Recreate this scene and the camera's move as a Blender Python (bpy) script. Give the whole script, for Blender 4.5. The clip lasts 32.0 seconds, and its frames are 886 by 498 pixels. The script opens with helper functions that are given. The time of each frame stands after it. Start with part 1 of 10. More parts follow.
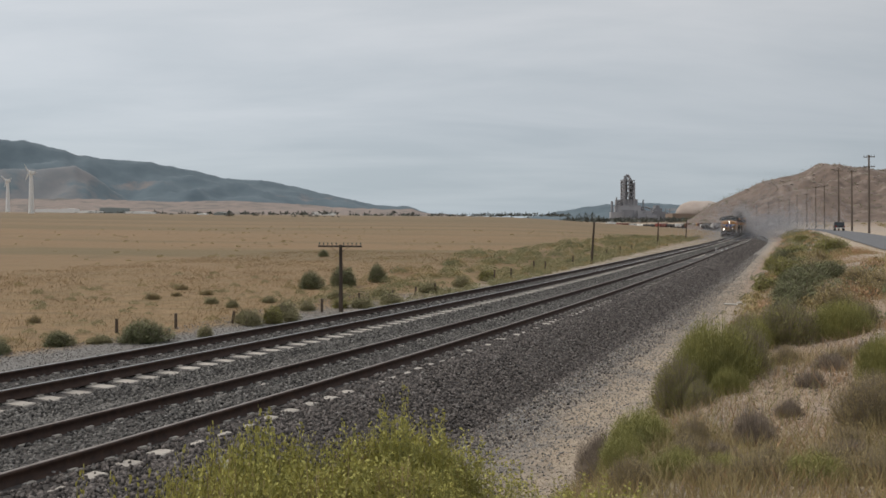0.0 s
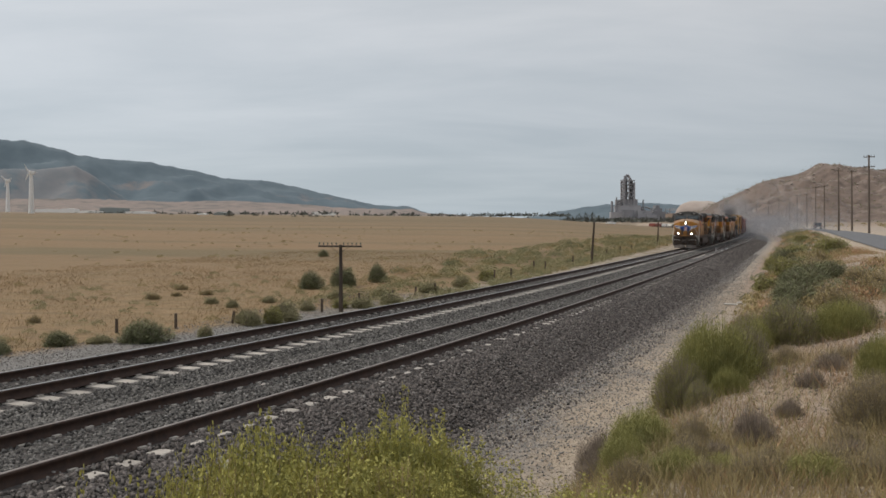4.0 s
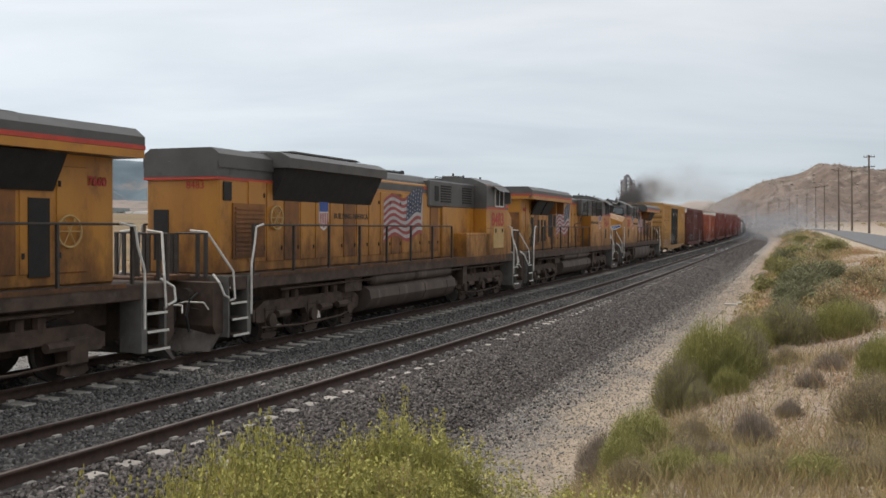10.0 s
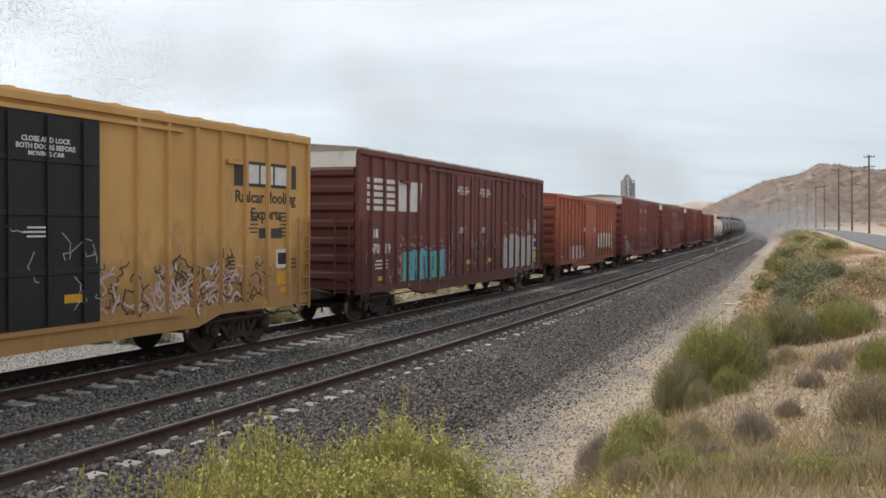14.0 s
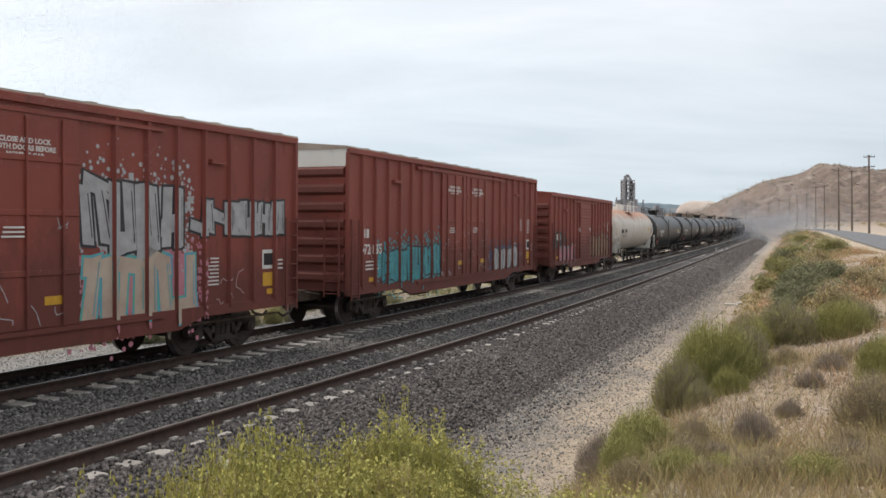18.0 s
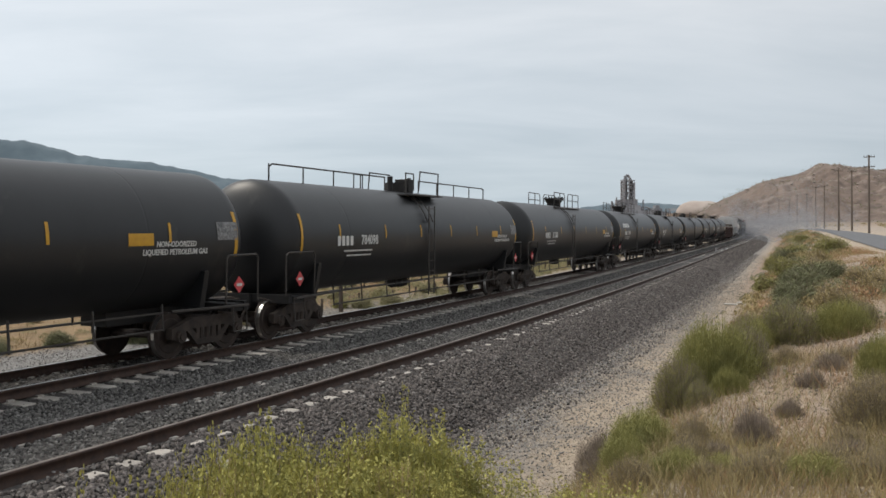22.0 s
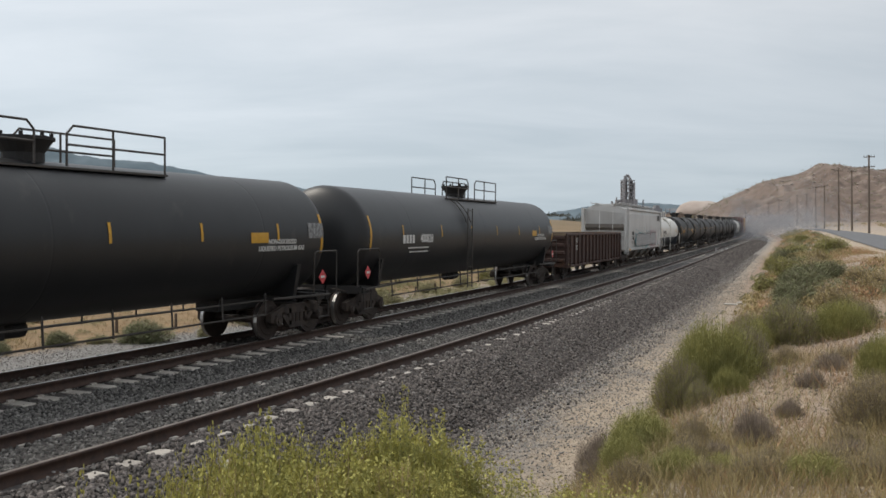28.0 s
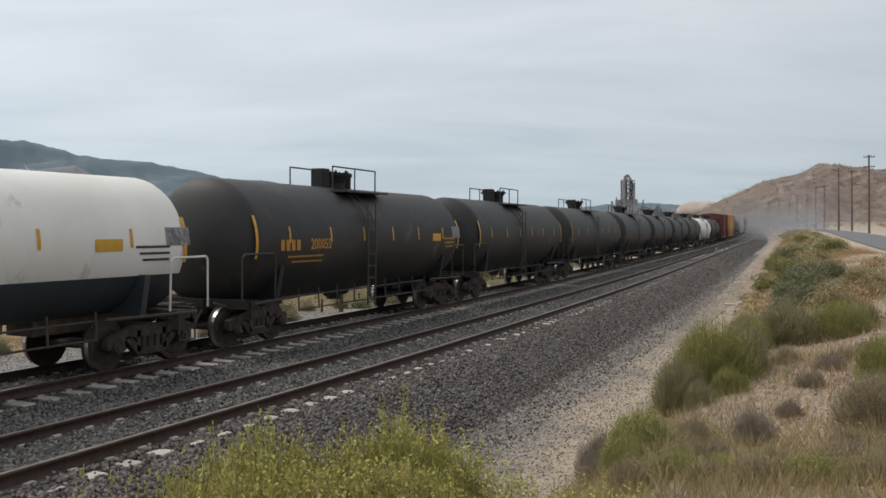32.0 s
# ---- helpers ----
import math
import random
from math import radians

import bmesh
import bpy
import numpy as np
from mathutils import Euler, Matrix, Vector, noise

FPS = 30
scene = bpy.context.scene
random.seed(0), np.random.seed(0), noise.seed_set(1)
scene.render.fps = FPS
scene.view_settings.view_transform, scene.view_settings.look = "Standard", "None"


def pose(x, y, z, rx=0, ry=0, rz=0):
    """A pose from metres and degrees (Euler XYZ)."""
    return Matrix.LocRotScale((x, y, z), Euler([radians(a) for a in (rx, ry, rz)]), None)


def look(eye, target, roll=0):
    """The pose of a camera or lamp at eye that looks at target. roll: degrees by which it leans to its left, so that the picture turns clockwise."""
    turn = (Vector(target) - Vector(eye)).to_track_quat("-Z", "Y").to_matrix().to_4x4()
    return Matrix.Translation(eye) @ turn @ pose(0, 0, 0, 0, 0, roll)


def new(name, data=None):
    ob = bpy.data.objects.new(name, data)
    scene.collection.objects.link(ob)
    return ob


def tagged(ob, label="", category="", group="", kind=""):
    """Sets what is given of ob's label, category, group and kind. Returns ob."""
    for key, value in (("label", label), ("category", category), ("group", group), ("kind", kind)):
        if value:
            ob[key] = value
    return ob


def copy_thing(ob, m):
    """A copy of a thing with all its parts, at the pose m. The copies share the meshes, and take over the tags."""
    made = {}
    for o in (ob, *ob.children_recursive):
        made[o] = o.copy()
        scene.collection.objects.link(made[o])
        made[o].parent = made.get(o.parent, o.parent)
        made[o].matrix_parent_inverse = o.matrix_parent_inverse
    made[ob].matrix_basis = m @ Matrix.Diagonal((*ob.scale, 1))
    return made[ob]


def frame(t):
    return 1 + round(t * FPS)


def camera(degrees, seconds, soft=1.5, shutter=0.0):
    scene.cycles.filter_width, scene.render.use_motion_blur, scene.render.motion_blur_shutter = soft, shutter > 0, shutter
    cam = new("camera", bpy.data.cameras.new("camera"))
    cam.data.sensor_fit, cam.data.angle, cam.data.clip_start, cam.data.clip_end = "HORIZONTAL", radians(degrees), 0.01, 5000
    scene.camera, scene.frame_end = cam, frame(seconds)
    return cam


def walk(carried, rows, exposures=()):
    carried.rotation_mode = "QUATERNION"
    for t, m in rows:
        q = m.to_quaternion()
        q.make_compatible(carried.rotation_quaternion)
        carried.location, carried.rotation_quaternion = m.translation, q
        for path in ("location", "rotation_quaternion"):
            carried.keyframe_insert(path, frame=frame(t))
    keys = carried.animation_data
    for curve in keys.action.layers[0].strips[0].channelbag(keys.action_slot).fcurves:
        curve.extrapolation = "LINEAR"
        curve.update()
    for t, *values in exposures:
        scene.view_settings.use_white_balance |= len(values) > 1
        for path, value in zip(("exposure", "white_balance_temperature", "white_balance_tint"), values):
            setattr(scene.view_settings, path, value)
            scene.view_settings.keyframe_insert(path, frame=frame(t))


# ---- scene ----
cam = camera(52.03, 32.0, soft=1.6)
EYE = 2.737
CAM_POSE = pose(0, 0, EYE, 90 - 1.4546, 0, 0) @ pose(0, 0, 0, 0, 0, 0.395)
walk(cam, [(0, CAM_POSE), (32, CAM_POSE)], [(0, -0.06, 6680, 11), (7.5, -0.02, 6680, 11), (9.0, 0.28, 6680, 11), (11, 0.40, 6680, 11), (13, 0.57, 6660, 11), (17, 0.60, 6640, 11), (19.3, 0.52, 6620, 11), (20.2, 0.38, 6600, 11), (21, 0.25, 6590, 10), (24, 0.27, 6580, 10), (32, 0.18, 6560, 10)])

# ---- light: high thin overcast, soft sun from beyond the far track ----
SUN_EL, SUN_AZ = radians(52), radians(-72)
world = bpy.data.worlds.new("sky")
scene.world = world
world.use_nodes = True
wn, wl = world.node_tree.nodes, world.node_tree.links
wn.clear()
w_out, w_bg = wn.new("ShaderNodeOutputWorld"), wn.new("ShaderNodeBackground")
w_sky = wn.new("ShaderNodeTexSky")
w_sky.sky_type, w_sky.sun_disc = "NISHITA", False
w_sky.sun_elevation, w_sky.sun_rotation = SUN_EL, SUN_AZ
w_sky.air_density, w_sky.dust_density, w_sky.ozone_density = 1.0, 2.0, 1.5
w_geo = wn.new("ShaderNodeTexCoord")
w_sep = wn.new("ShaderNodeSeparateXYZ")
wl.new(w_geo.outputs["Generated"], w_sep.inputs[0])
# cloud sheet: pale grey veil, brighter overhead, streaked in flat bands
w_div = wn.new("ShaderNodeMath")
w_div.operation, w_div.inputs[1].default_value = "ADD", 0.16
wl.new(w_sep.outputs[2], w_div.inputs[0])
w_vec = wn.new("ShaderNodeVectorMath")
w_vec.operation = "DIVIDE"
wl.new(w_geo.outputs["Generated"], w_vec.inputs[0])
w_cmb = wn.new("ShaderNodeCombineXYZ")
for k in range(2):
    wl.new(w_div.outputs[0], w_cmb.inputs[k])
w_cmb.inputs[2].default_value = 1.0
wl.new(w_cmb.outputs[0], w_vec.inputs[1])
w_map = wn.new("ShaderNodeMapping")
w_map.inputs["Scale"].default_value = (0.55, 1.25, 0.3)
w_map.inputs["Rotation"].default_value = (0, 0, radians(-14))
wl.new(w_vec.outputs[0], w_map.inputs[0])
w_noi = wn.new("ShaderNodeTexNoise")
w_noi.inputs["Scale"].default_value, w_noi.inputs["Detail"].default_value = 1.3, 6.0
w_noi.inputs["Roughness"].default_value, w_noi.inputs["Distortion"].default_value = 0.55, 0.35
wl.new(w_map.outputs[0], w_noi.inputs["Vector"])
w_ramp = wn.new("ShaderNodeValToRGB")
w_ramp.color_ramp.elements[0].position, w_ramp.color_ramp.elements[1].position = 0.34, 0.66
w_ramp.color_ramp.elements[0].color = (5.80, 6.18, 6.52, 1)
w_ramp.color_ramp.elements[1].color = (7.00, 7.22, 7.48, 1)
wl.new(w_noi.outputs["Fac"], w_ramp.inputs[0])
w_alt = wn.new("ShaderNodeValToRGB")
w_alt.color_ramp.elements[0].position, w_alt.color_ramp.elements[1].position = 0.0, 0.30
w_alt.color_ramp.elements[0].color = (0.74, 0.84, 0.90, 1)
w_alt.color_ramp.elements[1].color = (1.0, 1.0, 1.0, 1)
w_mid = w_alt.color_ramp.elements.new(0.10)
w_mid.color = (0.82, 0.88, 0.93, 1)
wl.new(w_sep.outputs[2], w_alt.inputs[0])
w_mul = wn.new("ShaderNodeMixRGB")
w_mul.blend_type, w_mul.inputs[0].default_value = "MULTIPLY", 1.0
wl.new(w_ramp.outputs[0], w_mul.inputs[1])
wl.new(w_alt.outputs[0], w_mul.inputs[2])
w_mix = wn.new("ShaderNodeMixRGB")
w_mix.inputs[0].default_value = 0.9
wl.new(w_sky.outputs[0], w_mix.inputs[1])
wl.new(w_mul.outputs[0], w_mix.inputs[2])
# the veil is brighter on the sun's side
w_dot = wn.new("ShaderNodeVectorMath")
w_dot.operation = "DOT_PRODUCT"
wl.new(w_geo.outputs["Generated"], w_dot.inputs[0])
w_dot.inputs[1].default_value = (math.sin(SUN_AZ) * math.cos(SUN_EL), math.cos(SUN_AZ) * math.cos(SUN_EL), math.sin(SUN_EL))
w_side = wn.new("ShaderNodeMapRange")
w_side.inputs["From Min"].default_value, w_side.inputs["From Max"].default_value = -0.6, 1.0
w_side.inputs["To Min"].default_value, w_side.inputs["To Max"].default_value = 0.60, 1.20
wl.new(w_dot.outputs["Value"], w_side.inputs[0])
w_fin = wn.new("ShaderNodeVectorMath")
w_fin.operation = "SCALE"
wl.new(w_mix.outputs[0], w_fin.inputs[0])
wl.new(w_side.outputs[0], w_fin.inputs["Scale"])
wl.new(w_fin.outputs[0], w_bg.inputs[0])
w_bg.inputs[1].default_value = 0.108
wl.new(w_bg.outputs[0], w_out.inputs[0])
sun = new("sun", bpy.data.lights.new("sun", "SUN"))
sun.data.energy, sun.data.angle, sun.data.color = 1.5, radians(20), (1.0, 0.93, 0.82)
sun_dir = Vector((math.sin(SUN_AZ) * math.cos(SUN_EL), math.cos(SUN_AZ) * math.cos(SUN_EL), math.sin(SUN_EL)))
sun.matrix_world = look(sun_dir * 100, (0, 0, 0))

# ---- materials ----
MATS = {}


def mat(name, a, b=None, rough=0.8, metal=0.0, scale=3.0, bump=0.0, bscale=30.0, spots=None, spot_at=0.62, sscale=1.2,
        space="Object", streak=(1, 1, 1), per=0.0, emit=0.0, island=False):
    """Procedural surface: colours a and b mixed by noise, spots of a third colour with a shape of their own, fine relief."""
    if name in MATS:
        return MATS[name]
    m = bpy.data.materials.new(name)
    m.use_nodes = True
    n, l = m.node_tree.nodes, m.node_tree.links
    p = n["Principled BSDF"]
    p.inputs["Roughness"].default_value, p.inputs["Metallic"].default_value = rough, metal
    b = b or tuple(c * 0.78 for c in a)
    tc = n.new("ShaderNodeTexCoord")
    mp = n.new("ShaderNodeMapping")
    mp.inputs["Scale"].default_value = streak
    l.new(tc.outputs[space], mp.inputs[0])

    def noise_node(sc, detail=6.0, ro=0.6):
        q = n.new("ShaderNodeTexNoise")
        q.inputs["Scale"].default_value, q.inputs["Detail"].default_value, q.inputs["Roughness"].default_value = sc, detail, ro
        l.new(mp.outputs[0], q.inputs["Vector"])
        return q

    n1 = noise_node(scale)
    r1 = n.new("ShaderNodeValToRGB")
    r1.color_ramp.elements[0].position, r1.color_ramp.elements[1].position = 0.32, 0.68
    r1.color_ramp.elements[0].color, r1.color_ramp.elements[1].color = (*b, 1), (*a, 1)
    l.new(n1.outputs["Fac"], r1.inputs[0])
    colour = r1.outputs[0]
    if spots:
        n2 = noise_node(sscale, 8.0, 0.65)
        r2 = n.new("ShaderNodeValToRGB")
        r2.color_ramp.elements[0].position, r2.color_ramp.elements[1].position = spot_at - 0.06, spot_at + 0.06
        l.new(n2.outputs["Fac"], r2.inputs[0])
        mx = n.new("ShaderNodeMixRGB")
        mx.inputs[2].default_value = (*spots, 1)
        l.new(r2.outputs[0], mx.inputs[0])
        l.new(colour, mx.inputs[1])
        colour = mx.outputs[0]
    if per:
        oi = n.new("ShaderNodeNewGeometry") if island else n.new("ShaderNodeObjectInfo")
        hs = n.new("ShaderNodeHueSaturation")
        mr = n.new("ShaderNodeMapRange")
        mr.inputs["To Min"].default_value, mr.inputs["To Max"].default_value = 1 - per, 1 + per
        l.new(oi.outputs["Random Per Island" if island else "Random"], mr.inputs[0])
        l.new(mr.outputs[0], hs.inputs["Value"])
        l.new(colour, hs.inputs["Color"])
        colour = hs.outputs[0]
    l.new(colour, p.inputs["Base Color"])
    if bump:
        n3 = noise_node(bscale, 4.0, 0.7)
        bp = n.new("ShaderNodeBump")
        bp.inputs["Strength"].default_value, bp.inputs["Distance"].default_value = min(1.0, bump), 0.02
        l.new(n3.outputs["Fac"], bp.inputs["Height"])
        l.new(bp.outputs[0], p.inputs["Normal"])
    if emit:
        l.new(colour, p.inputs["Emission Color"])
        p.inputs["Emission Strength"].default_value = emit
    MATS[name] = m
    return m


# ---- small mesh kit ----
def bm_new():
    return bmesh.new()


def box(bm, x0, x1, y0, y1, z0, z1, bevel=0.0, mi=0):
    r = bmesh.ops.create_cube(bm, size=1.0)
    vs = r["verts"]
    for v in vs:
        v.co = Vector(((x0 + x1) / 2 + v.co.x * (x1 - x0), (y0 + y1) / 2 + v.co.y * (y1 - y0), (z0 + z1) / 2 + v.co.z * (z1 - z0)))
    if bevel:
        es = list({e for v in vs for e in v.link_edges})
        bmesh.ops.bevel(bm, geom=es, offset=bevel, segments=1, affect="EDGES", profile=0.5)
    return vs


def tube(bm, a, b, r, seg=8, r2=None, caps=True):
    a, b = Vector(a), Vector(b)
    d = b - a
    m = Matrix.Translation((a + b) / 2) @ d.to_track_quat("Z", "Y").to_matrix().to_4x4()
    bmesh.ops.create_cone(bm, cap_ends=caps, segments=seg, radius1=r, radius2=r if r2 is None else r2, depth=d.length, matrix=m)


def rail_bar(bm, pts, r, seg=6):
    for a, b in zip(pts, pts[1:]):
        tube(bm, a, b, r, seg)


def prism(bm, outline, y0, y1):
    """A solid from an outline in x, z, between two y."""
    a = [bm.verts.new((x, y0, z)) for x, z in outline]
    b = [bm.verts.new((x, y1, z)) for x, z in outline]
    k = len(outline)
    bm.faces.new(a)
    bm.faces.new(b[::-1])
    for i in range(k):
        bm.faces.new((a[i], b[i], b[(i + 1) % k], a[(i + 1) % k]))


def prism_x(bm, outline, x0, x1):
    """A solid from an outline in y, z, between two x."""
    a = [bm.verts.new((x0, y, z)) for y, z in outline]
    b = [bm.verts.new((x1, y, z)) for y, z in outline]
    k = len(outline)
    bm.faces.new(a)
    bm.faces.new(b[::-1])
    for i in range(k):
        bm.faces.new((a[i], b[i], b[(i + 1) % k], a[(i + 1) % k]))


def mesh_of(name, bm, material, smooth=False):
    bmesh.ops.recalc_face_normals(bm, faces=bm.faces)
    me = bpy.data.meshes.new(name)
    bm.to_mesh(me)
    bm.free()
    for q in (material if isinstance(material, (list, tuple)) else [material]):
        me.materials.append(q)
    if smooth:
        me.polygons.foreach_set("use_smooth", [True] * len(me.polygons))
        me.set_sharp_from_angle(angle=radians(35))
    return me


def part(name, bm, material, parent, label="", smooth=False):
    ob = new(name, mesh_of(name, bm, material, smooth))
    ob.parent = parent
    return tagged(ob, label=label)


def raw_mesh(name, verts, faces, material, smooth=False):
    """A mesh from numpy arrays; all faces have the same number of corners."""
    me = bpy.data.meshes.new(name)
    verts, faces = np.asarray(verts, np.float32), np.asarray(faces, np.int32)
    k = faces.shape[1]
    me.vertices.add(len(verts))
    me.vertices.foreach_set("co", verts.ravel())
    me.loops.add(faces.size)
    me.loops.foreach_set("vertex_index", faces.ravel())
    me.polygons.add(len(faces))
    me.polygons.foreach_set("loop_start", np.arange(0, faces.size, k, dtype=np.int32))
    me.polygons.foreach_set("loop_total", np.full(len(faces), k, np.int32))
    if smooth:
        me.polygons.foreach_set("use_smooth", np.ones(len(faces), bool))
    me.materials.append(material)
    me.update(calc_edges=True)
    me.validate()
    return me


# ---- the line of the railway: near track centre, by arc length s ----
D_TRACK = 3.95          # distance of the far track, to the left
GAUGE = 0.7525          # half the distance of the rail heads
PITCH = 0.94           # length of the cars to the nominal distances of the consist
SPEED, S_AT_6 = 21.02 * PITCH, 71.5
KNOT_S = (-19.2, 38.4, 96.0, 172.8, 260, 420, 560, 640, 900, 960, 1500, 1600, 2600)
KNOT_K = (-0.0043, -0.00072, 0.00039, -0.0004, -0.0003, -0.0004, -0.0002, -0.0001, -0.0001, -0.0031, -0.0031, 0, 0)
TS = np.arange(-150.0, 2600.0, 1.0)
_k = np.interp(TS, KNOT_S, KNOT_K)
_k[TS < -19.2] = -0.0043
TH = np.concatenate([[0.0], np.cumsum((_k[1:] + _k[:-1]) / 2)])
TH += radians(25.62) - TH[150]
_h = (TH[1:] + TH[:-1]) / 2
TX = np.concatenate([[0.0], np.cumsum(np.sin(_h))])
TY = np.concatenate([[0.0], np.cumsum(np.cos(_h))])
TX += -math.cos(radians(25.62)) * 9.279 - TX[150]
TY += math.sin(radians(25.62)) * 9.279 - TY[150]
TZ = np.where(TS < 190, 3.18e-5 * np.maximum(TS - 48, 0) ** 2, 0.641 + 0.0022 * (TS - 190))


def on_track(s, lat=0.0, z=0.0):
    """The point at arc length s, lat metres to the right of the near track's centre, z above its rails."""
    h = np.interp(s, TS, TH)
    return Vector((float(np.interp(s, TS, TX) + np.cos(h) * lat), float(np.interp(s, TS, TY) - np.sin(h) * lat), float(np.interp(s, TS, TZ) + z)))


def track_coords(x, y):
    """Arc length and lateral distance (right positive) of many points."""
    x, y = np.asarray(x, float), np.asarray(y, float)
    best = np.full(x.shape, 1e18)
    idx = np.zeros(x.shape, int)
    for i in range(0, len(TS), 6):
        d = (x - TX[i]) ** 2 + (y - TY[i]) ** 2
        m = d < best
        best[m], idx[m] = d[m], i
    ds = (x - TX[idx]) * np.sin(TH[idx]) + (y - TY[idx]) * np.cos(TH[idx])
    j = np.clip(idx + np.round(ds).astype(int), 0, len(TS) - 1)
    lat = (x - TX[j]) * np.cos(TH[j]) - (y - TY[j]) * np.sin(TH[j])
    return TS[j], lat


def sstep(a, b, x):
    u = np.clip((x - a) / (b - a), 0, 1)
    return u * u * (3 - 2 * u)


def hills(x, y, f, seed=0.0):
    """Cheap smooth unevenness."""
    return (np.sin(x * f + seed) * np.cos(y * f * 0.83 + 1.7 * seed) + 0.5 * np.sin(x * f * 2.13 + y * f * 1.31 + seed * 3)
            + 0.25 * np.cos(x * f * 4.7 - y * f * 3.9 + seed))


def ground_z(x, y):
    x, y = np.asarray(x, float), np.asarray(y, float)
    s, lat = track_coords(x, y)
    d = np.hypot(x, y)
    az = np.degrees(np.arctan2(x, y))
    zt = np.interp(s, TS, TZ)
    # right-hand bank and road
    bank = -0.78 + 1.25 * sstep(5.3, 7.8, lat) + 0.62 * sstep(7.5, 12, lat) + 0.0058 * np.maximum(s, 0) * sstep(5, 14, lat)
    bank = bank + 0.12 * hills(x, y, 0.55, 2.0) * sstep(6, 8, lat) * (1 - sstep(12, 13.5, lat)) + 0.05 * np.minimum(np.maximum(lat - 20, 0), 43)
    bank = bank + zt * (1 - sstep(6, 12, lat)) + 1.0 * np.exp(-((d / 4.5) ** 2)) * sstep(5.6, 7.5, lat)
    # left-hand fill and plain
    flat = -2.9 + 3.1 * (1 - np.exp(-np.maximum(d - 50, 0) / 95.0)) + 0.0017 * np.maximum(d - 150, 0)
    flat = flat + 0.0128 * np.maximum(d - 150, 0) * (1 - sstep(2, 17, az)) + 0.05 * hills(x, y, 0.11, 0.5)
    fill = zt - 0.72
    plain = fill + (flat - fill) * sstep(7.6, 15.5, -lat)
    z = np.where(lat > 0, bank, plain)
    near = np.abs(lat + D_TRACK / 2) < 5.2
    return np.where(near, zt - 0.80, z)


def ground_at(x, y):
    return float(ground_z(np.array([x]), np.array([y]))[0])


# ---- ground ----
def ground_material():
    m = bpy.data.materials.new("desert ground")
    m.use_nodes = True
    n, l = m.node_tree.nodes, m.node_tree.links
    p = n["Principled BSDF"]
    p.inputs["Roughness"].default_value = 0.95
    tc = n.new("ShaderNodeTexCoord")

    def noi(sc, detail=6, ro=0.6, stretch=None):
        q = n.new("ShaderNodeTexNoise")
        q.inputs["Scale"].default_value, q.inputs["Detail"].default_value, q.inputs["Roughness"].default_value = sc, detail, ro
        if stretch:
            mp = n.new("ShaderNodeMapping")
            mp.inputs["Scale"].default_value = stretch
            l.new(tc.outputs["Object"], mp.inputs[0])
            l.new(mp.outputs[0], q.inputs["Vector"])
        else:
            l.new(tc.outputs["Object"], q.inputs["Vector"])
        return q.outputs["Fac"]

    def ramp(fac, stops):
        r = n.new("ShaderNodeValToRGB")
        els = r.color_ramp.elements
        while len(els) < len(stops):
            els.new(0.5)
        for e, (at, c) in zip(els, stops):
            e.position, e.color = at, (*c, 1) if len(c) == 3 else c
        l.new(fac, r.inputs[0])
        return r.outputs[0]

    def mix(fac, a, b):
        q = n.new("ShaderNodeMixRGB")
        l.new(fac, q.inputs[0])
        l.new(a, q.inputs[1])
        l.new(b, q.inputs[2])
        return q.outputs[0]

    def attr(name):
        q = n.new("ShaderNodeAttribute")
        q.attribute_name = name
        return q.outputs["Fac"]

    def calc(op, a, b):
        q = n.new("ShaderNodeMath")
        q.operation = op
        for k, v in enumerate((a, b)):
            if isinstance(v, (int, float)):
                q.inputs[k].default_value = v
            else:
                l.new(v, q.inputs[k])
        return q.outputs[0]

    def step(v, a, b):
        q = n.new("ShaderNodeMapRange")
        q.inputs["From Min"].default_value, q.inputs["From Max"].default_value = a, b
        l.new(v, q.inputs[0])
        return q.outputs[0]

    lat, dist, verge, along = attr("lat"), attr("dist"), attr("verge"), attr("along")
    wob = calc("ADD", lat, calc("MULTIPLY", calc("SUBTRACT", noi(0.9, 5), 0.5), 2.6))
    edge = calc("ADD", verge, calc("MULTIPLY", calc("SUBTRACT", noi(0.6, 6, 0.7), 0.5), 5.0))
    grass = ramp(noi(0.9, 9, 0.75), [(0.34, (0.170, 0.112, 0.056)), (0.50, (0.262, 0.172, 0.086)), (0.70, (0.335, 0.230, 0.124))])
    tuft = ramp(noi(0.42, 8, 0.72, (0.55, 1.3, 1)), [(0.47, (0, 0, 0)), (0.62, (0.6, 0.6, 0.6))])
    weeds = ramp(noi(2.4, 6, 0.7), [(0.35, (0.125, 0.098, 0.046)), (0.65, (0.225, 0.165, 0.080))])
    grass = mix(tuft, grass, weeds)
    bands = ramp(noi(0.0075, 6, 0.65, (0.35, 1.9, 1)), [(0.36, (0.255, 0.160, 0.082)), (0.48, (0.232, 0.152, 0.078)), (0.58, (0.165, 0.122, 0.060)), (0.70, (0.280, 0.180, 0.098))])
    dots = ramp(noi(0.22, 7, 0.75, (0.5, 1.0, 1)), [(0.55, (0, 0, 0)), (0.64, (0.7, 0.7, 0.7))])
    bands = mix(dots, bands, ramp(noi(0.05, 3), [(0.4, (0.140, 0.108, 0.052)), (0.6, (0.180, 0.130, 0.066))]))
    plain = mix(step(dist, 62, 120), grass, bands)
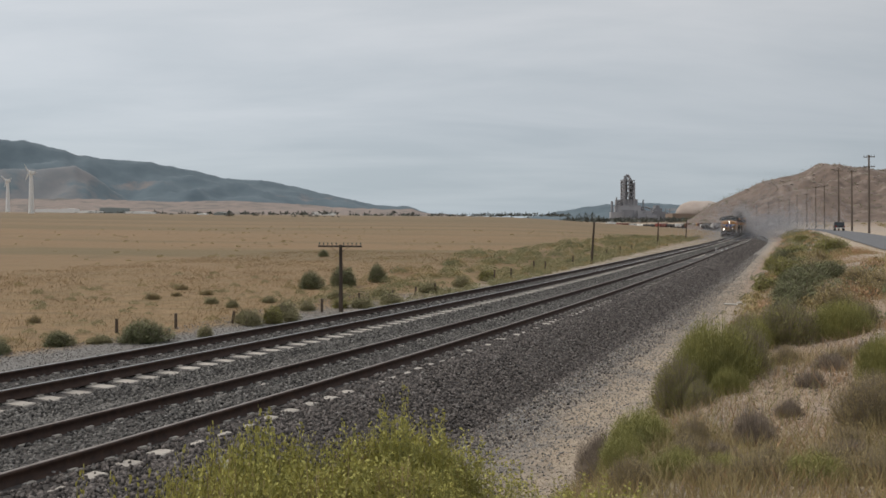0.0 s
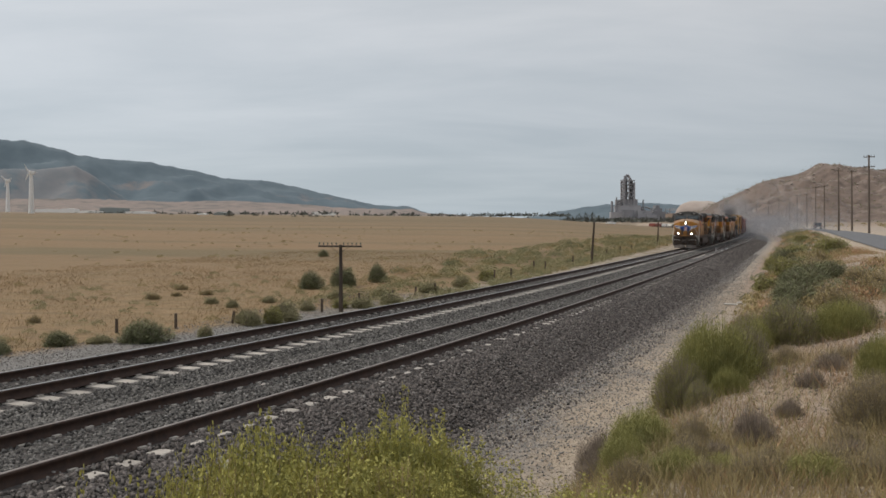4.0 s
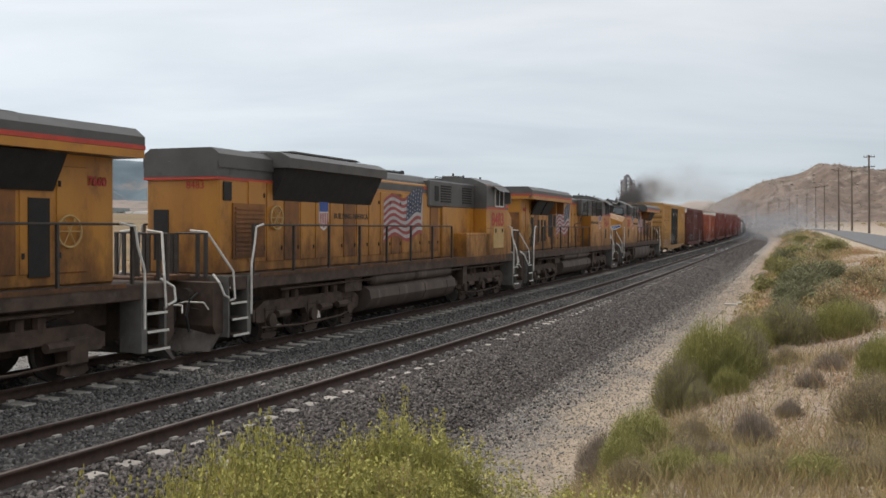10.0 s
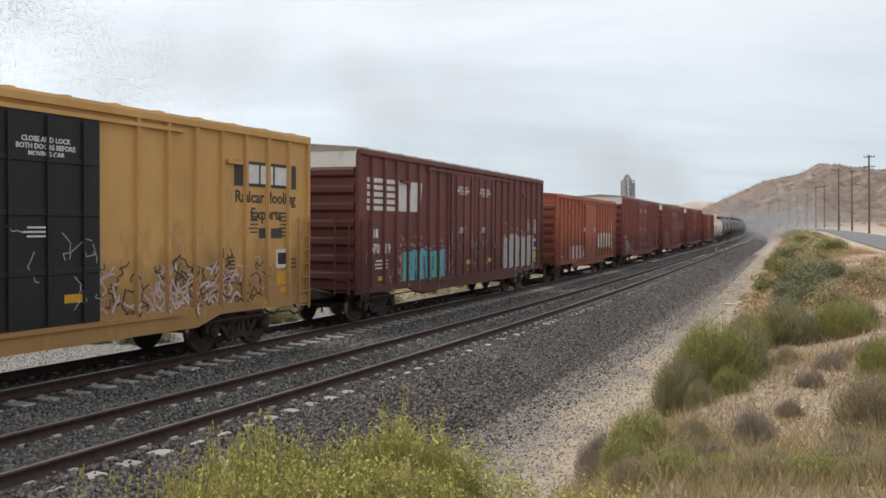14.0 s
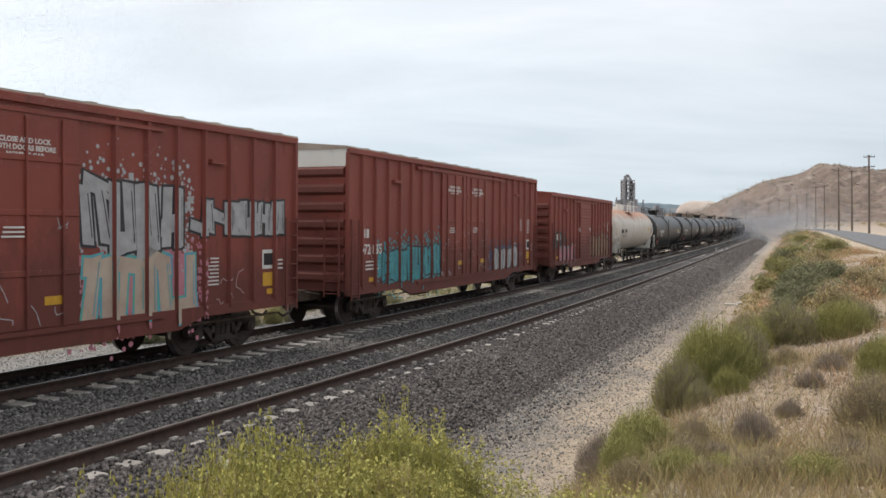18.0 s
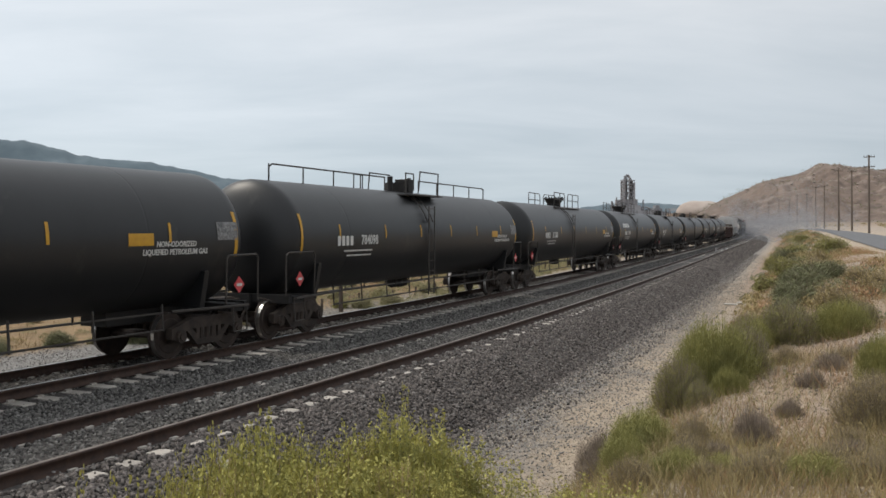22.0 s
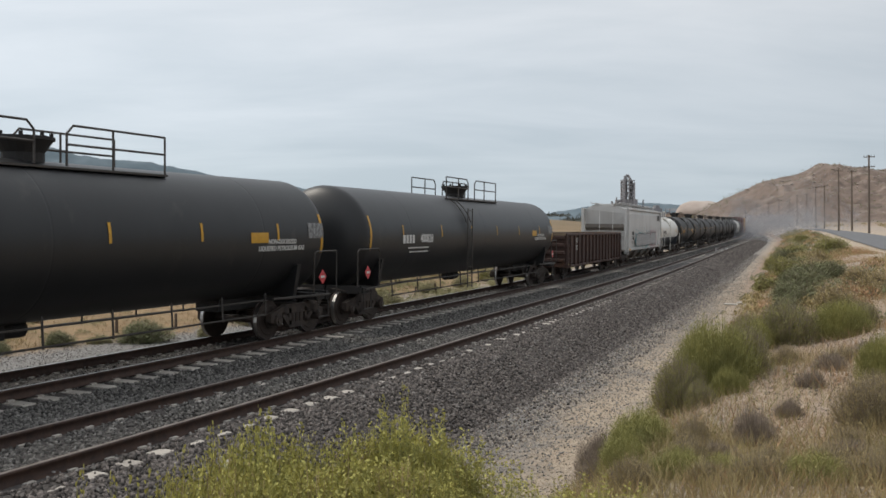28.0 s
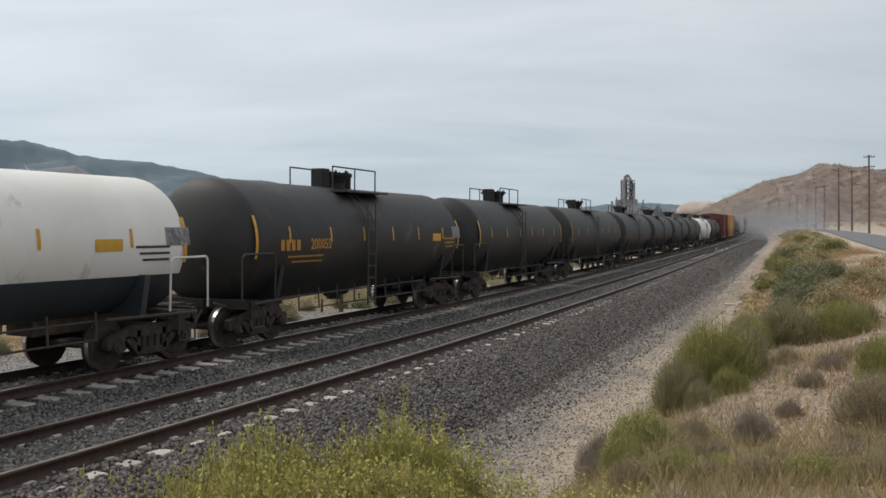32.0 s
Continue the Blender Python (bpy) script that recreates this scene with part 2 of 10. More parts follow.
    far = ramp(noi(0.004, 6, 0.6, (0.5, 1.6, 1)), [(0.35, (0.205, 0.155, 0.110)), (0.5, (0.275, 0.205, 0.148)), (0.65, (0.165, 0.145, 0.098))])
    olive = ramp(noi(0.010, 7, 0.7, (0.25, 2.2, 1)), [(0.36, (0.225, 0.150, 0.078)), (0.48, (0.155, 0.114, 0.058)), (0.60, (0.225, 0.150, 0.080)), (0.72, (0.262, 0.176, 0.098))])
    plain = mix(step(dist, 210, 460), plain, olive)
    plain = mix(step(dist, 900, 1500), plain, far)
    speck = noi(14.0, 3, 0.8)
    gravel = ramp(speck, [(0.32, (0.085, 0.080, 0.076)), (0.50, (0.190, 0.178, 0.165)), (0.70, (0.360, 0.340, 0.315))])
    fines = ramp(noi(9.0, 5, 0.8), [(0.30, (0.270, 0.215, 0.160)), (0.50, (0.420, 0.340, 0.255)), (0.75, (0.540, 0.455, 0.355))])
    sand = mix(ramp(noi(0.7, 6, 0.7), [(0.50, (0, 0, 0)), (0.66, (0.8, 0.8, 0.8))]), fines, gravel)
    dirt = ramp(noi(2.2, 8, 0.7), [(0.30, (0.250, 0.200, 0.165)), (0.50, (0.375, 0.318, 0.272)), (0.72, (0.485, 0.428, 0.375))])
    litter = ramp(noi(6.0, 4, 0.75), [(0.40, (0.300, 0.222, 0.160)), (0.64, (0.470, 0.370, 0.280))])
    bank = mix(ramp(noi(0.35, 5), [(0.44, (0, 0, 0)), (0.58, (1, 1, 1))]), dirt, litter)
    rust = ramp(noi(1.3, 7, 0.7), [(0.35, (0.195, 0.130, 0.095)), (0.65, (0.330, 0.242, 0.180))])
    cut = mix(step(along, 44, 62), gravel, mix(step(noi(0.8, 5), 0.4, 0.6), dirt, weeds))
    left = mix(step(edge, -24.0, -22.0), plain, cut)
    right = mix(step(wob, 3.7, 5.0), gravel, sand)
    right = mix(step(wob, 4.6, 5.6), right, mix(step(along, 34, 60), sand, rust))
    right = mix(step(wob, 5.8, 6.6), right, bank)
    right = mix(step(wob, 10.8, 11.8), right, fines)
    right = mix(step(wob, 20, 24), right, bank)
    right = mix(step(wob, 24, 40), right, mix(step(dist, 100, 500), bank, far))
    l.new(mix(step(lat, -0.5, 0.5), left, right), p.inputs["Base Color"])
    bp = n.new("ShaderNodeBump")
    bp.inputs["Strength"].default_value, bp.inputs["Distance"].default_value = 0.9, 0.06
    l.new(calc("ADD", noi(5.0, 8, 0.75), calc("MULTIPLY", speck, 0.5)), bp.inputs["Height"])
    l.new(bp.outputs[0], p.inputs["Normal"])
    return m


def build_ground():
    radii = np.concatenate([[0.0], np.geomspace(0.02, 4950, 400)])
    view = np.linspace(-32, 32, 420)
    rest = np.linspace(32, 328, 120)[1:-1]
    ang = np.radians(np.concatenate([view, rest]))
    rr, aa = np.meshgrid(radii[1:], ang, indexing="ij")
    x = np.concatenate([[0.0], (rr * np.sin(aa)).ravel()])
    y = np.concatenate([[0.0], (rr * np.cos(aa)).ravel()])
    z = ground_z(x, y)
    k = len(ang)
    i, j = np.meshgrid(np.arange(len(radii) - 2), np.arange(k), indexing="ij")
    j2 = (j + 1) % k
    quads = np.stack([1 + i * k + j, 1 + i * k + j2, 1 + (i + 1) * k + j2, 1 + (i + 1) * k + j], -1).reshape(-1, 4)
    me = raw_mesh("ground", np.stack([x, y, z], 1), quads[:, ::-1], ground_material(), True)
    s, lat = track_coords(x, y)
    for name, v in (("lat", lat), ("dist", np.hypot(x, y)), ("verge", lat - 0.13 * np.clip(s - 29, 0, 80)), ("along", s)):
        a = me.attributes.new(name, "FLOAT", "POINT")
        a.data.foreach_set("value", v.astype(np.float32))
    return tagged(new("ground", me), "dry grass plain, gravel and sandy dirt reaching the hills", "ground", kind="structure")


ground = build_ground()


def sweep(name, outline, s_list, material, kind_label, closed=False, lat0=0.0, jitter=0.0, z0=0.0, mats=None, face_mat=None):
    """Sweeps an outline of (lateral, height) along the railway."""
    k, rows = len(outline), []
    rng = np.random.default_rng(5)
    for s in s_list:
        for la, z in outline:
            j = rng.uniform(-jitter, jitter) if jitter else 0.0
            rows.append(on_track(s, lat0 + la, z0 + z + j))
    faces = []
    for i in range(len(s_list) - 1):
        for q in range(k if closed else k - 1):
            q2 = (q + 1) % k
            faces.append((i * k + q, i * k + q2, (i + 1) * k + q2, (i + 1) * k + q))
    me = raw_mesh(name, np.array([tuple(v) for v in rows]), np.array(faces), material)
    for extra in mats or ():
        me.materials.append(extra)
    if face_mat:
        per = k if closed else k - 1
        me.polygons.foreach_set("material_index", [face_mat.get(q % per, 0) for q in range(len(me.polygons))])
    return tagged(new(name, me), kind_label, name.replace("_", " "), kind="structure")


M_BALLAST = mat("ballast", (0.092, 0.081, 0.075), (0.027, 0.024, 0.023), 0.92, scale=22, bump=1.0, bscale=26, spots=(0.27, 0.26, 0.25), spot_at=0.64, sscale=34)
M_RAIL = mat("rusty rail", (0.075, 0.042, 0.030), (0.035, 0.022, 0.018), 0.75, 0.2, scale=9, bump=0.15, bscale=60)
M_HEAD = mat("worn rail head", (0.42, 0.41, 0.40), (0.26, 0.25, 0.24), 0.34, 0.85, scale=3)
M_HEAD_RUST = mat("dull rail head", (0.26, 0.22, 0.20), (0.17, 0.14, 0.12), 0.5, 0.5, scale=3)
M_TIE = mat("concrete tie", (0.50, 0.46, 0.41), (0.38, 0.345, 0.31), 0.9, scale=12, bump=0.3, bscale=70, per=0.14, spots=(0.2, 0.18, 0.16), spot_at=0.68, sscale=7)
near_s = list(np.arange(-40, 60, 1.0)) + list(np.arange(60, 200, 4.0)) + list(np.arange(200, 1900, 12.0))
B = -D_TRACK
bed = [(3.45, -0.82), (3.0, -0.68), (2.4, -0.45), (1.75, -0.25), (1.32, -0.215), (1.27, -0.196), (1.02, -0.172), (0.8, -0.172), (0.6, -0.196), (0.45, -0.180), (0, -0.172), (-0.45, -0.172), (-0.6, -0.182), (-0.8, -0.168), (-1.35, -0.165), (-1.75, -0.215), (B / 2, -0.25),
       (B + 1.7, -0.20), (B + 1.3, -0.178), (B + 0.8, -0.158), (B, -0.145), (B - 1.3, -0.125), (B - 1.75, -0.22), (B - 2.4, -0.45), (B - 3.2, -0.82)]
ballast = sweep("ballast_bed", bed, near_s, M_BALLAST, "dark grey crushed stone ballast under both tracks", jitter=0.012)
ballast["category"] = "ballast"
RAIL_OUT = [(0.036, 0.0), (0.038, -0.038), (0.009, -0.055), (0.009, -0.15), (0.075, -0.168), (0.075, -0.18), (-0.075, -0.18), (-0.075, -0.168),
            (-0.009, -0.15), (-0.009, -0.055), (-0.038, -0.038), (-0.036, 0.0)]
rail_s = list(np.arange(-40, 200, 1.5)) + list(np.arange(200, 1900, 10.0))
for lat0, z0, head in ((-GAUGE, 0, M_HEAD_RUST), (GAUGE, 0, M_HEAD_RUST), (B - GAUGE, 0.05, M_HEAD), (B + GAUGE, 0.05, M_HEAD)):
    r = sweep("rail", RAIL_OUT, rail_s, M_RAIL, "rust-brown steel rail with a worn bright head", True, lat0, z0=z0, mats=[head], face_mat={11: 1})


TIE_STEP, TIE_NEAR, TIE_FAR = 0.5856, 7.08, 7.25


def tie_mesh():
    bm = bm_new()
    w, hl = 0.135, 1.27
    prof = [(-hl, -0.2), (-hl, -0.015), (-hl + 0.02, 0.0), (-0.55, 0.0), (-0.3, -0.03), (0.3, -0.03), (0.55, 0.0), (hl - 0.02, 0.0), (hl, -0.015), (hl, -0.2)]
    prism(bm, prof, -w, w)
    for lat0 in (-GAUGE, GAUGE):
        for sgn in (-1, 1):
            box(bm, lat0 + sgn * 0.10 - 0.03, lat0 + sgn * 0.10 + 0.03, -0.06, 0.06, 0, 0.035)
    return mesh_of("tie", bm, M_TIE)


def build_ties():
    me = tie_mesh()
    rng = random.Random(3)
    far_v, far_f = [], []
    base = np.array([tuple(v.co) for v in me.vertices])
    for lat0, zt, first, gname in ((0.0, -0.178, TIE_NEAR, "near"), (B, -0.145, TIE_FAR, "far")):
        n = 0
        bed_ob = tagged(new("track_ties", None), "concrete ties of the %s track, half buried in ballast" % gname, "ties", kind="structure")
        for i in range(-30, 520):
            s = first + TIE_STEP * i
            h = float(np.interp(s, TS, TH))
            m = Matrix.Translation(on_track(s, lat0 + rng.uniform(-0.02, 0.02), zt + rng.uniform(-0.012, 0.006))) @ pose(0, 0, 0, 0, 0, -math.degrees(h) + rng.uniform(-0.6, 0.6))
            if i < -12 or i > 118:
                if i % 1 == 0:
                    far_v.append((m, None))
                continue
            ob = new("tie", me)
            ob.parent = bed_ob
            ob.matrix_basis = m
    allv, allf, off = [], [], 0
    hull = np.array([(x, y, z) for x in (-1.27, 1.27) for y in (-0.13, 0.13) for z in (-0.18, 0.0)])
    hf = np.array([(1, 3, 7, 5), (0, 1, 5, 4), (2, 6, 7, 3), (0, 2, 3, 1), (4, 5, 7, 6)])
    for m, _ in far_v:
        mm = np.array(m)
        allv.append(hull @ mm[:3, :3].T + mm[:3, 3])
        allf.append(hf + off)
        off += 8
    tagged(new("distant_ties", raw_mesh("distant_ties", np.concatenate(allv), np.concatenate(allf), M_TIE)), "rows of concrete ties receding along both tracks", "ties", kind="stuff")


build_ties()

# ---- road on the right ----
M_ASPHALT = mat("old asphalt", (0.150, 0.152, 0.158), (0.105, 0.106, 0.112), 0.85, scale=1.2, bump=0.35, bscale=40)
ROAD_A, ROAD_B = 13.0, 18.6


def build_road():
    vs, fs = [], []
    lats = np.linspace(ROAD_A, ROAD_B, 7)
    ss = list(np.arange(-60, 120, 3.0)) + list(np.arange(120, 780, 12.0))
    for s in ss:
        bend = 0.4 * sstep(40, 120, np.array(s)) - 0.012 * max(0, s - 170)
        pts = [on_track(s, la + float(bend), 0) for la in lats]
        zs = ground_z(np.array([q.x for q in pts]), np.array([q.y for q in pts]))
        zc = float(zs[0])
        for q, la in zip(pts, lats):
            vs.append((q.x, q.y, zc + 0.06 + 0.05 * (1 - abs((la - 15.8) / 2.8) ** 2)))
    k = len(lats)
    for i in range(len(ss) - 1):
        for j in range(k - 1):
            fs.append((i * k + j, i * k + j + 1, (i + 1) * k + j + 1, (i + 1) * k + j))
    ob = new("road", raw_mesh("road", np.array(vs), np.array(fs), M_ASPHALT, True))
    tagged(ob, "worn grey two-lane asphalt road beside the railway", "road", kind="structure")


build_road()


# ---- hills ----
def range_mesh(name, az0, az1, r0, r1, top, material, n_az=220, n_r=40, crest=0.62, rough=0.10, freq=0.012, seed=1.0, label="", sink=8.0):
    """A ridge between two azimuths; top(az) is the height of its crest as seen."""
    az = np.radians(np.linspace(az0, az1, n_az))
    rad = np.linspace(r0, r1, n_r)
    vs = []
    for a in az:
        h = top(math.degrees(a))
        for r in rad:
            u = (r - r0) / (r1 - r0)
            prof = (u / crest) ** 1.25 if u < crest else 1 - 0.25 * (u - crest) / (1 - crest)
            x, y = r * math.sin(a), r * math.cos(a)
            g = noise.fractal(Vector((x * freq, y * freq, seed)), 1.0, 2.1, 5)
            rid = abs(noise.noise(Vector((x * freq * 0.6, y * freq * 0.25, seed + 5))))
            bump = (g * rough - rid * rough * 1.3) * h * min(1, prof * 2.2) * (1.0 - 0.85 * max(0, 1 - abs(u - crest) / 0.10))
            vs.append((x, y, h * prof + bump - sink * (1 - min(1, u * 6))))
    i, j = np.meshgrid(np.arange(n_az - 1), np.arange(n_r - 1), indexing="ij")
    q = np.stack([i * n_r + j, i * n_r + j + 1, (i + 1) * n_r + j + 1, (i + 1) * n_r + j], -1).reshape(-1, 4)
    me = raw_mesh(name, np.array(vs), q[:, ::-1], material, True)
    return tagged(new(name, me), label, "hills", kind="structure")


F_PX = 1606.4


def crest_of(points, dist):
    """Height of a ridge at that distance from sight lines given as across and up slopes, in thousandths."""
    ax = [math.degrees(math.atan(a / 1000)) for a, _ in points]
    up = [b / 1000 for _, b in points]
    ragged = lambda az: 0.0011 * noise.fractal(Vector((az * 2.2, dist * 0.01, 3.3)), 1.0, 2.1, 5)
    return lambda az: EYE + (float(np.interp(az, ax, up)) + ragged(az)) * dist * math.cos(math.radians(az))


# distance haze is painted into the range's colour: green shifted to blue-grey
M_RANGE = mat("haze-tinted chaparral", (0.128, 0.170, 0.196), (0.090, 0.126, 0.152), 1.0, scale=0.010, spots=(0.235, 0.200, 0.188), spot_at=0.66, sscale=0.0035)
M_APRON = mat("pale foothills", (0.300, 0.236, 0.205), (0.200, 0.172, 0.155), 1.0, scale=0.030, spots=(0.135, 0.130, 0.118), spot_at=0.58, sscale=0.012)
M_HILL = mat("bare brown hill", (0.225, 0.168, 0.136), (0.120, 0.092, 0.077), 1.0, scale=0.11, bump=1.0, bscale=0.25, spots=(0.315, 0.262, 0.224), spot_at=0.63, sscale=0.045)
LEFT_CREST = [(-1200, 118), (-900, 104), (-700, 98), (-560, 95), (-488, 91), (-463, 92), (-432, 85), (-401, 75), (-354, 71), (-325, 69), (-283, 61), (-239, 53),
              (-196, 50), (-164, 42), (-127, 34), (-90, 26), (-52, 22), (-40, 23), (-15, 14), (10, 8), (60, 6)]
range_mesh("far_mountain_range", -52, 4, 2900, 4700, crest_of(LEFT_CREST, 2900 + 0.62 * 1800), M_RANGE, 260, 44, label="dark green mountain range across the valley, haze painted into its colour", rough=0.20, freq=0.0042)
SPUR_CREST = [(-1200, 66), (-600, 58), (-520, 58), (-485, 61), (-455, 61), (-425, 64), (-405, 65), (-394, 60), (-380, 50), (-365, 38), (-345, 26), (-320, 10)]
# the spur's tan is paled towards blue-grey, painting the haze before it
M_SPUR = mat("bare haze-paled tan spur", (0.225, 0.220, 0.226), (0.170, 0.186, 0.200), 1.0, scale=0.012, spots=(0.132, 0.172, 0.196), spot_at=0.53, sscale=0.008)
range_mesh("bare_spur", -52, -16.5, 2720, 3300, crest_of(SPUR_CREST, 2720 + 0.62 * 580), M_SPUR, 200, 26, label="bare haze-paled tan spur on the flank of the range", rough=0.16, freq=0.005, seed=9)
LOW_CREST = [(-1200, 34), (-700, 30), (-488, 27), (-400, 28), (-300, 25), (-240, 27), (-164, 24), (-110, 20), (-60, 18), (-35, 19), (-15, 14), (60, 10)]
range_mesh("foothill_slopes", -52, 3, 2000, 2980, crest_of(LOW_CREST, 2000 + 0.9 * 980), M_APRON, 200, 26, crest=0.9, label="pale tan foothill slopes below the range", rough=0.05, freq=0.006, seed=7)
MID_CREST = [(80, 8), (110, 14), (150, 21), (180, 25), (215, 28), (240, 27), (280, 24), (330, 20)]
range_mesh("distant_ridge", 4.5, 19, 3300, 4300, crest_of(MID_CREST, 3300 + 0.62 * 1000), M_RANGE, 80, 20, label="low ridge behind the cement works, haze painted in as blue-grey", rough=0.06, freq=0.004, seed=3)
HILL_CREST = [(270, 8), (290, 22), (297, 28), (327, 40), (352, 52), (383, 60), (402, 67), (417, 71), (427, 73), (440, 72), (452, 69), (480, 65), (520, 62), (600, 64), (760, 58), (1000, 50), (1400, 60), (2200, 48)]
hill = range_mesh("bare_hill", 15, 66, 640, 1330, crest_of(HILL_CREST, 640 + 0.62 * 690), M_HILL, 420, 110, label="bare brown rocky hill with pale cut benches", rough=0.20, freq=0.024, seed=11)


# ---- train kit ----
M_YELLOW = mat("weathered yellow paint", (0.500, 0.225, 0.028), (0.385, 0.155, 0.020), 0.40, scale=1.1, bump=0.05, bscale=14, spots=(0.215, 0.085, 0.020), spot_at=0.61, sscale=0.9, streak=(1, 1, 0.45))
M_YELLOW_DIRT = mat("grimy yellow paint", (0.300, 0.118, 0.024), (0.165, 0.066, 0.020), 0.6, scale=1.6, spots=(0.095, 0.046, 0.022), spot_at=0.58, sscale=1.1, streak=(1, 1, 0.5))


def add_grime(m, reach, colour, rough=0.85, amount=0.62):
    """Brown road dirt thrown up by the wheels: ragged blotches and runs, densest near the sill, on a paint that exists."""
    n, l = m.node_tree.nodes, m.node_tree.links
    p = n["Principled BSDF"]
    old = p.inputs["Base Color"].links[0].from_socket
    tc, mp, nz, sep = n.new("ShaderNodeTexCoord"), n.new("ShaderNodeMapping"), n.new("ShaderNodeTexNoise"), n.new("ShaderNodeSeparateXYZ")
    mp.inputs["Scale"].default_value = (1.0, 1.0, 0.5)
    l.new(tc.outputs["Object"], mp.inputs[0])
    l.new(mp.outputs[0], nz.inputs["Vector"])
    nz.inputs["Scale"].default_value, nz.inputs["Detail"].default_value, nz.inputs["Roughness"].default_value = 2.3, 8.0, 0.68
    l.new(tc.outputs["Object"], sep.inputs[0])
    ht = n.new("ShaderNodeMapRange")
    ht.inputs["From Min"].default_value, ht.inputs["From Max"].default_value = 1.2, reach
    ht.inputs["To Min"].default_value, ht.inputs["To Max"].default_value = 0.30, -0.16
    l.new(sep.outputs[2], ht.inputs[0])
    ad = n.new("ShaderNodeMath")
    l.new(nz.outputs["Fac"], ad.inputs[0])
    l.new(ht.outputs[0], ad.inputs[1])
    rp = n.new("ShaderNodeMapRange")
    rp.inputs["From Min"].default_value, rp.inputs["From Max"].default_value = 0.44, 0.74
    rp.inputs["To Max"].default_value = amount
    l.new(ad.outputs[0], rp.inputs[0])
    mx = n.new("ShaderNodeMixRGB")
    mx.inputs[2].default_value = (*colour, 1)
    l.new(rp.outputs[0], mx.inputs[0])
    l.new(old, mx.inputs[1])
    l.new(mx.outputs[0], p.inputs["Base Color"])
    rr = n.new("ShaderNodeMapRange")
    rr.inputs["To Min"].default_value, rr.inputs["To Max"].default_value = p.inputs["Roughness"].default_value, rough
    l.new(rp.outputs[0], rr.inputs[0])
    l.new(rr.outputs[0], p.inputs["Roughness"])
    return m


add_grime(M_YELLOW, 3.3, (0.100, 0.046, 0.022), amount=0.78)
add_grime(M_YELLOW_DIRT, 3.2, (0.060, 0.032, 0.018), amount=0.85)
M_NOSETOP = mat("rust-bleached nose top", (0.400, 0.255, 0.160), (0.300, 0.160, 0.075), 0.7, scale=2.2, spots=(0.45, 0.38, 0.31), spot_at=0.6, sscale=2.5)
M_CREAM = mat("faded cream panel", (0.520, 0.355, 0.150), (0.420, 0.270, 0.105), 0.6, scale=3)
M_TANKDUST = mat("dusty fuel tank", (0.110, 0.080, 0.064), (0.062, 0.046, 0.038), 0.75, scale=1.6, spots=(0.15, 0.115, 0.093), spot_at=0.62, sscale=2.0, streak=(1, 1, 0.3))
M_GREY = mat("harbour grey paint", (0.105, 0.100, 0.094), (0.066, 0.063, 0.060), 0.5, scale=1.3, spots=(0.05, 0.046, 0.042), spot_at=0.64, sscale=1.5)
M_SOOT = mat("sooty black", (0.022, 0.020, 0.019), (0.012, 0.011, 0.011), 0.75, scale=4)
M_UNDER = mat("dusty underframe", (0.098, 0.064, 0.046), (0.040, 0.027, 0.021), 0.85, scale=3, bump=0.2, bscale=30, spots=(0.105, 0.083, 0.066), spot_at=0.62, sscale=2.2)
M_TRUCKM = mat("brown truck casting", (0.070, 0.052, 0.042), (0.026, 0.021, 0.019), 0.8, 0.1, scale=5, bump=0.25, bscale=40)
M_WHEEL = mat("dark wheel steel", (0.070, 0.052, 0.044), (0.036, 0.028, 0.025), 0.6, 0.5, scale=6)
M_TREAD = mat("bright wheel tread", (0.45, 0.44, 0.43), None, 0.3, 0.9, scale=8)
M_RED = mat("red lettering", (0.42, 0.025, 0.020), (0.32, 0.022, 0.018), 0.5, scale=6)
M_REDSTRIPE = mat("red stripe", (0.55, 0.06, 0.03), (0.38, 0.045, 0.03), 0.5, scale=3)
M_WHITE = mat("white paint", (0.70, 0.70, 0.68), (0.55, 0.54, 0.52), 0.55, scale=5)
M_RAILW = mat("worn white handrail", (0.74, 0.72, 0.67), (0.55, 0.53, 0.49), 0.5, scale=9)
M_BLUE = mat("blue paint", (0.025, 0.085, 0.36), (0.02, 0.06, 0.25), 0.45, scale=5)
M_LETTER = mat("dark lettering", (0.045, 0.038, 0.032), None, 0.6, scale=5)
M_STEELPOST = mat("dark handrail", (0.060, 0.052, 0.046), (0.035, 0.03, 0.027), 0.6, scale=7)
M_LAMP = mat("lit headlight", (1.0, 0.93, 0.80), (1.0, 0.93, 0.80), 0.2, scale=1, emit=11.0)
M_LENS = mat("unlit lens", (0.35, 0.36, 0.36), None, 0.15, scale=3)
M_YSTRIP = mat("yellow reflective strip", (0.60, 0.33, 0.02), (0.5, 0.26, 0.02), 0.4, scale=9)
M_PLACARD = mat("red placard", (0.60, 0.06, 0.07), (0.5, 0.05, 0.06), 0.4, scale=9)


def glass_mat():
    m = bpy.data.materials.new("cab glass")
    m.use_nodes = True
    p = m.node_tree.nodes["Principled BSDF"]
    p.inputs["Base Color"].default_value = (0.045, 0.060, 0.068, 1)
    p.inputs["Roughness"].default_value = 0.06
    p.inputs["Transmission Weight"].default_value = 0.1
    p.inputs["Specular IOR Level"].default_value = 0.8
    return m


M_GLASS = glass_mat()


def side_frame(side):
    """Basis of lettering on a vehicle's side: 1 is +y, -1 is -y."""
    return Matrix(((-side, 0, 0, 0), (0, 0, side, 0), (0, 1, 0, 0), (0, 0, 0, 1)))


POSTS = {}


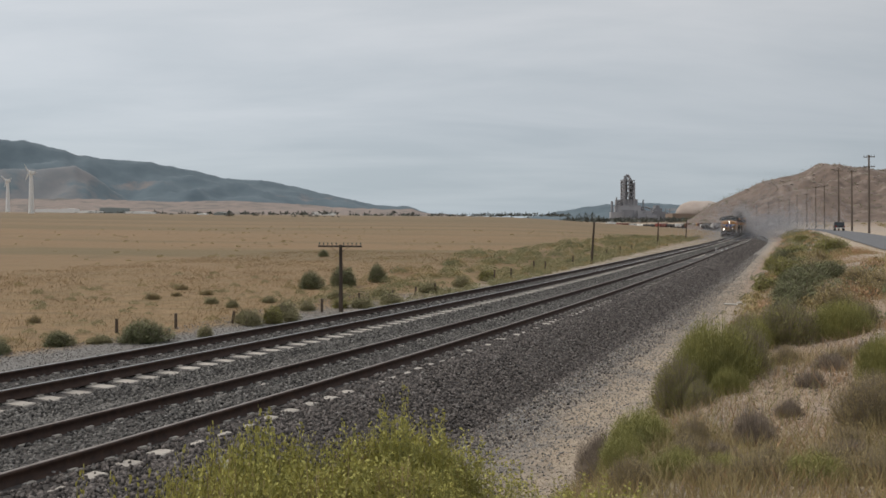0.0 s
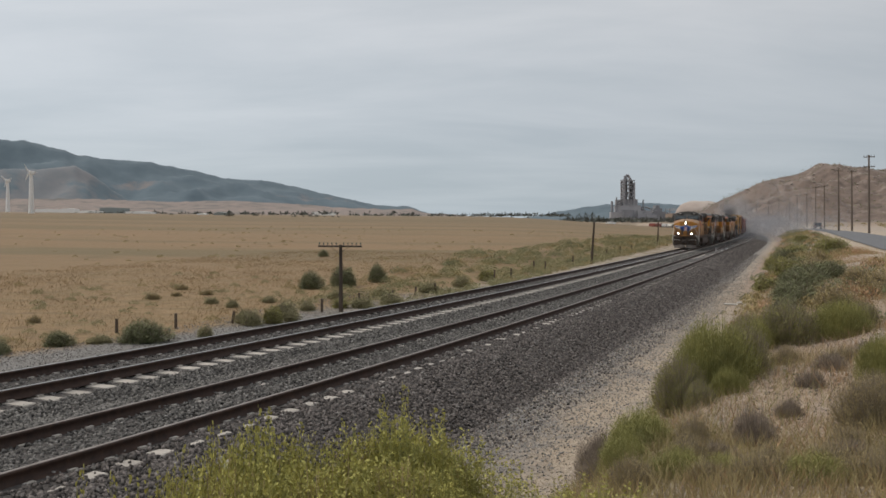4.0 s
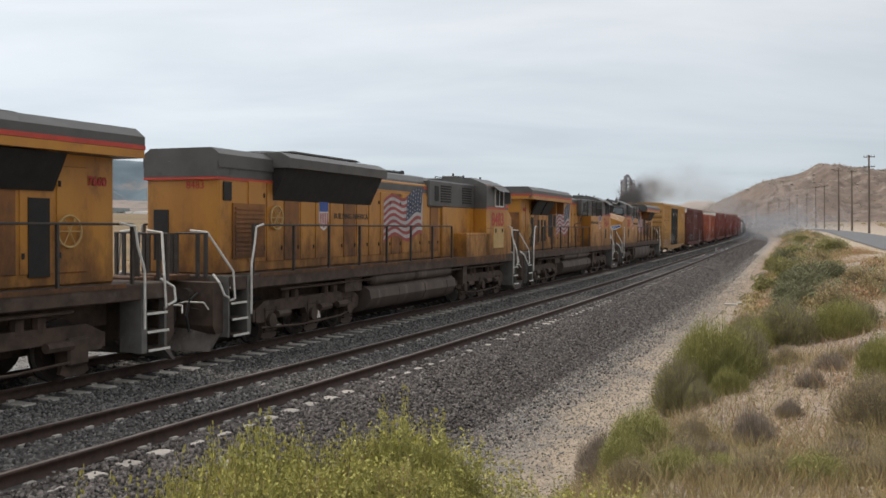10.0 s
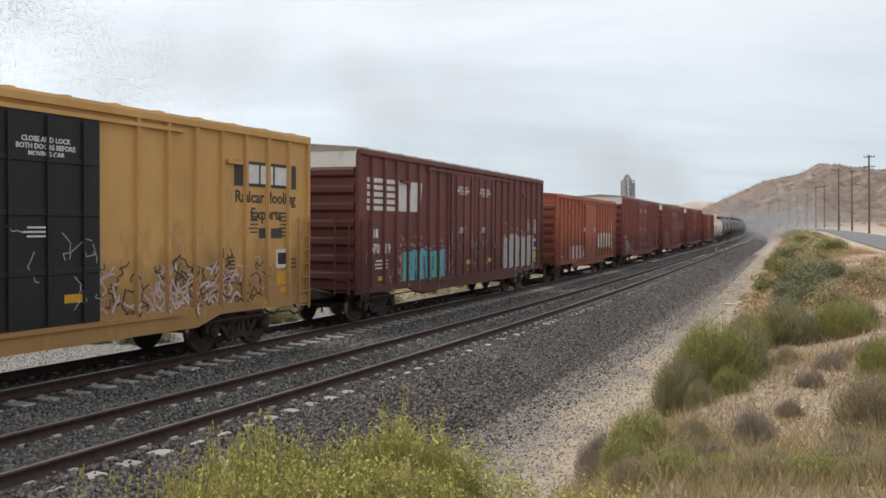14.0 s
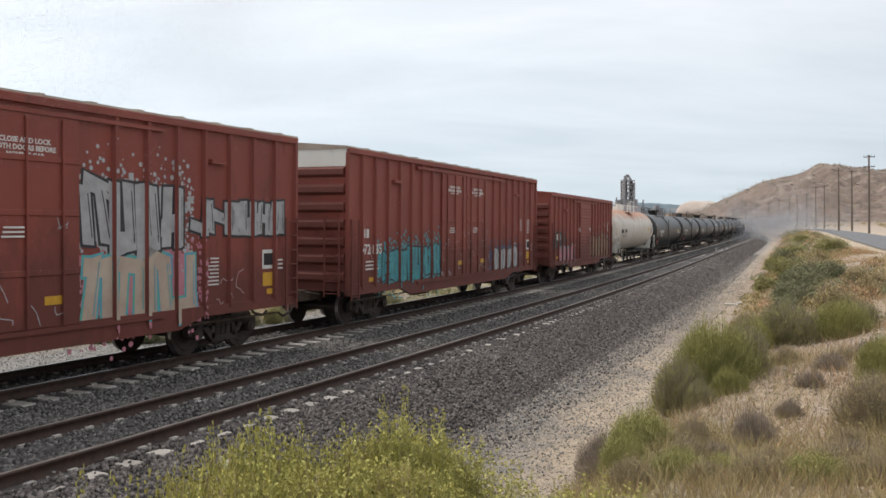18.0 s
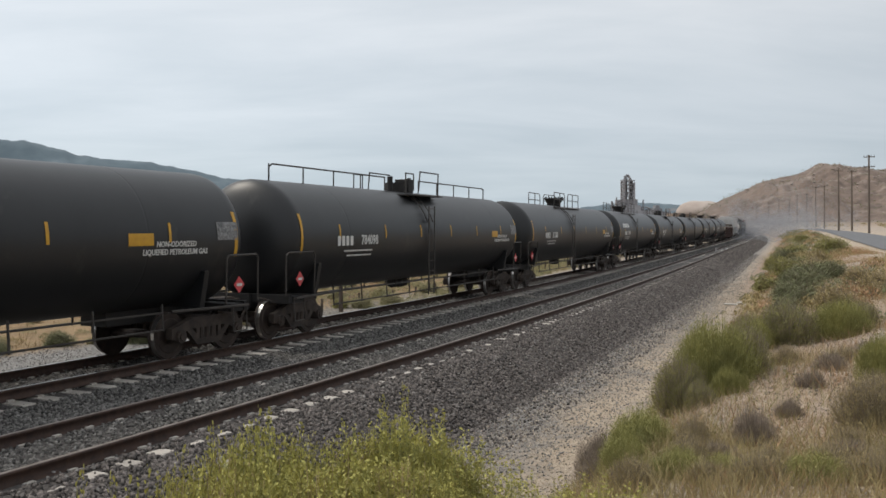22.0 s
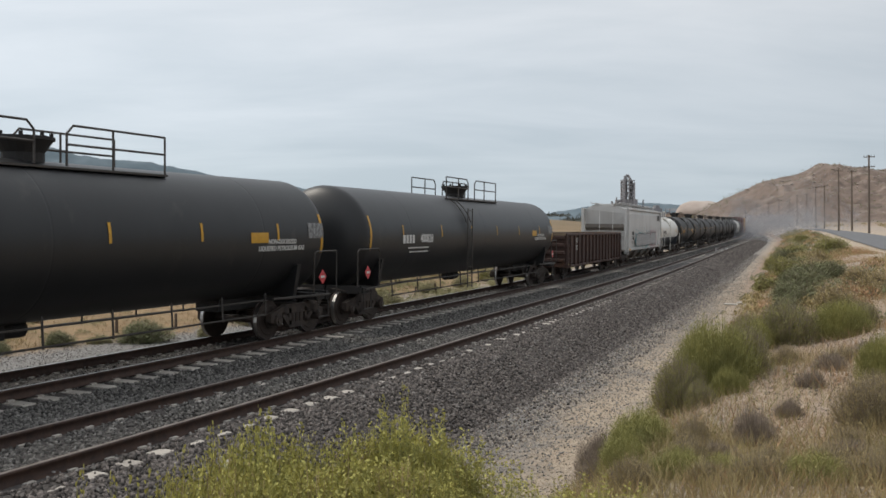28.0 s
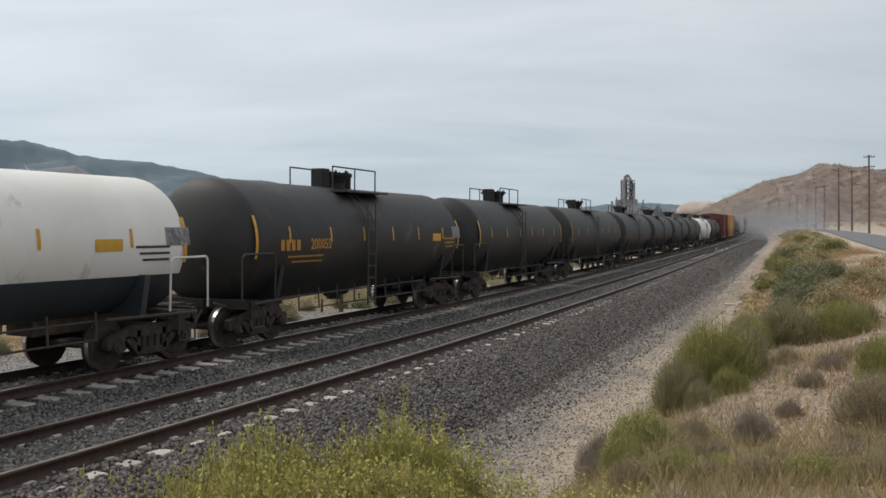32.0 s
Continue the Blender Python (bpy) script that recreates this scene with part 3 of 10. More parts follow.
def lettering(parent, words, x, z, size, y, material, side=1, name="lettering", stretch=1.0, basis=None, bold=0.0):
    """Raised words on a vehicle; x, z is the middle of the line."""
    cu = bpy.data.curves.new(name, "FONT")
    cu.body, cu.size, cu.extrude, cu.align_x, cu.align_y, cu.offset = words, size, 0.004, "CENTER", "CENTER", bold
    cu.resolution_u = 2
    tmp = bpy.data.objects.new("tmp", cu)
    me = bpy.data.meshes.new_from_object(tmp)
    bpy.data.objects.remove(tmp)
    me.materials.clear()
    me.materials.append(material)
    ob = new(name, me)
    ob.parent = parent
    m = basis if basis is not None else Matrix.Translation((x, y * side, z)) @ side_frame(side)
    ob.matrix_basis = m @ Matrix.Diagonal((stretch, 1, 1, 1))
    xs, proud = POSTS.get(parent.name, ((), 0.0))
    if basis is None and proud and y < 1.5:
        # where a post crosses the words, the paint lies on the post's face
        mat4 = ob.matrix_basis
        span = [(mat4 @ v.co).x for v in me.vertices]
        out = bmesh.new()
        out.from_mesh(me)
        for q in xs:
            if min(span) - 0.04 < q < max(span) + 0.04:
                piece = bmesh.new()
                piece.from_mesh(me)
                bmesh.ops.transform(piece, matrix=mat4, verts=piece.verts)
                for sgn in (1, -1):
                    bmesh.ops.bisect_plane(piece, geom=piece.verts[:] + piece.edges[:] + piece.faces[:], plane_co=(q + sgn * 0.040, 0, 0), plane_no=(sgn, 0, 0), clear_outer=True)
                bmesh.ops.transform(piece, matrix=mat4.inverted() @ Matrix.Translation((0, side * proud, 0)), verts=piece.verts)
                tmp_me = bpy.data.meshes.new("tmp")
                piece.to_mesh(tmp_me)
                out.from_mesh(tmp_me)
                piece.free()
                bpy.data.meshes.remove(tmp_me)
        out.to_mesh(me)
        out.free()
    return ob


def bars(parent, x, z, w, rows, y, material, side=1, h=0.05, gap=0.09, name="small_print", seed=0):
    """Unreadable small print as plain bars."""
    rng = random.Random(seed)
    bm = bm_new()
    for i in range(rows):
        k = rng.uniform(0.65, 1.0)
        zz = z - i * gap
        a, b = sorted((side * y, side * (y + 0.006)))
        box(bm, x - w / 2, x - w / 2 + w * k, a, b, zz - h / 2, zz + h / 2)
    return part(name, bm, material, parent)


def clip_x(q, a, b):
    """The part of a flat outline between two x."""
    for lim, keep in ((a, 1), (b, -1)):
        out = []
        for k, p1 in enumerate(q):
            p0 = q[k - 1]
            in0, in1 = (p0[0] - lim) * keep >= 0, (p1[0] - lim) * keep >= 0
            if in0 != in1:
                u = (lim - p0[0]) / (p1[0] - p0[0])
                out.append((lim, p0[1] + u * (p1[1] - p0[1])))
            if in1:
                out.append(p1)
        q = out
        if len(q) < 3:
            return None
    return q


def paint_layer(parent, name, shapes, material, y, side, lift, label="", step=0.0001):
    """Thin paint on a side wall and on the faces of its posts."""
    bm = bm_new()
    xs, proud = POSTS.get(parent.name, ((), 0.0))
    for k, q in enumerate(shapes):
        yy = y + lift + step * k
        bm.faces.new([bm.verts.new((px, side * yy, pz)) for px, pz in q])
        for x in xs:
            c = clip_x(q, x - 0.040, x + 0.040)
            if c:
                bm.faces.new([bm.verts.new((px, side * (yy + proud), pz)) for px, pz in c])
    return part(name, bm, material, parent, label)


def graffiti(parent, x0, x1, z0, z1, y, fill, edge, seed, n=5, side=1, back=None, bubble=False):
    """Sprayed forms: spray mist, outlined fills that interlock, thin inner strokes. Thin layers on the wall."""
    rng = random.Random(seed)
    h, w = z1 - z0, (x1 - x0) / n
    quads, lines = [], []
    for i in range(n):
        cx, lean = x0 + w * (i + 0.5), rng.uniform(-0.12, 0.12) * w
        zl, zh = z0 + rng.uniform(0, 0.10) * h, z1 - rng.uniform(0, 0.10) * h
        if bubble:
            for k in rng.choice(((-0.22, 0.22), (-0.24, 0.05, 0.26), (0.0,), (-0.2, 0.2))):
                m, rx, cz = 18, w * rng.uniform(0.27, 0.36) * (1.5 if k == 0.0 else 1), (zl + zh) / 2
                quads.append([(cx + k * w + lean * math.sin(2 * math.pi * j / m) + math.copysign(abs(math.cos(2 * math.pi * j / m)) ** 0.75, math.cos(2 * math.pi * j / m)) * rx,
                               cz + math.copysign(abs(math.sin(2 * math.pi * j / m)) ** 0.6, math.sin(2 * math.pi * j / m)) * (zh - zl) * 0.5 * rng.uniform(0.96, 1.03)) for j in range(m)])
            for _ in range(2):
                lx, lz, ln = cx + rng.uniform(-0.3, 0.3) * w, cz + rng.uniform(-0.25, 0.1) * h, rng.uniform(0.15, 0.35) * h
                dx = rng.uniform(-0.08, 0.08)
                lines.append([(lx, lz), (lx + 0.03, lz), (lx + 0.03 + dx, lz + ln), (lx + dx, lz + ln)])
            continue
        t = w * rng.uniform(0.17, 0.25)
        for k in (-1, 1):
            if rng.random() < 0.9:
                a, b = cx + k * w * 0.30 + rng.uniform(-0.05, 0.05) * w, cx + k * w * rng.uniform(0.16, 0.34) + lean
                quads.append([(a - t, zl), (a + t, zl + rng.uniform(-0.06, 0.06) * h), (b + t * rng.uniform(0.7, 1.2), zh), (b - t, zh + rng.uniform(-0.05, 0.08) * h)])
        for _ in range(rng.choice((1, 2, 2))):
            zm = z0 + h * rng.choice((0.16, 0.46, 0.82))
            d, dz = h * rng.uniform(0.10, 0.16), rng.uniform(-0.22, 0.22) * h
            quads.append([(cx - w * 0.50, zm - d), (cx + w * 0.50, zm - d + dz), (cx + w * 0.46, zm + d + dz), (cx - w * 0.46, zm + d)])
    if back:
        mist = []
        for _ in range(800):
            px, pz, r = rng.uniform(x0 - 0.3, x1 + 0.3), z0 + h * (0.5 + rng.gauss(0, 0.36)), rng.uniform(0.015, 0.060)
            a = rng.uniform(0, 1.5)
            mist.append([(px + r * math.cos(a + 1.257 * k), pz + r * math.sin(a + 1.257 * k)) for k in range(5)])
        cloud = []
        for _ in range(5):
            ox, oz, rx, rz_ = rng.uniform(x0 + 0.2 * (x1 - x0), x1 - 0.2 * (x1 - x0)), z0 + h * rng.uniform(0.4, 0.6), (x1 - x0) * rng.uniform(0.2, 0.32), h * rng.uniform(0.40, 0.55)
            cloud.append([(ox + rx * math.cos(a2) * rng.uniform(0.85, 1.1), oz + rz_ * math.sin(a2) * rng.uniform(0.85, 1.1)) for a2 in [2 * math.pi * k / 26 for k in range(26)]])
        tagged(paint_layer(parent, "spray_cloud", cloud, back, y, side, 0.0012, "soft sprayed ground colour"), kind="stuff")
        tagged(paint_layer(parent, "spray_mist", mist, back, y, side, 0.002, "sprayed colour mist", 0.000003), kind="stuff")

    def grown(q, d):
        mx, mz = sum(p[0] for p in q) / len(q), sum(p[1] for p in q) / len(q)
        if bubble:
            return [(px + d * (px - mx) / (math.hypot(px - mx, pz - mz) + 1e-6), pz + d * (pz - mz) / (math.hypot(px - mx, pz - mz) + 1e-6)) for px, pz in q]
        return [(px + math.copysign(d, px - mx), pz + math.copysign(d, pz - mz)) for px, pz in q]

    if bubble:
        tagged(paint_layer(parent, "sprayed_outline", [grown(q, 0.045) for q in quads], edge, y, side, 0.005, "", 0.0008), kind="stuff")
        tagged(paint_layer(parent, "sprayed_lettering", quads, fill, y, side, 0.0054, "", 0.0008), "sprayed graffiti forms", kind="stuff")
        lift = 0.008 + 0.0008 * len(quads)
    else:
        tagged(paint_layer(parent, "sprayed_outline", [grown(q, 0.05) for q in quads], edge, y, side, 0.005), kind="stuff")
        tagged(paint_layer(parent, "sprayed_lettering", quads, fill, y, side, 0.009), "sprayed graffiti forms", kind="stuff")
        lift = 0.014
        for q in quads:
            if rng.random() < 0.7:
                (ax, az), (bx, bz) = q[0], q[3]
                ax, bx = ax + 0.04, bx + 0.04
                lines.append([(ax, az + 0.1 * h), (ax + 0.022, az + 0.1 * h), (bx + 0.022, bz - 0.1 * h), (bx, bz - 0.1 * h)])
    if lines:
        tagged(paint_layer(parent, "sprayed_strokes", lines, edge, y, side, lift), kind="stuff")


def scribble(parent, x0, x1, z0, z1, y, material, n, seed, side=1, width=0.018):
    """Thin hand-drawn tags: short crooked strokes."""
    rng = random.Random(seed)
    shapes = []
    for i in range(n):
        px, pz = rng.uniform(x0, x1), rng.uniform(z0, z1)
        a = rng.uniform(0, 6.28)
        for _ in range(rng.randint(2, 5)):
            ln = rng.uniform(0.06, 0.22)
            qx, qz = px + math.cos(a) * ln, pz + math.sin(a) * ln
            ox, oz = -math.sin(a) * width / 2, math.cos(a) * width / 2
            shapes.append([(px - ox, pz - oz), (qx - ox, qz - oz), (qx + ox, qz + oz), (px + ox, pz + oz)])
            px, pz = qx, min(max(qz, z0), z1)
            a += rng.uniform(-1.9, 1.9)
    return tagged(paint_layer(parent, "scribbled_tag", shapes, material, y, side, 0.003, "", 0.00002), kind="stuff")


# ---- wheels and trucks ----
WHEELS = {"freight": [], "loco": []}
RADIUS = {"freight": 0.457, "loco": 0.533}


def wheelset_mesh(r):
    bm = bm_new()
    tube(bm, (0, -1.0, 0), (0, 1.0, 0), 0.085, 10)
    for sgn in (-1, 1):
        y = sgn * 0.745
        tube(bm, (0, y - sgn * 0.07, 0), (0, y - sgn * 0.04, 0), r + 0.025, 24)
        tube(bm, (0, y - sgn * 0.04, 0), (0, y + sgn * 0.06, 0), r, 24)
        tube(bm, (0, y + sgn * 0.055, 0), (0, y + sgn * 0.075, 0), r * 0.8, 20, r * 0.74)
        tube(bm, (0, y + sgn * 0.06, 0), (0, y + sgn * 0.12, 0), 0.17, 12)
    me = mesh_of("wheelset", bm, [M_WHEEL, M_TREAD])
    for f in me.polygons:
        c = f.center
        if abs(math.hypot(c.x, c.z) - r * 0.99) < 0.012 and abs(f.normal.y) < 0.3:
            f.material_index = 1
    return me


WHEEL_MESH = {k: wheelset_mesh(r) for k, r in RADIUS.items()}


def wheelset(parent, x, kind):
    ob = new("wheelset", WHEEL_MESH[kind])
    ob.parent = parent
    ob.matrix_parent_inverse = Matrix.Translation((x, 0, RADIUS[kind]))
    WHEELS[kind].append(ob)
    return ob


def freight_truck_mesh():
    bm = bm_new()
    for sgn in (-1, 1):
        y0, y1 = sorted((sgn * 0.92, sgn * 1.06))
        prism(bm, [(-1.12, 0.42), (-1.12, 0.62), (-0.95, 0.66), (-0.5, 0.80), (0.5, 0.80), (0.95, 0.66), (1.12, 0.62), (1.12, 0.42), (0.95, 0.40), (0.62, 0.58), (-0.62, 0.58), (-0.95, 0.40)], y0, y1)
        prism(bm, [(-0.72, 0.60), (-0.36, 0.24), (0.36, 0.24), (0.72, 0.60), (0.56, 0.62), (0.28, 0.36), (-0.28, 0.36), (-0.56, 0.62)], y0, y1)
        for x in (-0.34, 0.34):
            box(bm, x - 0.05, x + 0.05, y0, y1, 0.30, 0.70)
        for x in (-0.18, 0.0, 0.18):
            tube(bm, (x, sgn * 0.99, 0.34), (x, sgn * 0.99, 0.58), 0.075, 8)
        for x in (-0.89, 0.89):
            tube(bm, (x, sgn * 0.90, 0.457), (x, sgn * 1.13, 0.457), 0.13, 12)
            tube(bm, (x, sgn * 1.13, 0.457), (x, sgn * 1.16, 0.457), 0.08, 8)
    box(bm, -0.2, 0.2, -1.0, 1.0, 0.56, 0.80, 0.03)
    for x in (-0.42, 0.42):
        box(bm, x - 0.06, x + 0.06, -0.85, 0.85, 0.36, 0.48)
    return mesh_of("truck", bm, M_TRUCKM)


def loco_truck_mesh():
    bm = bm_new()
    for sgn in (-1, 1):
        y0, y1 = sorted((sgn * 1.05, sgn * 1.22))
        prism(bm, [(-2.55, 0.52), (-2.55, 0.82), (-2.2, 0.98), (2.2, 0.98), (2.55, 0.82), (2.55, 0.52), (2.2, 0.50), (2.0, 0.70), (0.35, 0.70), (0.2, 0.50), (-0.2, 0.50), (-0.35, 0.70), (-2.0, 0.70), (-2.2, 0.50)], y0, y1)
        for x in (-1.95, 0.0, 1.95):
            box(bm, x - 0.24, x + 0.24, sgn * 1.03 - 0.09, sgn * 1.03 + 0.22 * sgn + 0.05, 0.30, 0.78, 0.04)
            tube(bm, (x, sgn * 1.02, 0.533), (x, sgn * 1.30, 0.533), 0.16, 12)
            prism(bm, [(x - 0.33, 0.18), (x - 0.20, 0.52), (x + 0.20, 0.52), (x + 0.33, 0.18), (x + 0.2, 0.12), (x - 0.2, 0.12)], *sorted((sgn * 1.10, sgn * 1.18)))
        for x in (-1.2, 0.75, 1.25, -0.75):
            tube(bm, (x, sgn * 1.14, 0.92), (x, sgn * 1.14, 1.16), 0.12, 8)
        for x in (-1.5, 1.5, 0.55):
            tube(bm, (x - 0.28, sgn * 1.28, 0.66), (x + 0.28, sgn * 1.28, 0.66), 0.09, 8)
        rail_bar(bm, [(-2.4, sgn * 1.26, 0.40), (-0.6, sgn * 1.27, 0.32), (1.4, sgn * 1.27, 0.36), (2.4, sgn * 1.26, 0.52)], 0.025)
    box(bm, -2.2, 2.2, -0.5, 0.5, 0.45, 0.85, 0.03)
    for x in (-2.55, 2.55):
        box(bm, x - 0.1, x + 0.1, -1.2, 1.2, 0.55, 0.8)
    return mesh_of("truck", bm, M_UNDER)


TRUCK_MESH = {"freight": freight_truck_mesh(), "loco": loco_truck_mesh()}


def truck(parent, x, kind):
    ob = new("truck", TRUCK_MESH[kind])
    ob.parent = parent
    ob.location = (x, 0, 0)
    for dx in ((-0.89, 0.89) if kind == "freight" else (-1.95, 0.0, 1.95)):
        wheelset(ob, dx, kind)
    return ob


def coupler_mesh():
    bm = bm_new()
    box(bm, 0, 0.75, -0.09, 0.09, 0.78, 0.96, 0.02)
    prism(bm, [(0.62, 0.72), (0.62, 1.02), (0.95, 1.02), (1.02, 0.95), (1.02, 0.80), (0.95, 0.72)], -0.17, 0.17)
    rail_bar(bm, [(0.3, 0.32, 0.82), (0.6, 0.34, 0.50), (0.9, 0.30, 0.42), (1.05, 0.26, 0.52)], 0.03)
    rail_bar(bm, [(0.2, 0.55, 0.98), (0.55, 0.9, 1.0), (0.55, 1.15, 0.95)], 0.014)
    return mesh_of("coupler", bm, M_TRUCKM)


COUPLER = coupler_mesh()


def couplers(parent, half):
    for sgn in (1, -1):
        ob = new("coupler", COUPLER)
        ob.parent = parent
        ob.matrix_basis = Matrix.Translation((sgn * (half - 1.0), 0, 0)) @ pose(0, 0, 0, 0, 0, 0 if sgn > 0 else 180)


def thing(name, label, category, group=""):
    ob = new(name, None)
    return tagged(ob, label, category, group)


def shared_part(name, me, parent, loc=(0, 0, 0), rz=0.0, label=""):
    ob = new(name, me)
    ob.parent = parent
    ob.matrix_basis = pose(*loc, 0, 0, rz)
    return tagged(ob, label=label)


# ---- wavy flag panel on a locomotive's side ----
def flag_panel(parent, x, z, w, h, y, side, canton_left):
    """A waving striped flag painted on the hood; x, z its middle. canton_left: the starred corner lies towards the viewer's left."""
    def wave(u, v):
        px = (u - 0.5) * w
        pz = (0.5 - v) * h * (1.0 - 0.22 * u) + 0.075 * h * math.sin(u * 9.5 + v * 0.9) - 0.16 * h * (u - 0.3)
        return px + 0.05 * w * math.sin(v * 3.0) * (1 - u), pz

    flip = 1 if canton_left else -1
    to_x = lambda px: x - side * flip * px
    y_a = side * (y + 0.003)

    def strip(bm, u0, u1, v0, v1, dy, n=14):
        lo, hi = [], []
        for i in range(n + 1):
            u = u0 + (u1 - u0) * i / n
            a, b = wave(u, v0), wave(u, v1)
            hi.append(bm.verts.new((to_x(a[0]), y_a + side * dy, z + a[1])))
            lo.append(bm.verts.new((to_x(b[0]), y_a + side * dy, z + b[1])))
        for i in range(n):
            bm.faces.new((lo[i], lo[i + 1], hi[i + 1], hi[i]))

    base = bm_new()
    strip(base, 0, 1, 0, 1, 0)
    f = part("flag_panel", base, M_FLAGW, parent, "painted waving striped flag")
    reds = bm_new()
    for i in range(0, 13, 2):
        strip(reds, 0, 1, i / 13, (i + 1) / 13, 0.003)
    part("flag_stripes", reds, M_FLAGR, parent)
    blue = bm_new()
    strip(blue, 0, 0.42, 0, 7 / 13, 0.006, 8)
    part("flag_canton", blue, M_FLAGB, parent)
    stars = bm_new()
    for r in range(6):
        for c in range(6):
            u, v = 0.035 + 0.07 * c, (0.5 + r) / 6.2 * 7 / 13
            a = wave(u, v)
            k = [stars.verts.new((to_x(a[0]) + 0.035 * math.cos(q * math.pi / 2), y_a + side * 0.009, z + a[1] + 0.04 * math.sin(q * math.pi / 2))) for q in range(4)]
            stars.faces.new(k)
    part("flag_stars", stars, M_FLAGW, parent)


M_FLAGW = mat("flag white", (0.50, 0.47, 0.46), (0.36, 0.34, 0.34), 0.55, scale=3)
M_FLAGR = mat("flag red", (0.36, 0.065, 0.06), (0.25, 0.05, 0.05), 0.55, scale=3)
M_FLAGB = mat("flag blue", (0.040, 0.058, 0.105), (0.028, 0.04, 0.07), 0.55, scale=3)


def shield(parent, x, z, w, h, y, side):
    """A striped shield emblem: blue top field, red and white bars below."""
    def outline(sc):
        return [(x - sc * w / 2, z + sc * h * 0.44), (x - sc * w * 0.2, z + sc * h * 0.5), (x + sc * w * 0.2, z + sc * h * 0.5), (x + sc * w / 2, z + sc * h * 0.44),
                (x + sc * w / 2, z - sc * h * 0.2), (x + sc * w * 0.32, z - sc * h * 0.42), (x, z - sc * h * 0.5), (x - sc * w * 0.32, z - sc * h * 0.42), (x - sc * w / 2, z - sc * h * 0.2)]
    bm = bm_new()
    prism(bm, outline(1.0), *sorted((side * y, side * (y + 0.004))))
    part("shield_emblem", bm, M_WHITE, parent)
    bm = bm_new()
    prism(bm, [(px, max(pz, z + 0.10 * h)) for px, pz in outline(0.94)][:5] + [(x - 0.94 * w / 2, z + 0.10 * h)], *sorted((side * y, side * (y + 0.008))))
    part("shield_field", bm, M_BLUE, parent)
    bm = bm_new()
    for i in range(-2, 3):
        cx = x + i * w * 0.19
        box(bm, cx - w * 0.045, cx + w * 0.045, *sorted((side * y, side * (y + 0.008))), z - h * (0.42 - 0.06 * abs(i)), z + 0.06 * h)
    part("shield_bars", bm, M_RED, parent)


def handrail(parent, pts, posts, r, material, z_foot, name="handrail"):
    bm = bm_new()
    rail_bar(bm, pts, r)
    part(name, bm, material, parent)
    for px, py, top in posts:
        bm = bm_new()
        box(bm, px - 0.022, px + 0.022, py - 0.03, py + 0.03, z_foot, top)
        part("handrail_post", bm, M_STEELPOST, parent)


M_PLOUGH = mat("scuffed plough steel", (0.150, 0.130, 0.115), (0.070, 0.055, 0.047), 0.7, scale=3, spots=(0.26, 0.235, 0.21), spot_at=0.6, sscale=2.2, streak=(1, 1, 0.35))
M_STEPGREY = mat("grey step sheet", (0.160, 0.155, 0.140), (0.095, 0.088, 0.078), 0.75, scale=2.5)


def ring(bm, c, r, thick, axis="x", seg=16):
    """A thin wheel rim about a middle."""
    pts = []
    for k in range(seg + 1):
        a = 2 * math.pi * k / seg
        pts.append((c[0], c[1] + r * math.cos(a), c[2] + r * math.sin(a)) if axis == "x" else (c[0] + r * math.cos(a), c[1], c[2] + r * math.sin(a)))
    rail_bar(bm, pts, thick)


def lamp_pair(parent, x, y, z, lit, gap=0.17):
    for dz in (gap / 2, -gap / 2):
        bm = bm_new()
        tube(bm, (x - 0.04, y, z + dz), (x + 0.03, y, z + dz), 0.072, 14)
        part("headlight", bm, M_LAMP if lit else M_LENS, parent)


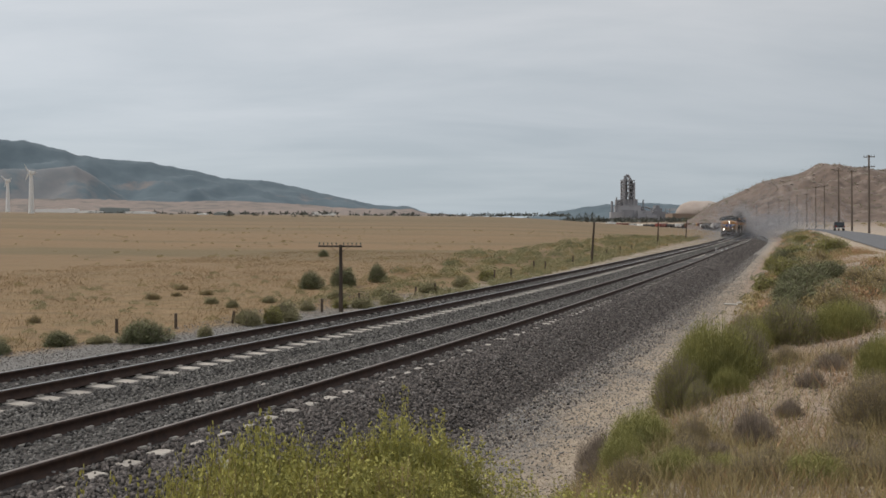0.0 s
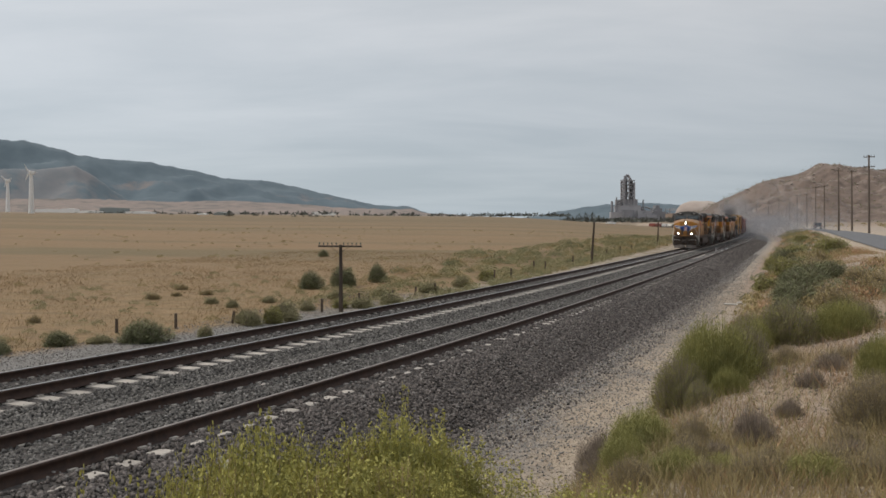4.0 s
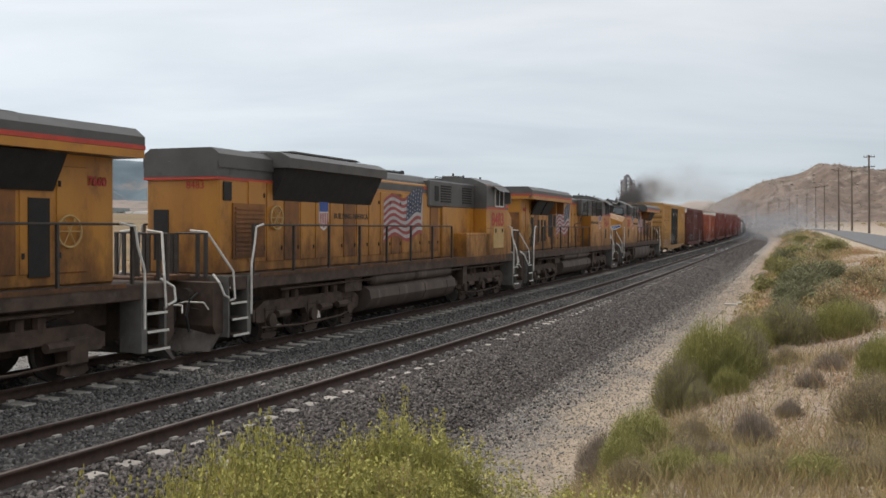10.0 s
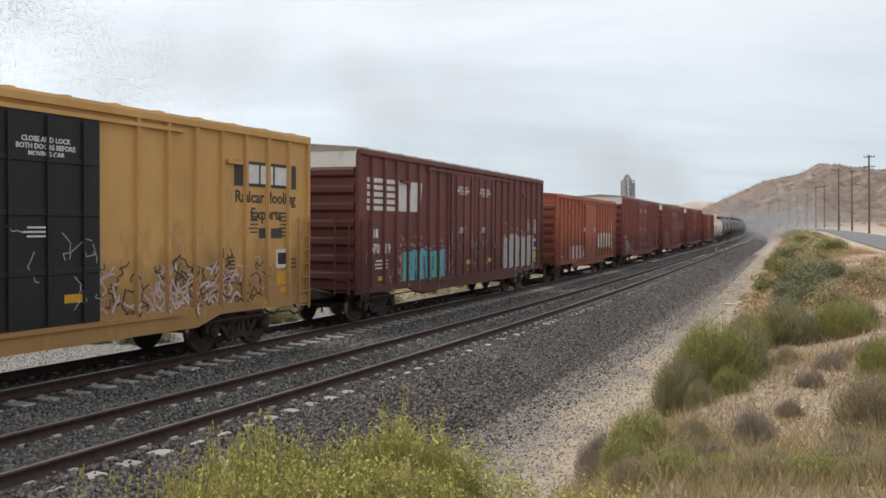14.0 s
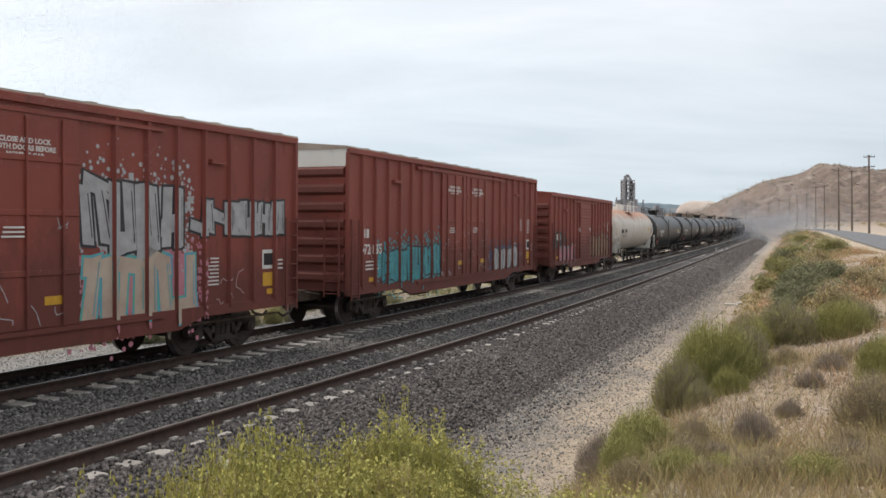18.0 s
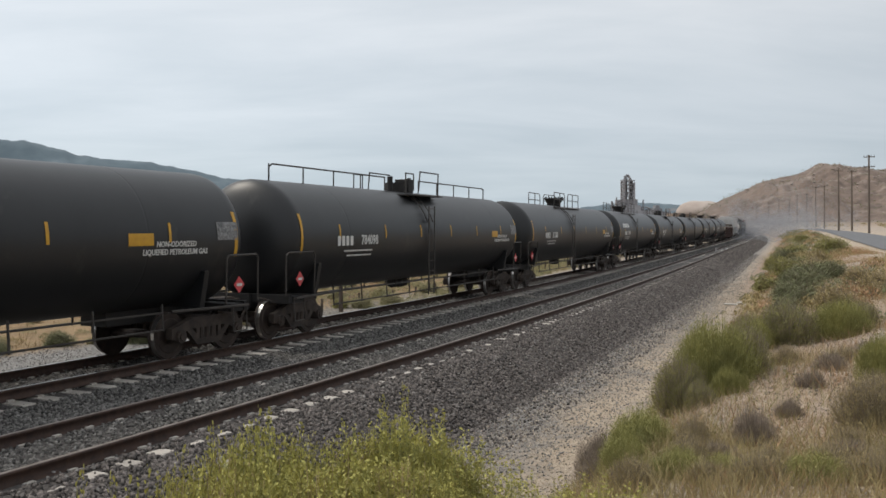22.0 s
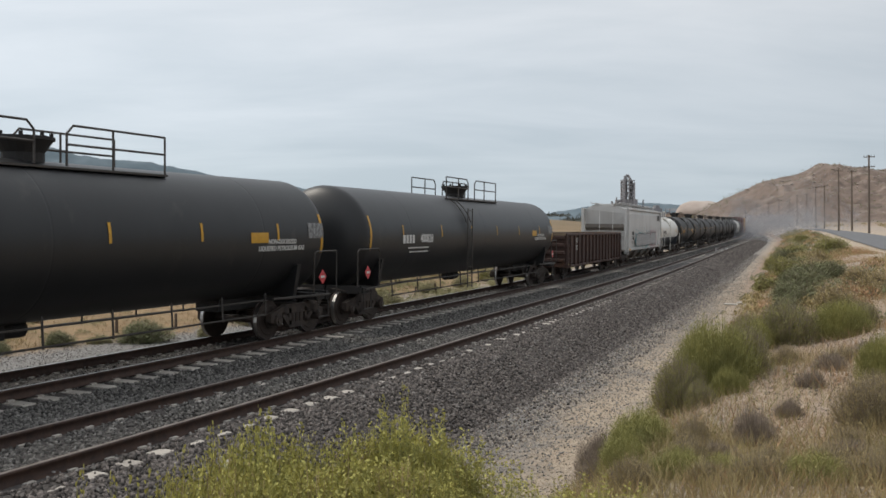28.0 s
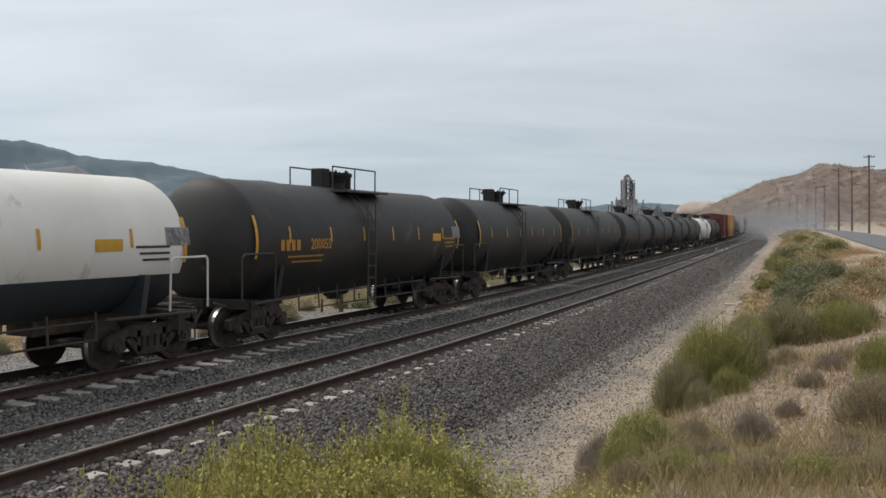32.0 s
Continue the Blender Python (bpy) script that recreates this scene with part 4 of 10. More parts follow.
def locomotive(number, forward, emd=False, lit=False):
    """A six-axle road locomotive; x forward, nose at +x. Plan distances q are metres behind the pilot."""
    L = 22.9
    ob = thing("diesel_locomotive", "dirty yellow and grey six-axle diesel locomotive on the far track", "locomotive", "locomotives of the train")
    X = lambda q: 11.2 - q
    # frame, pilot, steps
    bm = bm_new()
    box(bm, X(21.7), X(1.1), -1.5, 1.5, 1.32, 1.62, 0.02)
    box(bm, X(20.9), X(1.2), -0.75, 0.75, 0.85, 1.32)
    part("frame", bm, M_UNDER, ob)
    bm = bm_new()
    box(bm, X(20.6), X(8.3), 1.50, 1.515, 1.56, 1.64)
    box(bm, X(20.6), X(8.3), -1.515, -1.50, 1.56, 1.64)
    part("sill_stripe", bm, M_YELLOW_DIRT, ob, "grimy yellow sill stripe")
    for sgn in (1, -1):
        bm = bm_new()
        box(bm, X(8.28), X(2.64), *sorted((sgn * 1.49, sgn * 1.512)), 1.40, 1.62)
        part("side_skirt", bm, M_YELLOW_DIRT, ob)
    for end in (1, -1):
        e = lambda q: X(q + 0.2) if end > 0 else X(22.6 - q)
        bm = bm_new()
        prism(bm, [(e(0.95), 1.5), (e(0.50), 1.5), (e(0.50), 0.62), (e(0.62), 0.45), (e(0.95), 0.45)], -1.32, 1.32)
        box(bm, *sorted((e(0.9), e(0.36))), -0.42, 0.42, 0.66, 1.12, 0.05)
        part("pilot", bm, M_UNDER, ob, "grimy pilot plate")
        for sgn in (1, -1):
            bm = bm_new()
            lo = [(e(0.62), 0.62), (e(0.50), 0.52), (e(0.34), 0.30), (e(0.20), 0.11), (e(0.26), 0.10), (e(0.44), 0.27), (e(0.62), 0.42)]
            rows = []
            for y, back in ((0.10, 0.0), (0.7, 0.06), (1.28, 0.22)):
                rows.append([bm.verts.new((x - (back if end > 0 else -back), sgn * y, z)) for x, z in lo])
            for r0, r1 in zip(rows, rows[1:]):
                for k in range(len(lo)):
                    bm.faces.new((r0[k], r0[(k + 1) % len(lo)], r1[(k + 1) % len(lo)], r1[k]))
            bm.faces.new(rows[0])
            bm.faces.new(rows[-1])
            part("plough", bm, M_PLOUGH, ob, "plough blade with a pale worn edge")
        bm = bm_new()
        box(bm, *sorted((e(0.22), e(0.7))), -0.62, 0.62, 1.53, 1.66, 0.02)
        part("anticlimber", bm, M_YELLOW_DIRT if end < 0 else M_YELLOW, ob)
        for i in range(7):
            bm = bm_new()
            yy = -0.98 + i * 0.327 + (0.06 if i % 2 else 0)
            dz = 0.12 * (i % 3)
            rail_bar(bm, [(e(0.46), yy, 1.28), (e(0.24), yy + 0.03, 1.16 - dz), (e(0.14), yy + 0.05, 0.85 - dz), (e(0.20), yy + 0.02, 0.52 - dz / 2)], 0.032)
            part("air_hose", bm, M_SOOT, ob)
        for sgn in (1, -1):
            bm = bm_new()
            rail_bar(bm, [(e(0.40), sgn * 0.5, 1.05), (e(0.22), sgn * 0.85, 1.12), (e(0.22), sgn * 1.30, 1.12), (e(0.30), sgn * 1.36, 0.98)], 0.016)
            part("uncoupling_lever", bm, M_RAILW, ob)
            bm = bm_new()
            tube(bm, (e(0.50), sgn * 0.72, 1.24), (e(0.34), sgn * 0.72, 1.24), 0.14, 12)
            part("multiple_unit_socket", bm, M_TRUCKM, ob)
            for i in range(4):
                z = 0.40 + i * 0.33
                bm = bm_new()
                box(bm, *sorted((e(0.92), e(1.48))), *sorted((sgn * 1.02, sgn * (1.55 - 0.03 * i))), z - 0.02, z + 0.02)
                st = part("step", bm, M_UNDER, ob)
                bm = bm_new()
                box(bm, *sorted((e(0.90), e(1.48))), *sorted((sgn * (1.552 - 0.03 * i), sgn * (1.575 - 0.03 * i))), z - 0.022, z + 0.022)
                part("step_edge", bm, M_RAILW, st)
            bm = bm_new()
            box(bm, *sorted((e(1.48), e(1.62))), *sorted((sgn * 1.0, sgn * 1.52)), 0.36, 1.62)
            box(bm, *sorted((e(0.86), e(0.92))), *sorted((sgn * 1.0, sgn * 1.45)), 0.36, 1.62)
            part("step_well", bm, M_STEPGREY, ob)
            for pts in (((e(0.56), sgn * 0.72, 2.56), (e(0.60), sgn * 1.12, 2.52), (e(0.98), sgn * 1.50, 1.72), (e(0.98), sgn * 1.54, 1.15), (e(0.92), sgn * 1.45, 1.12)),
                        ((e(2.15), sgn * 1.5, 2.70), (e(1.80), sgn * 1.54, 2.64), (e(1.74), sgn * 1.54, 2.3), (e(1.58), sgn * 1.56, 1.85), (e(1.58), sgn * 1.56, 0.80)),
                        ((e(0.72), sgn * 1.18, 1.66), (e(0.60), sgn * 1.42, 1.50), (e(0.66), sgn * 1.50, 1.25), (e(0.86), sgn * 1.48, 1.18))):
                bm = bm_new()
                rail_bar(bm, pts, 0.024, 8)
                part("step_handrail", bm, M_RAILW, ob, "white step handrail")
            bm = bm_new()
            rail_bar(bm, [(e(0.5), sgn * 1.2, 2.5), (e(0.45), sgn * 0.45, 2.5)], 0.02)
            part("end_handrail", bm, M_STEELPOST, ob)
        for yy in (-1.15, -0.95, -0.42, -0.30, 0.30, 0.42, 0.95, 1.15):
            bm = bm_new()
            box(bm, e(0.5) - 0.025, e(0.5) + 0.025, yy - 0.04, yy + 0.04, 1.6, 2.5)
            part("end_post", bm, M_STEELPOST, ob)
    for sgn in (1, -1):
        bm = bm_new()
        box(bm, X(0.82), X(0.58), sgn * 0.78 - 0.13, sgn * 0.78 + 0.13, 1.66, 1.98, 0.02)
        part("ditch_light_box", bm, M_SOOT, ob)
        bm = bm_new()
        tube(bm, (X(0.62), sgn * 0.78, 1.82), (X(0.53), sgn * 0.78, 1.82), 0.085, 14)
        part("ditch_light", bm, M_LAMP if lit else M_LENS, ob)
    # nose and cab shell
    bm = bm_new()
    n0, n1, n2 = 1.25, 1.70, 2.62
    low = [(X(n2), 1.5), (X(n1), 1.42), (X(n0), 0.70), (X(n0), -0.70), (X(n1), -1.42), (X(n2), -1.5)]
    mid = [(X(n2), 1.5, 3.42), (X(n1), 1.42, 3.02), (X(n0) - 0.06, 0.70, 3.30), (X(n0) - 0.06, -0.70, 3.30), (X(n1), -1.42, 3.02), (X(n2), -1.5, 3.42)]
    lo = [bm.verts.new((x, y, 1.62)) for x, y in low]
    md = [bm.verts.new(q) for q in mid]
    rg = [bm.verts.new((X(n2), 0.75, 3.62)), bm.verts.new((X(n0) - 0.35, 0.45, 3.46)), bm.verts.new((X(n0) - 0.35, -0.45, 3.46)), bm.verts.new((X(n2), -0.75, 3.62))]
    bm.faces.new(lo)
    for i in range(5):
        bm.faces.new((lo[i], lo[i + 1], md[i + 1], md[i]))
    bm.faces.new((md[0], md[1], rg[1], rg[0]))
    bm.faces.new((md[1], md[2], rg[1]))
    bm.faces.new((md[2], md[3], rg[2], rg[1]))
    bm.faces.new((md[3], md[4], rg[2]))
    bm.faces.new((md[4], md[5], rg[3], rg[2]))
    bm.faces.new((rg[0], rg[1], rg[2], rg[3]))
    bm.faces.new((lo[5], lo[0], md[0], rg[0], rg[3], md[5]))
    nose = part("nose", bm, [M_YELLOW, M_NOSETOP], ob, "yellow wide nose with a rust-bleached top")
    for f in nose.data.polygons:
        if f.normal.z > 0.45:
            f.material_index = 1
    for y0, y1 in ((-0.58, -0.55), (0.55, 0.58)):
        bm = bm_new()
        box(bm, X(1.300), X(1.245), y0, y1, 1.7, 3.2)
        part("nose_door_edge", bm, M_YELLOW_DIRT, ob)
    bm = bm_new()
    box(bm, X(1.320), X(1.210), -0.15, 0.15, 2.92, 3.40, 0.02)
    part("headlight_box", bm, M_SOOT, ob)
    lamp_pair(ob, X(1.200), 0, 3.16, lit, 0.22)
    bm = bm_new()
    cab = [(X(2.5), 3.35), (X(2.78), 4.12), (X(2.95), 4.18), (X(5.1), 4.18), (X(5.1), 1.62), (X(2.5), 1.62)]
    prism(bm, cab, -1.5, 1.5)
    part("cab", bm, M_YELLOW, ob)
    # grey upper cab with roof
    bm = bm_new()
    box(bm, X(5.12), X(2.72), -1.512, 1.512, 3.33, 4.16)
    for v in bm.verts:
        if v.co.x > X(2.75):
            v.co.x = X(2.44) if v.co.z < 3.6 else X(2.74)
    part("cab_upper", bm, M_GREY, ob, "grey upper cab")
    bm = bm_new()
    prism_x(bm, [(-1.5, 4.14), (-1.45, 4.22), (-0.85, 4.46), (0.85, 4.46), (1.45, 4.22), (1.5, 4.14)], X(5.1), X(2.82))
    box(bm, X(3.9), X(3.2), -0.5, 0.5, 4.46, 4.53, 0.02)
    box(bm, X(4.9), X(4.3), -0.3, 0.3, 4.46, 4.55, 0.02)
    part("cab_roof", bm, M_GREY, ob)
    for q, y, hh in ((3.0, 0.2, 0.12), (3.5, -0.7, 0.10), (4.1, 0.6, 0.14), (4.6, 0.0, 0.20), (4.85, -0.5, 0.10)):
        bm = bm_new()
        tube(bm, (X(q), y, 4.44), (X(q), y, 4.46 + hh), 0.05, 8, 0.035)
        part("antenna", bm, M_SOOT, ob)
    bm = bm_new()
    rail_bar(bm, [(X(3.3), 0.8, 4.46), (X(3.35), 0.8, 4.56), (X(4.4), 0.8, 4.56), (X(4.45), 0.8, 4.46)], 0.014)
    part("roof_grab_iron", bm, M_SOOT, ob)
    for sgn in (1, -1):
        bm = bm_new()
        for a, b, x in ((3.50, 4.10, 0), ):
            vs = [bm.verts.new((X(2.458), sgn * 0.14, 3.60)), bm.verts.new((X(2.448), sgn * 1.33, 3.56)), bm.verts.new((X(2.58), sgn * 1.33, 3.93)), bm.verts.new((X(2.60), sgn * 0.14, 3.98))]
            ws = [bm.verts.new(v.co + Vector((0.03, 0, 0.012))) for v in vs]
            bm.faces.new(vs)
            bm.faces.new(ws[::-1])
            for i in range(4):
                bm.faces.new((vs[i], ws[i], ws[(i + 1) % 4], vs[(i + 1) % 4]))
        wind = part("windshield", bm, M_GLASS, ob)
        bm = bm_new()
        loop = [(X(2.435), sgn * 0.11, 3.57), (X(2.425), sgn * 1.36, 3.53), (X(2.56), sgn * 1.36, 3.95), (X(2.58), sgn * 0.11, 4.00)]
        rail_bar(bm, loop + loop[:1], 0.028)
        part("window_seal", bm, M_SOOT, wind)
        bm = bm_new()
        rail_bar(bm, [(X(2.40), sgn * 0.7, 3.56), (X(2.48), sgn * 0.95, 3.82)], 0.012)
        part("wiper", bm, M_SOOT, wind)
        bm = bm_new()
        box(bm, X(2.78), X(2.64), *sorted((sgn * 0.50, sgn * 1.12)), 4.17, 4.36, 0.02)
        part("number_board", bm, M_SOOT, ob)
        lettering(ob, number, 0, 0, 0.21, 0, M_WHITE, basis=Matrix.Translation((X(2.635), sgn * 0.81, 4.265)) @ Matrix(((0, 0, 1, 0), (1, 0, 0, 0), (0, 1, 0, 0), (0, 0, 0, 1))))
        bm = bm_new()
        box(bm, X(4.15), X(3.15), *sorted((sgn * 1.50, sgn * 1.53)), 3.45, 4.05)
        part("side_window", bm, M_SOOT, ob)
        bm = bm_new()
        for q in (3.12, 3.62, 4.12):
            box(bm, X(q + 0.035), X(q), *sorted((sgn * 1.5, sgn * 1.545)), 3.43, 4.07)
        box(bm, X(4.17), X(3.12), *sorted((sgn * 1.5, sgn * 1.545)), 3.41, 3.46)
        part("window_frame", bm, M_RAILW if emd else M_GREY, ob)
        bm = bm_new()
        prism(bm, [(X(4.5), 4.16), (X(3.0), 4.16), (X(3.15), 3.98), (X(4.4), 3.98)], *sorted((sgn * 1.52, sgn * 1.58)))
        for v in bm.verts:
            if v.co.z < 4.0:
                v.co.y += sgn * 0.22
        part("sun_shade", bm, M_GREY, ob)
        bm = bm_new()
        box(bm, X(3.06), X(3.0), *sorted((sgn * 1.56, sgn * 1.80)), 3.55, 4.0, 0.01)
        part("mirror", bm, M_GREY, ob)
        bm = bm_new()
        box(bm, X(2.8), X(2.4), *sorted((sgn * 1.5, sgn * 1.516)), 3.40, 3.50)
        part("red_flash", bm, M_REDSTRIPE, ob)
        bm = bm_new()
        box(bm, X(5.1), X(2.8), *sorted((sgn * 1.5, sgn * 1.518)), 3.32, 3.39)
        part("cab_stripe", bm, M_REDSTRIPE, ob)
        if not emd:
            bm = bm_new()
            box(bm, X(2.36), X(2.16), *sorted((sgn * 1.49, sgn * 1.508)), 1.98, 2.24)
            lb = part("label_plate", bm, M_WHITE, ob)
            bm = bm_new()
            box(bm, X(2.29), X(2.23), *sorted((sgn * 1.50, sgn * 1.513)), 2.03, 2.19)
            part("label_print", bm, M_SOOT, lb)
        lettering(ob, number, X(4.05 if number == "7507" else 3.72), 2.92, 0.70, 1.502, M_RED, sgn, "road_number", 1.08, bold=0.014)
        bm = bm_new()
        box(bm, X(4.15), X(3.75), *sorted((sgn * 1.49, sgn * 1.512)), 2.02, 2.55)
        part("side_hatch", bm, M_SOOT, ob)
        if emd:
            bm = bm_new()
            box(bm, X(4.30), X(3.05), *sorted((sgn * 1.49, sgn * 1.535)), 1.86, 2.66, 0.02)
            hatch = part("hinged_hatch", bm, M_CREAM, ob, "cream hinged side hatch")
            for q in (3.25, 4.05):
                bm = bm_new()
                box(bm, X(q + 0.07), X(q), *sorted((sgn * 1.53, sgn * 1.56)), 2.45, 2.60)
                part("hatch_latch", bm, M_TRUCKM, hatch)
        bm = bm_new()
        box(bm, X(5.0), X(3.0), *sorted((sgn * 1.49, sgn * 1.51)), 2.60, 2.615)
        box(bm, X(7.9), X(5.2), *sorted((sgn * 1.49, sgn * 1.51)), 2.36, 2.375)
        part("panel_seam", bm, M_YELLOW_DIRT, ob)
    # wing emblem on the nose: white-edged blue wings with white feather lines, bent round the corner
    for sgn in (1, -1):
        a, b = Vector((X(1.262), sgn * 0.70, 0)), Vector((X(1.672), sgn * 1.36, 0))
        nrm = Vector((0.66, sgn * 0.41, 0)).normalized()

        def on_nose(y, z, lift):
            if y <= 0.70:
                return Vector((X(1.262) + 0.02 + lift, sgn * y, z))
            q = a.lerp(b, (y - 0.70) / 0.66) + nrm * (0.012 + lift)
            return Vector((q.x, q.y, z))

        def wing(name, rows, lift, material):
            bm = bm_new()
            v0 = [bm.verts.new(on_nose(y, z0, lift)) for y, z0, z1 in rows]
            v1 = [bm.verts.new(on_nose(y, z1, lift)) for y, z0, z1 in rows]
            for k in range(len(rows) - 1):
                bm.faces.new((v0[k], v0[k + 1], v1[k + 1], v1[k]))
            return part(name, bm, material, ob)

        edge = [(0.12, 2.16, 2.84), (0.34, 2.10, 2.78), (0.50, 2.24, 2.74), (0.70, 2.40, 2.76), (0.9, 2.46, 2.79), (1.10, 2.56, 2.82), (1.34, 2.68, 2.84)]
        wing("wing_edge", edge, 0.0, M_WHITE)
        wing("wing_emblem", [(y + (0.02 if y < 0.2 else -0.02), z0 + 0.045, z1 - 0.04) for y, z0, z1 in edge], 0.005, M_BLUE)
        for k in range(3):
            z = 2.50 + 0.085 * k
            wing("feather_line", [(0.46 + 0.05 * k, z - 0.11, z - 0.085), (0.70, z - 0.01, z + 0.015), (0.98 + 0.1 * k, z + 0.05, z + 0.075)], 0.010, M_WHITE)
    bm = bm_new()
    vs = [(-0.17, 2.86), (0, 2.92), (0.17, 2.86), (0.17, 2.4), (0.0, 2.2), (-0.17, 2.4)]
    f0 = [bm.verts.new((X(1.225), y, z)) for y, z in vs]
    f1 = [bm.verts.new((X(1.260), y, z)) for y, z in vs]
    bm.faces.new(f0)
    for i in range(6):
        bm.faces.new((f0[i], f1[i], f1[(i + 1) % 6], f0[(i + 1) % 6]))
    part("nose_shield", bm, M_WHITE, ob)
    bm = bm_new()
    for i in range(-2, 3):
        box(bm, X(1.245), X(1.218), i * 0.065 - 0.018, i * 0.065 + 0.018, 2.34, 2.60)
    part("nose_shield_bars", bm, M_RED, ob)
    bm = bm_new()
    box(bm, X(1.245), X(1.218), -0.155, 0.155, 2.64, 2.84)
    part("nose_shield_field", bm, M_BLUE, ob)
    # equipment cabs and hood
    yw = 1.5 if not emd else 0.95
    bm = bm_new()
    if not emd:
        box(bm, X(8.3), X(5.1), -1.5, 1.5, 1.45, 3.30, 0.03)
    else:
        box(bm, X(8.3), X(5.1), -1.02, 1.02, 1.62, 3.42, 0.03)
        box(bm, X(7.2), X(4.6), -1.5, 1.5, 1.45, 2.45, 0.03)
    part("equipment_cabinet", bm, M_YELLOW, ob)
    bm = bm_new()
    box(bm, X(9.6), X(5.1), -1.22 if not emd else -1.04, 1.22 if not emd else 1.04, 3.30, 4.20, 0.05)
    part("blower_housing", bm, M_GREY, ob, "grey dynamic brake housing")
    for sgn in (1, -1):
        yb = 1.22 if not emd else 1.04
        for q in (5.5, 7.6):
            bm = bm_new()
            for i in range(7):
                z = 3.48 + i * 0.085
                box(bm, X(q + 0.95), X(q), *sorted((sgn * (yb - 0.02), sgn * (yb + 0.02))), z, z + 0.05)
            part("louvre_grille", bm, M_SOOT, ob)
        bm = bm_new()
        box(bm, X(9.1), X(8.75), *sorted((sgn * yb, sgn * (yb + 0.012))), 3.5, 4.0)
        part("roof_vent", bm, M_SOOT, ob)
        if not emd:
            bm = bm_new()
            rail_bar(bm, [(X(5.3), sgn * 1.48, 4.12), (X(9.2), sgn * 1.48, 4.12), (X(9.5), sgn * 1.40, 3.9), (X(9.9), sgn * 1.2, 2.9), (X(10.6), sgn * 1.1, 2.85), (X(10.6), sgn * 1.05, 2.7)], 0.022)
            part("catwalk_rail", bm, M_STEELPOST, ob)
            bm = bm_new()
            rail_bar(bm, [(X(5.3), sgn * 1.48, 3.75), (X(9.3), sgn * 1.48, 3.75)], 0.018)
            part("catwalk_lower_rail", bm, M_STEELPOST, ob)
            for q in (5.3, 6.6, 7.9, 9.2):
                bm = bm_new()
                box(bm, X(q) - 0.03, X(q) + 0.03, *sorted((sgn * 1.45, sgn * 1.5)), 3.25, 4.12)
                part("catwalk_post", bm, M_STEELPOST, ob)
    h1 = 20.9 if not emd else 21.35
    bm = bm_new()
    box(bm, X(h1), X(8.3), -0.95, 0.95, 1.62, 4.02, 0.04)
    part("hood", bm, M_YELLOW, ob, "yellow engine hood with soot stains")
    bm = bm_new()
    zr = 0.0 if not emd else -0.18
    prism_x(bm, [(-0.96, 3.92 + zr), (-0.96, 4.12 + zr), (-0.70, 4.26 + zr), (0.70, 4.26 + zr), (0.96, 4.12 + zr), (0.96, 3.92 + zr)], X(13.4 if not emd else 13.9), X(9.5))
    part("hood_roof", bm, M_GREY, ob)
    bm = bm_new()
    for sgn in (1, -1):
        box(bm, X(13.4 if not emd else 9.9), X(9.6), *sorted((sgn * 0.95, sgn * 0.968)), 3.86, 3.93)
    part("red_stripe", bm, M_REDSTRIPE, ob)
    # hood doors on both sides
    for sgn in (1, -1):
        for i, q in enumerate(np.arange(8.6, 19.6, 0.78)):
            bm = bm_new()
            a, b = sorted((sgn * 0.945, sgn * 0.972))
            box(bm, X(q + 0.70), X(q), a, b, 1.85, 3.65, 0.008)
            part("hood_door", bm, M_YELLOW if i % 4 else M_YELLOW_DIRT, ob)
        bm = bm_new()
        for q in np.arange(8.6, 19.6, 0.78):
            for z in (2.1, 3.3):
                box(bm, X(q + 0.08), X(q + 0.03), *sorted((sgn * 0.95, sgn * 0.99)), z, z + 0.10)
        tagged(part("door_latch", bm, M_SOOT, ob), kind="stuff")
    if not emd:
        bm = bm_new()
        prism_x(bm, [(-1.50, 4.02), (-1.50, 4.24), (-1.28, 4.40), (1.28, 4.40), (1.50, 4.24), (1.50, 4.02), (1.35, 3.86), (-1.35, 3.86)], X(21.1), X(13.3))
        part("radiator_roof", bm, M_GREY, ob, "grey overhanging radiator roof")
        bm = bm_new()
        for sgn in (1, -1):
            box(bm, X(21.1), X(13.3), *sorted((sgn * 1.5, sgn * 1.512)), 4.01, 4.09)
        box(bm, X(21.112), X(21.09), -1.45, 1.45, 4.02, 4.09)
        part("radiator_stripe", bm, M_REDSTRIPE, ob)
        bm = bm_new()
        for sgn in (1, -1):
            box(bm, X(21.08), X(13.32), *sorted((sgn * 1.36, sgn * 1.506)), 3.86, 4.005)
        box(bm, X(21.106), X(21.08), -1.36, 1.36, 3.87, 4.0)
        part("radiator_lip", bm, M_YELLOW, ob)
        for sgn in (1, -1):
            for q0, q1 in ((16.2, 17.7), (17.9, 19.4)):
                bm = bm_new()
                prism(bm, [(X(q1), 3.22), (X(q0), 3.22), (X(q0), 3.84), (X(q1), 3.84)], *sorted((sgn * 0.95, sgn * 1.02)))
                for v in bm.verts:
                    if v.co.z > 3.5:
                        v.co.y += sgn * 0.33
                part("radiator_screen", bm, M_SOOT, ob)
            for q in (14.2, 15.9):
                bm = bm_new()
                prism(bm, [(X(q + 0.08), 3.3), (X(q), 3.3), (X(q), 3.88), (X(q + 0.08), 3.88)], *sorted((sgn * 0.95, sgn * 1.3)))
                part("bracket", bm, M_YELLOW_DIRT, ob)
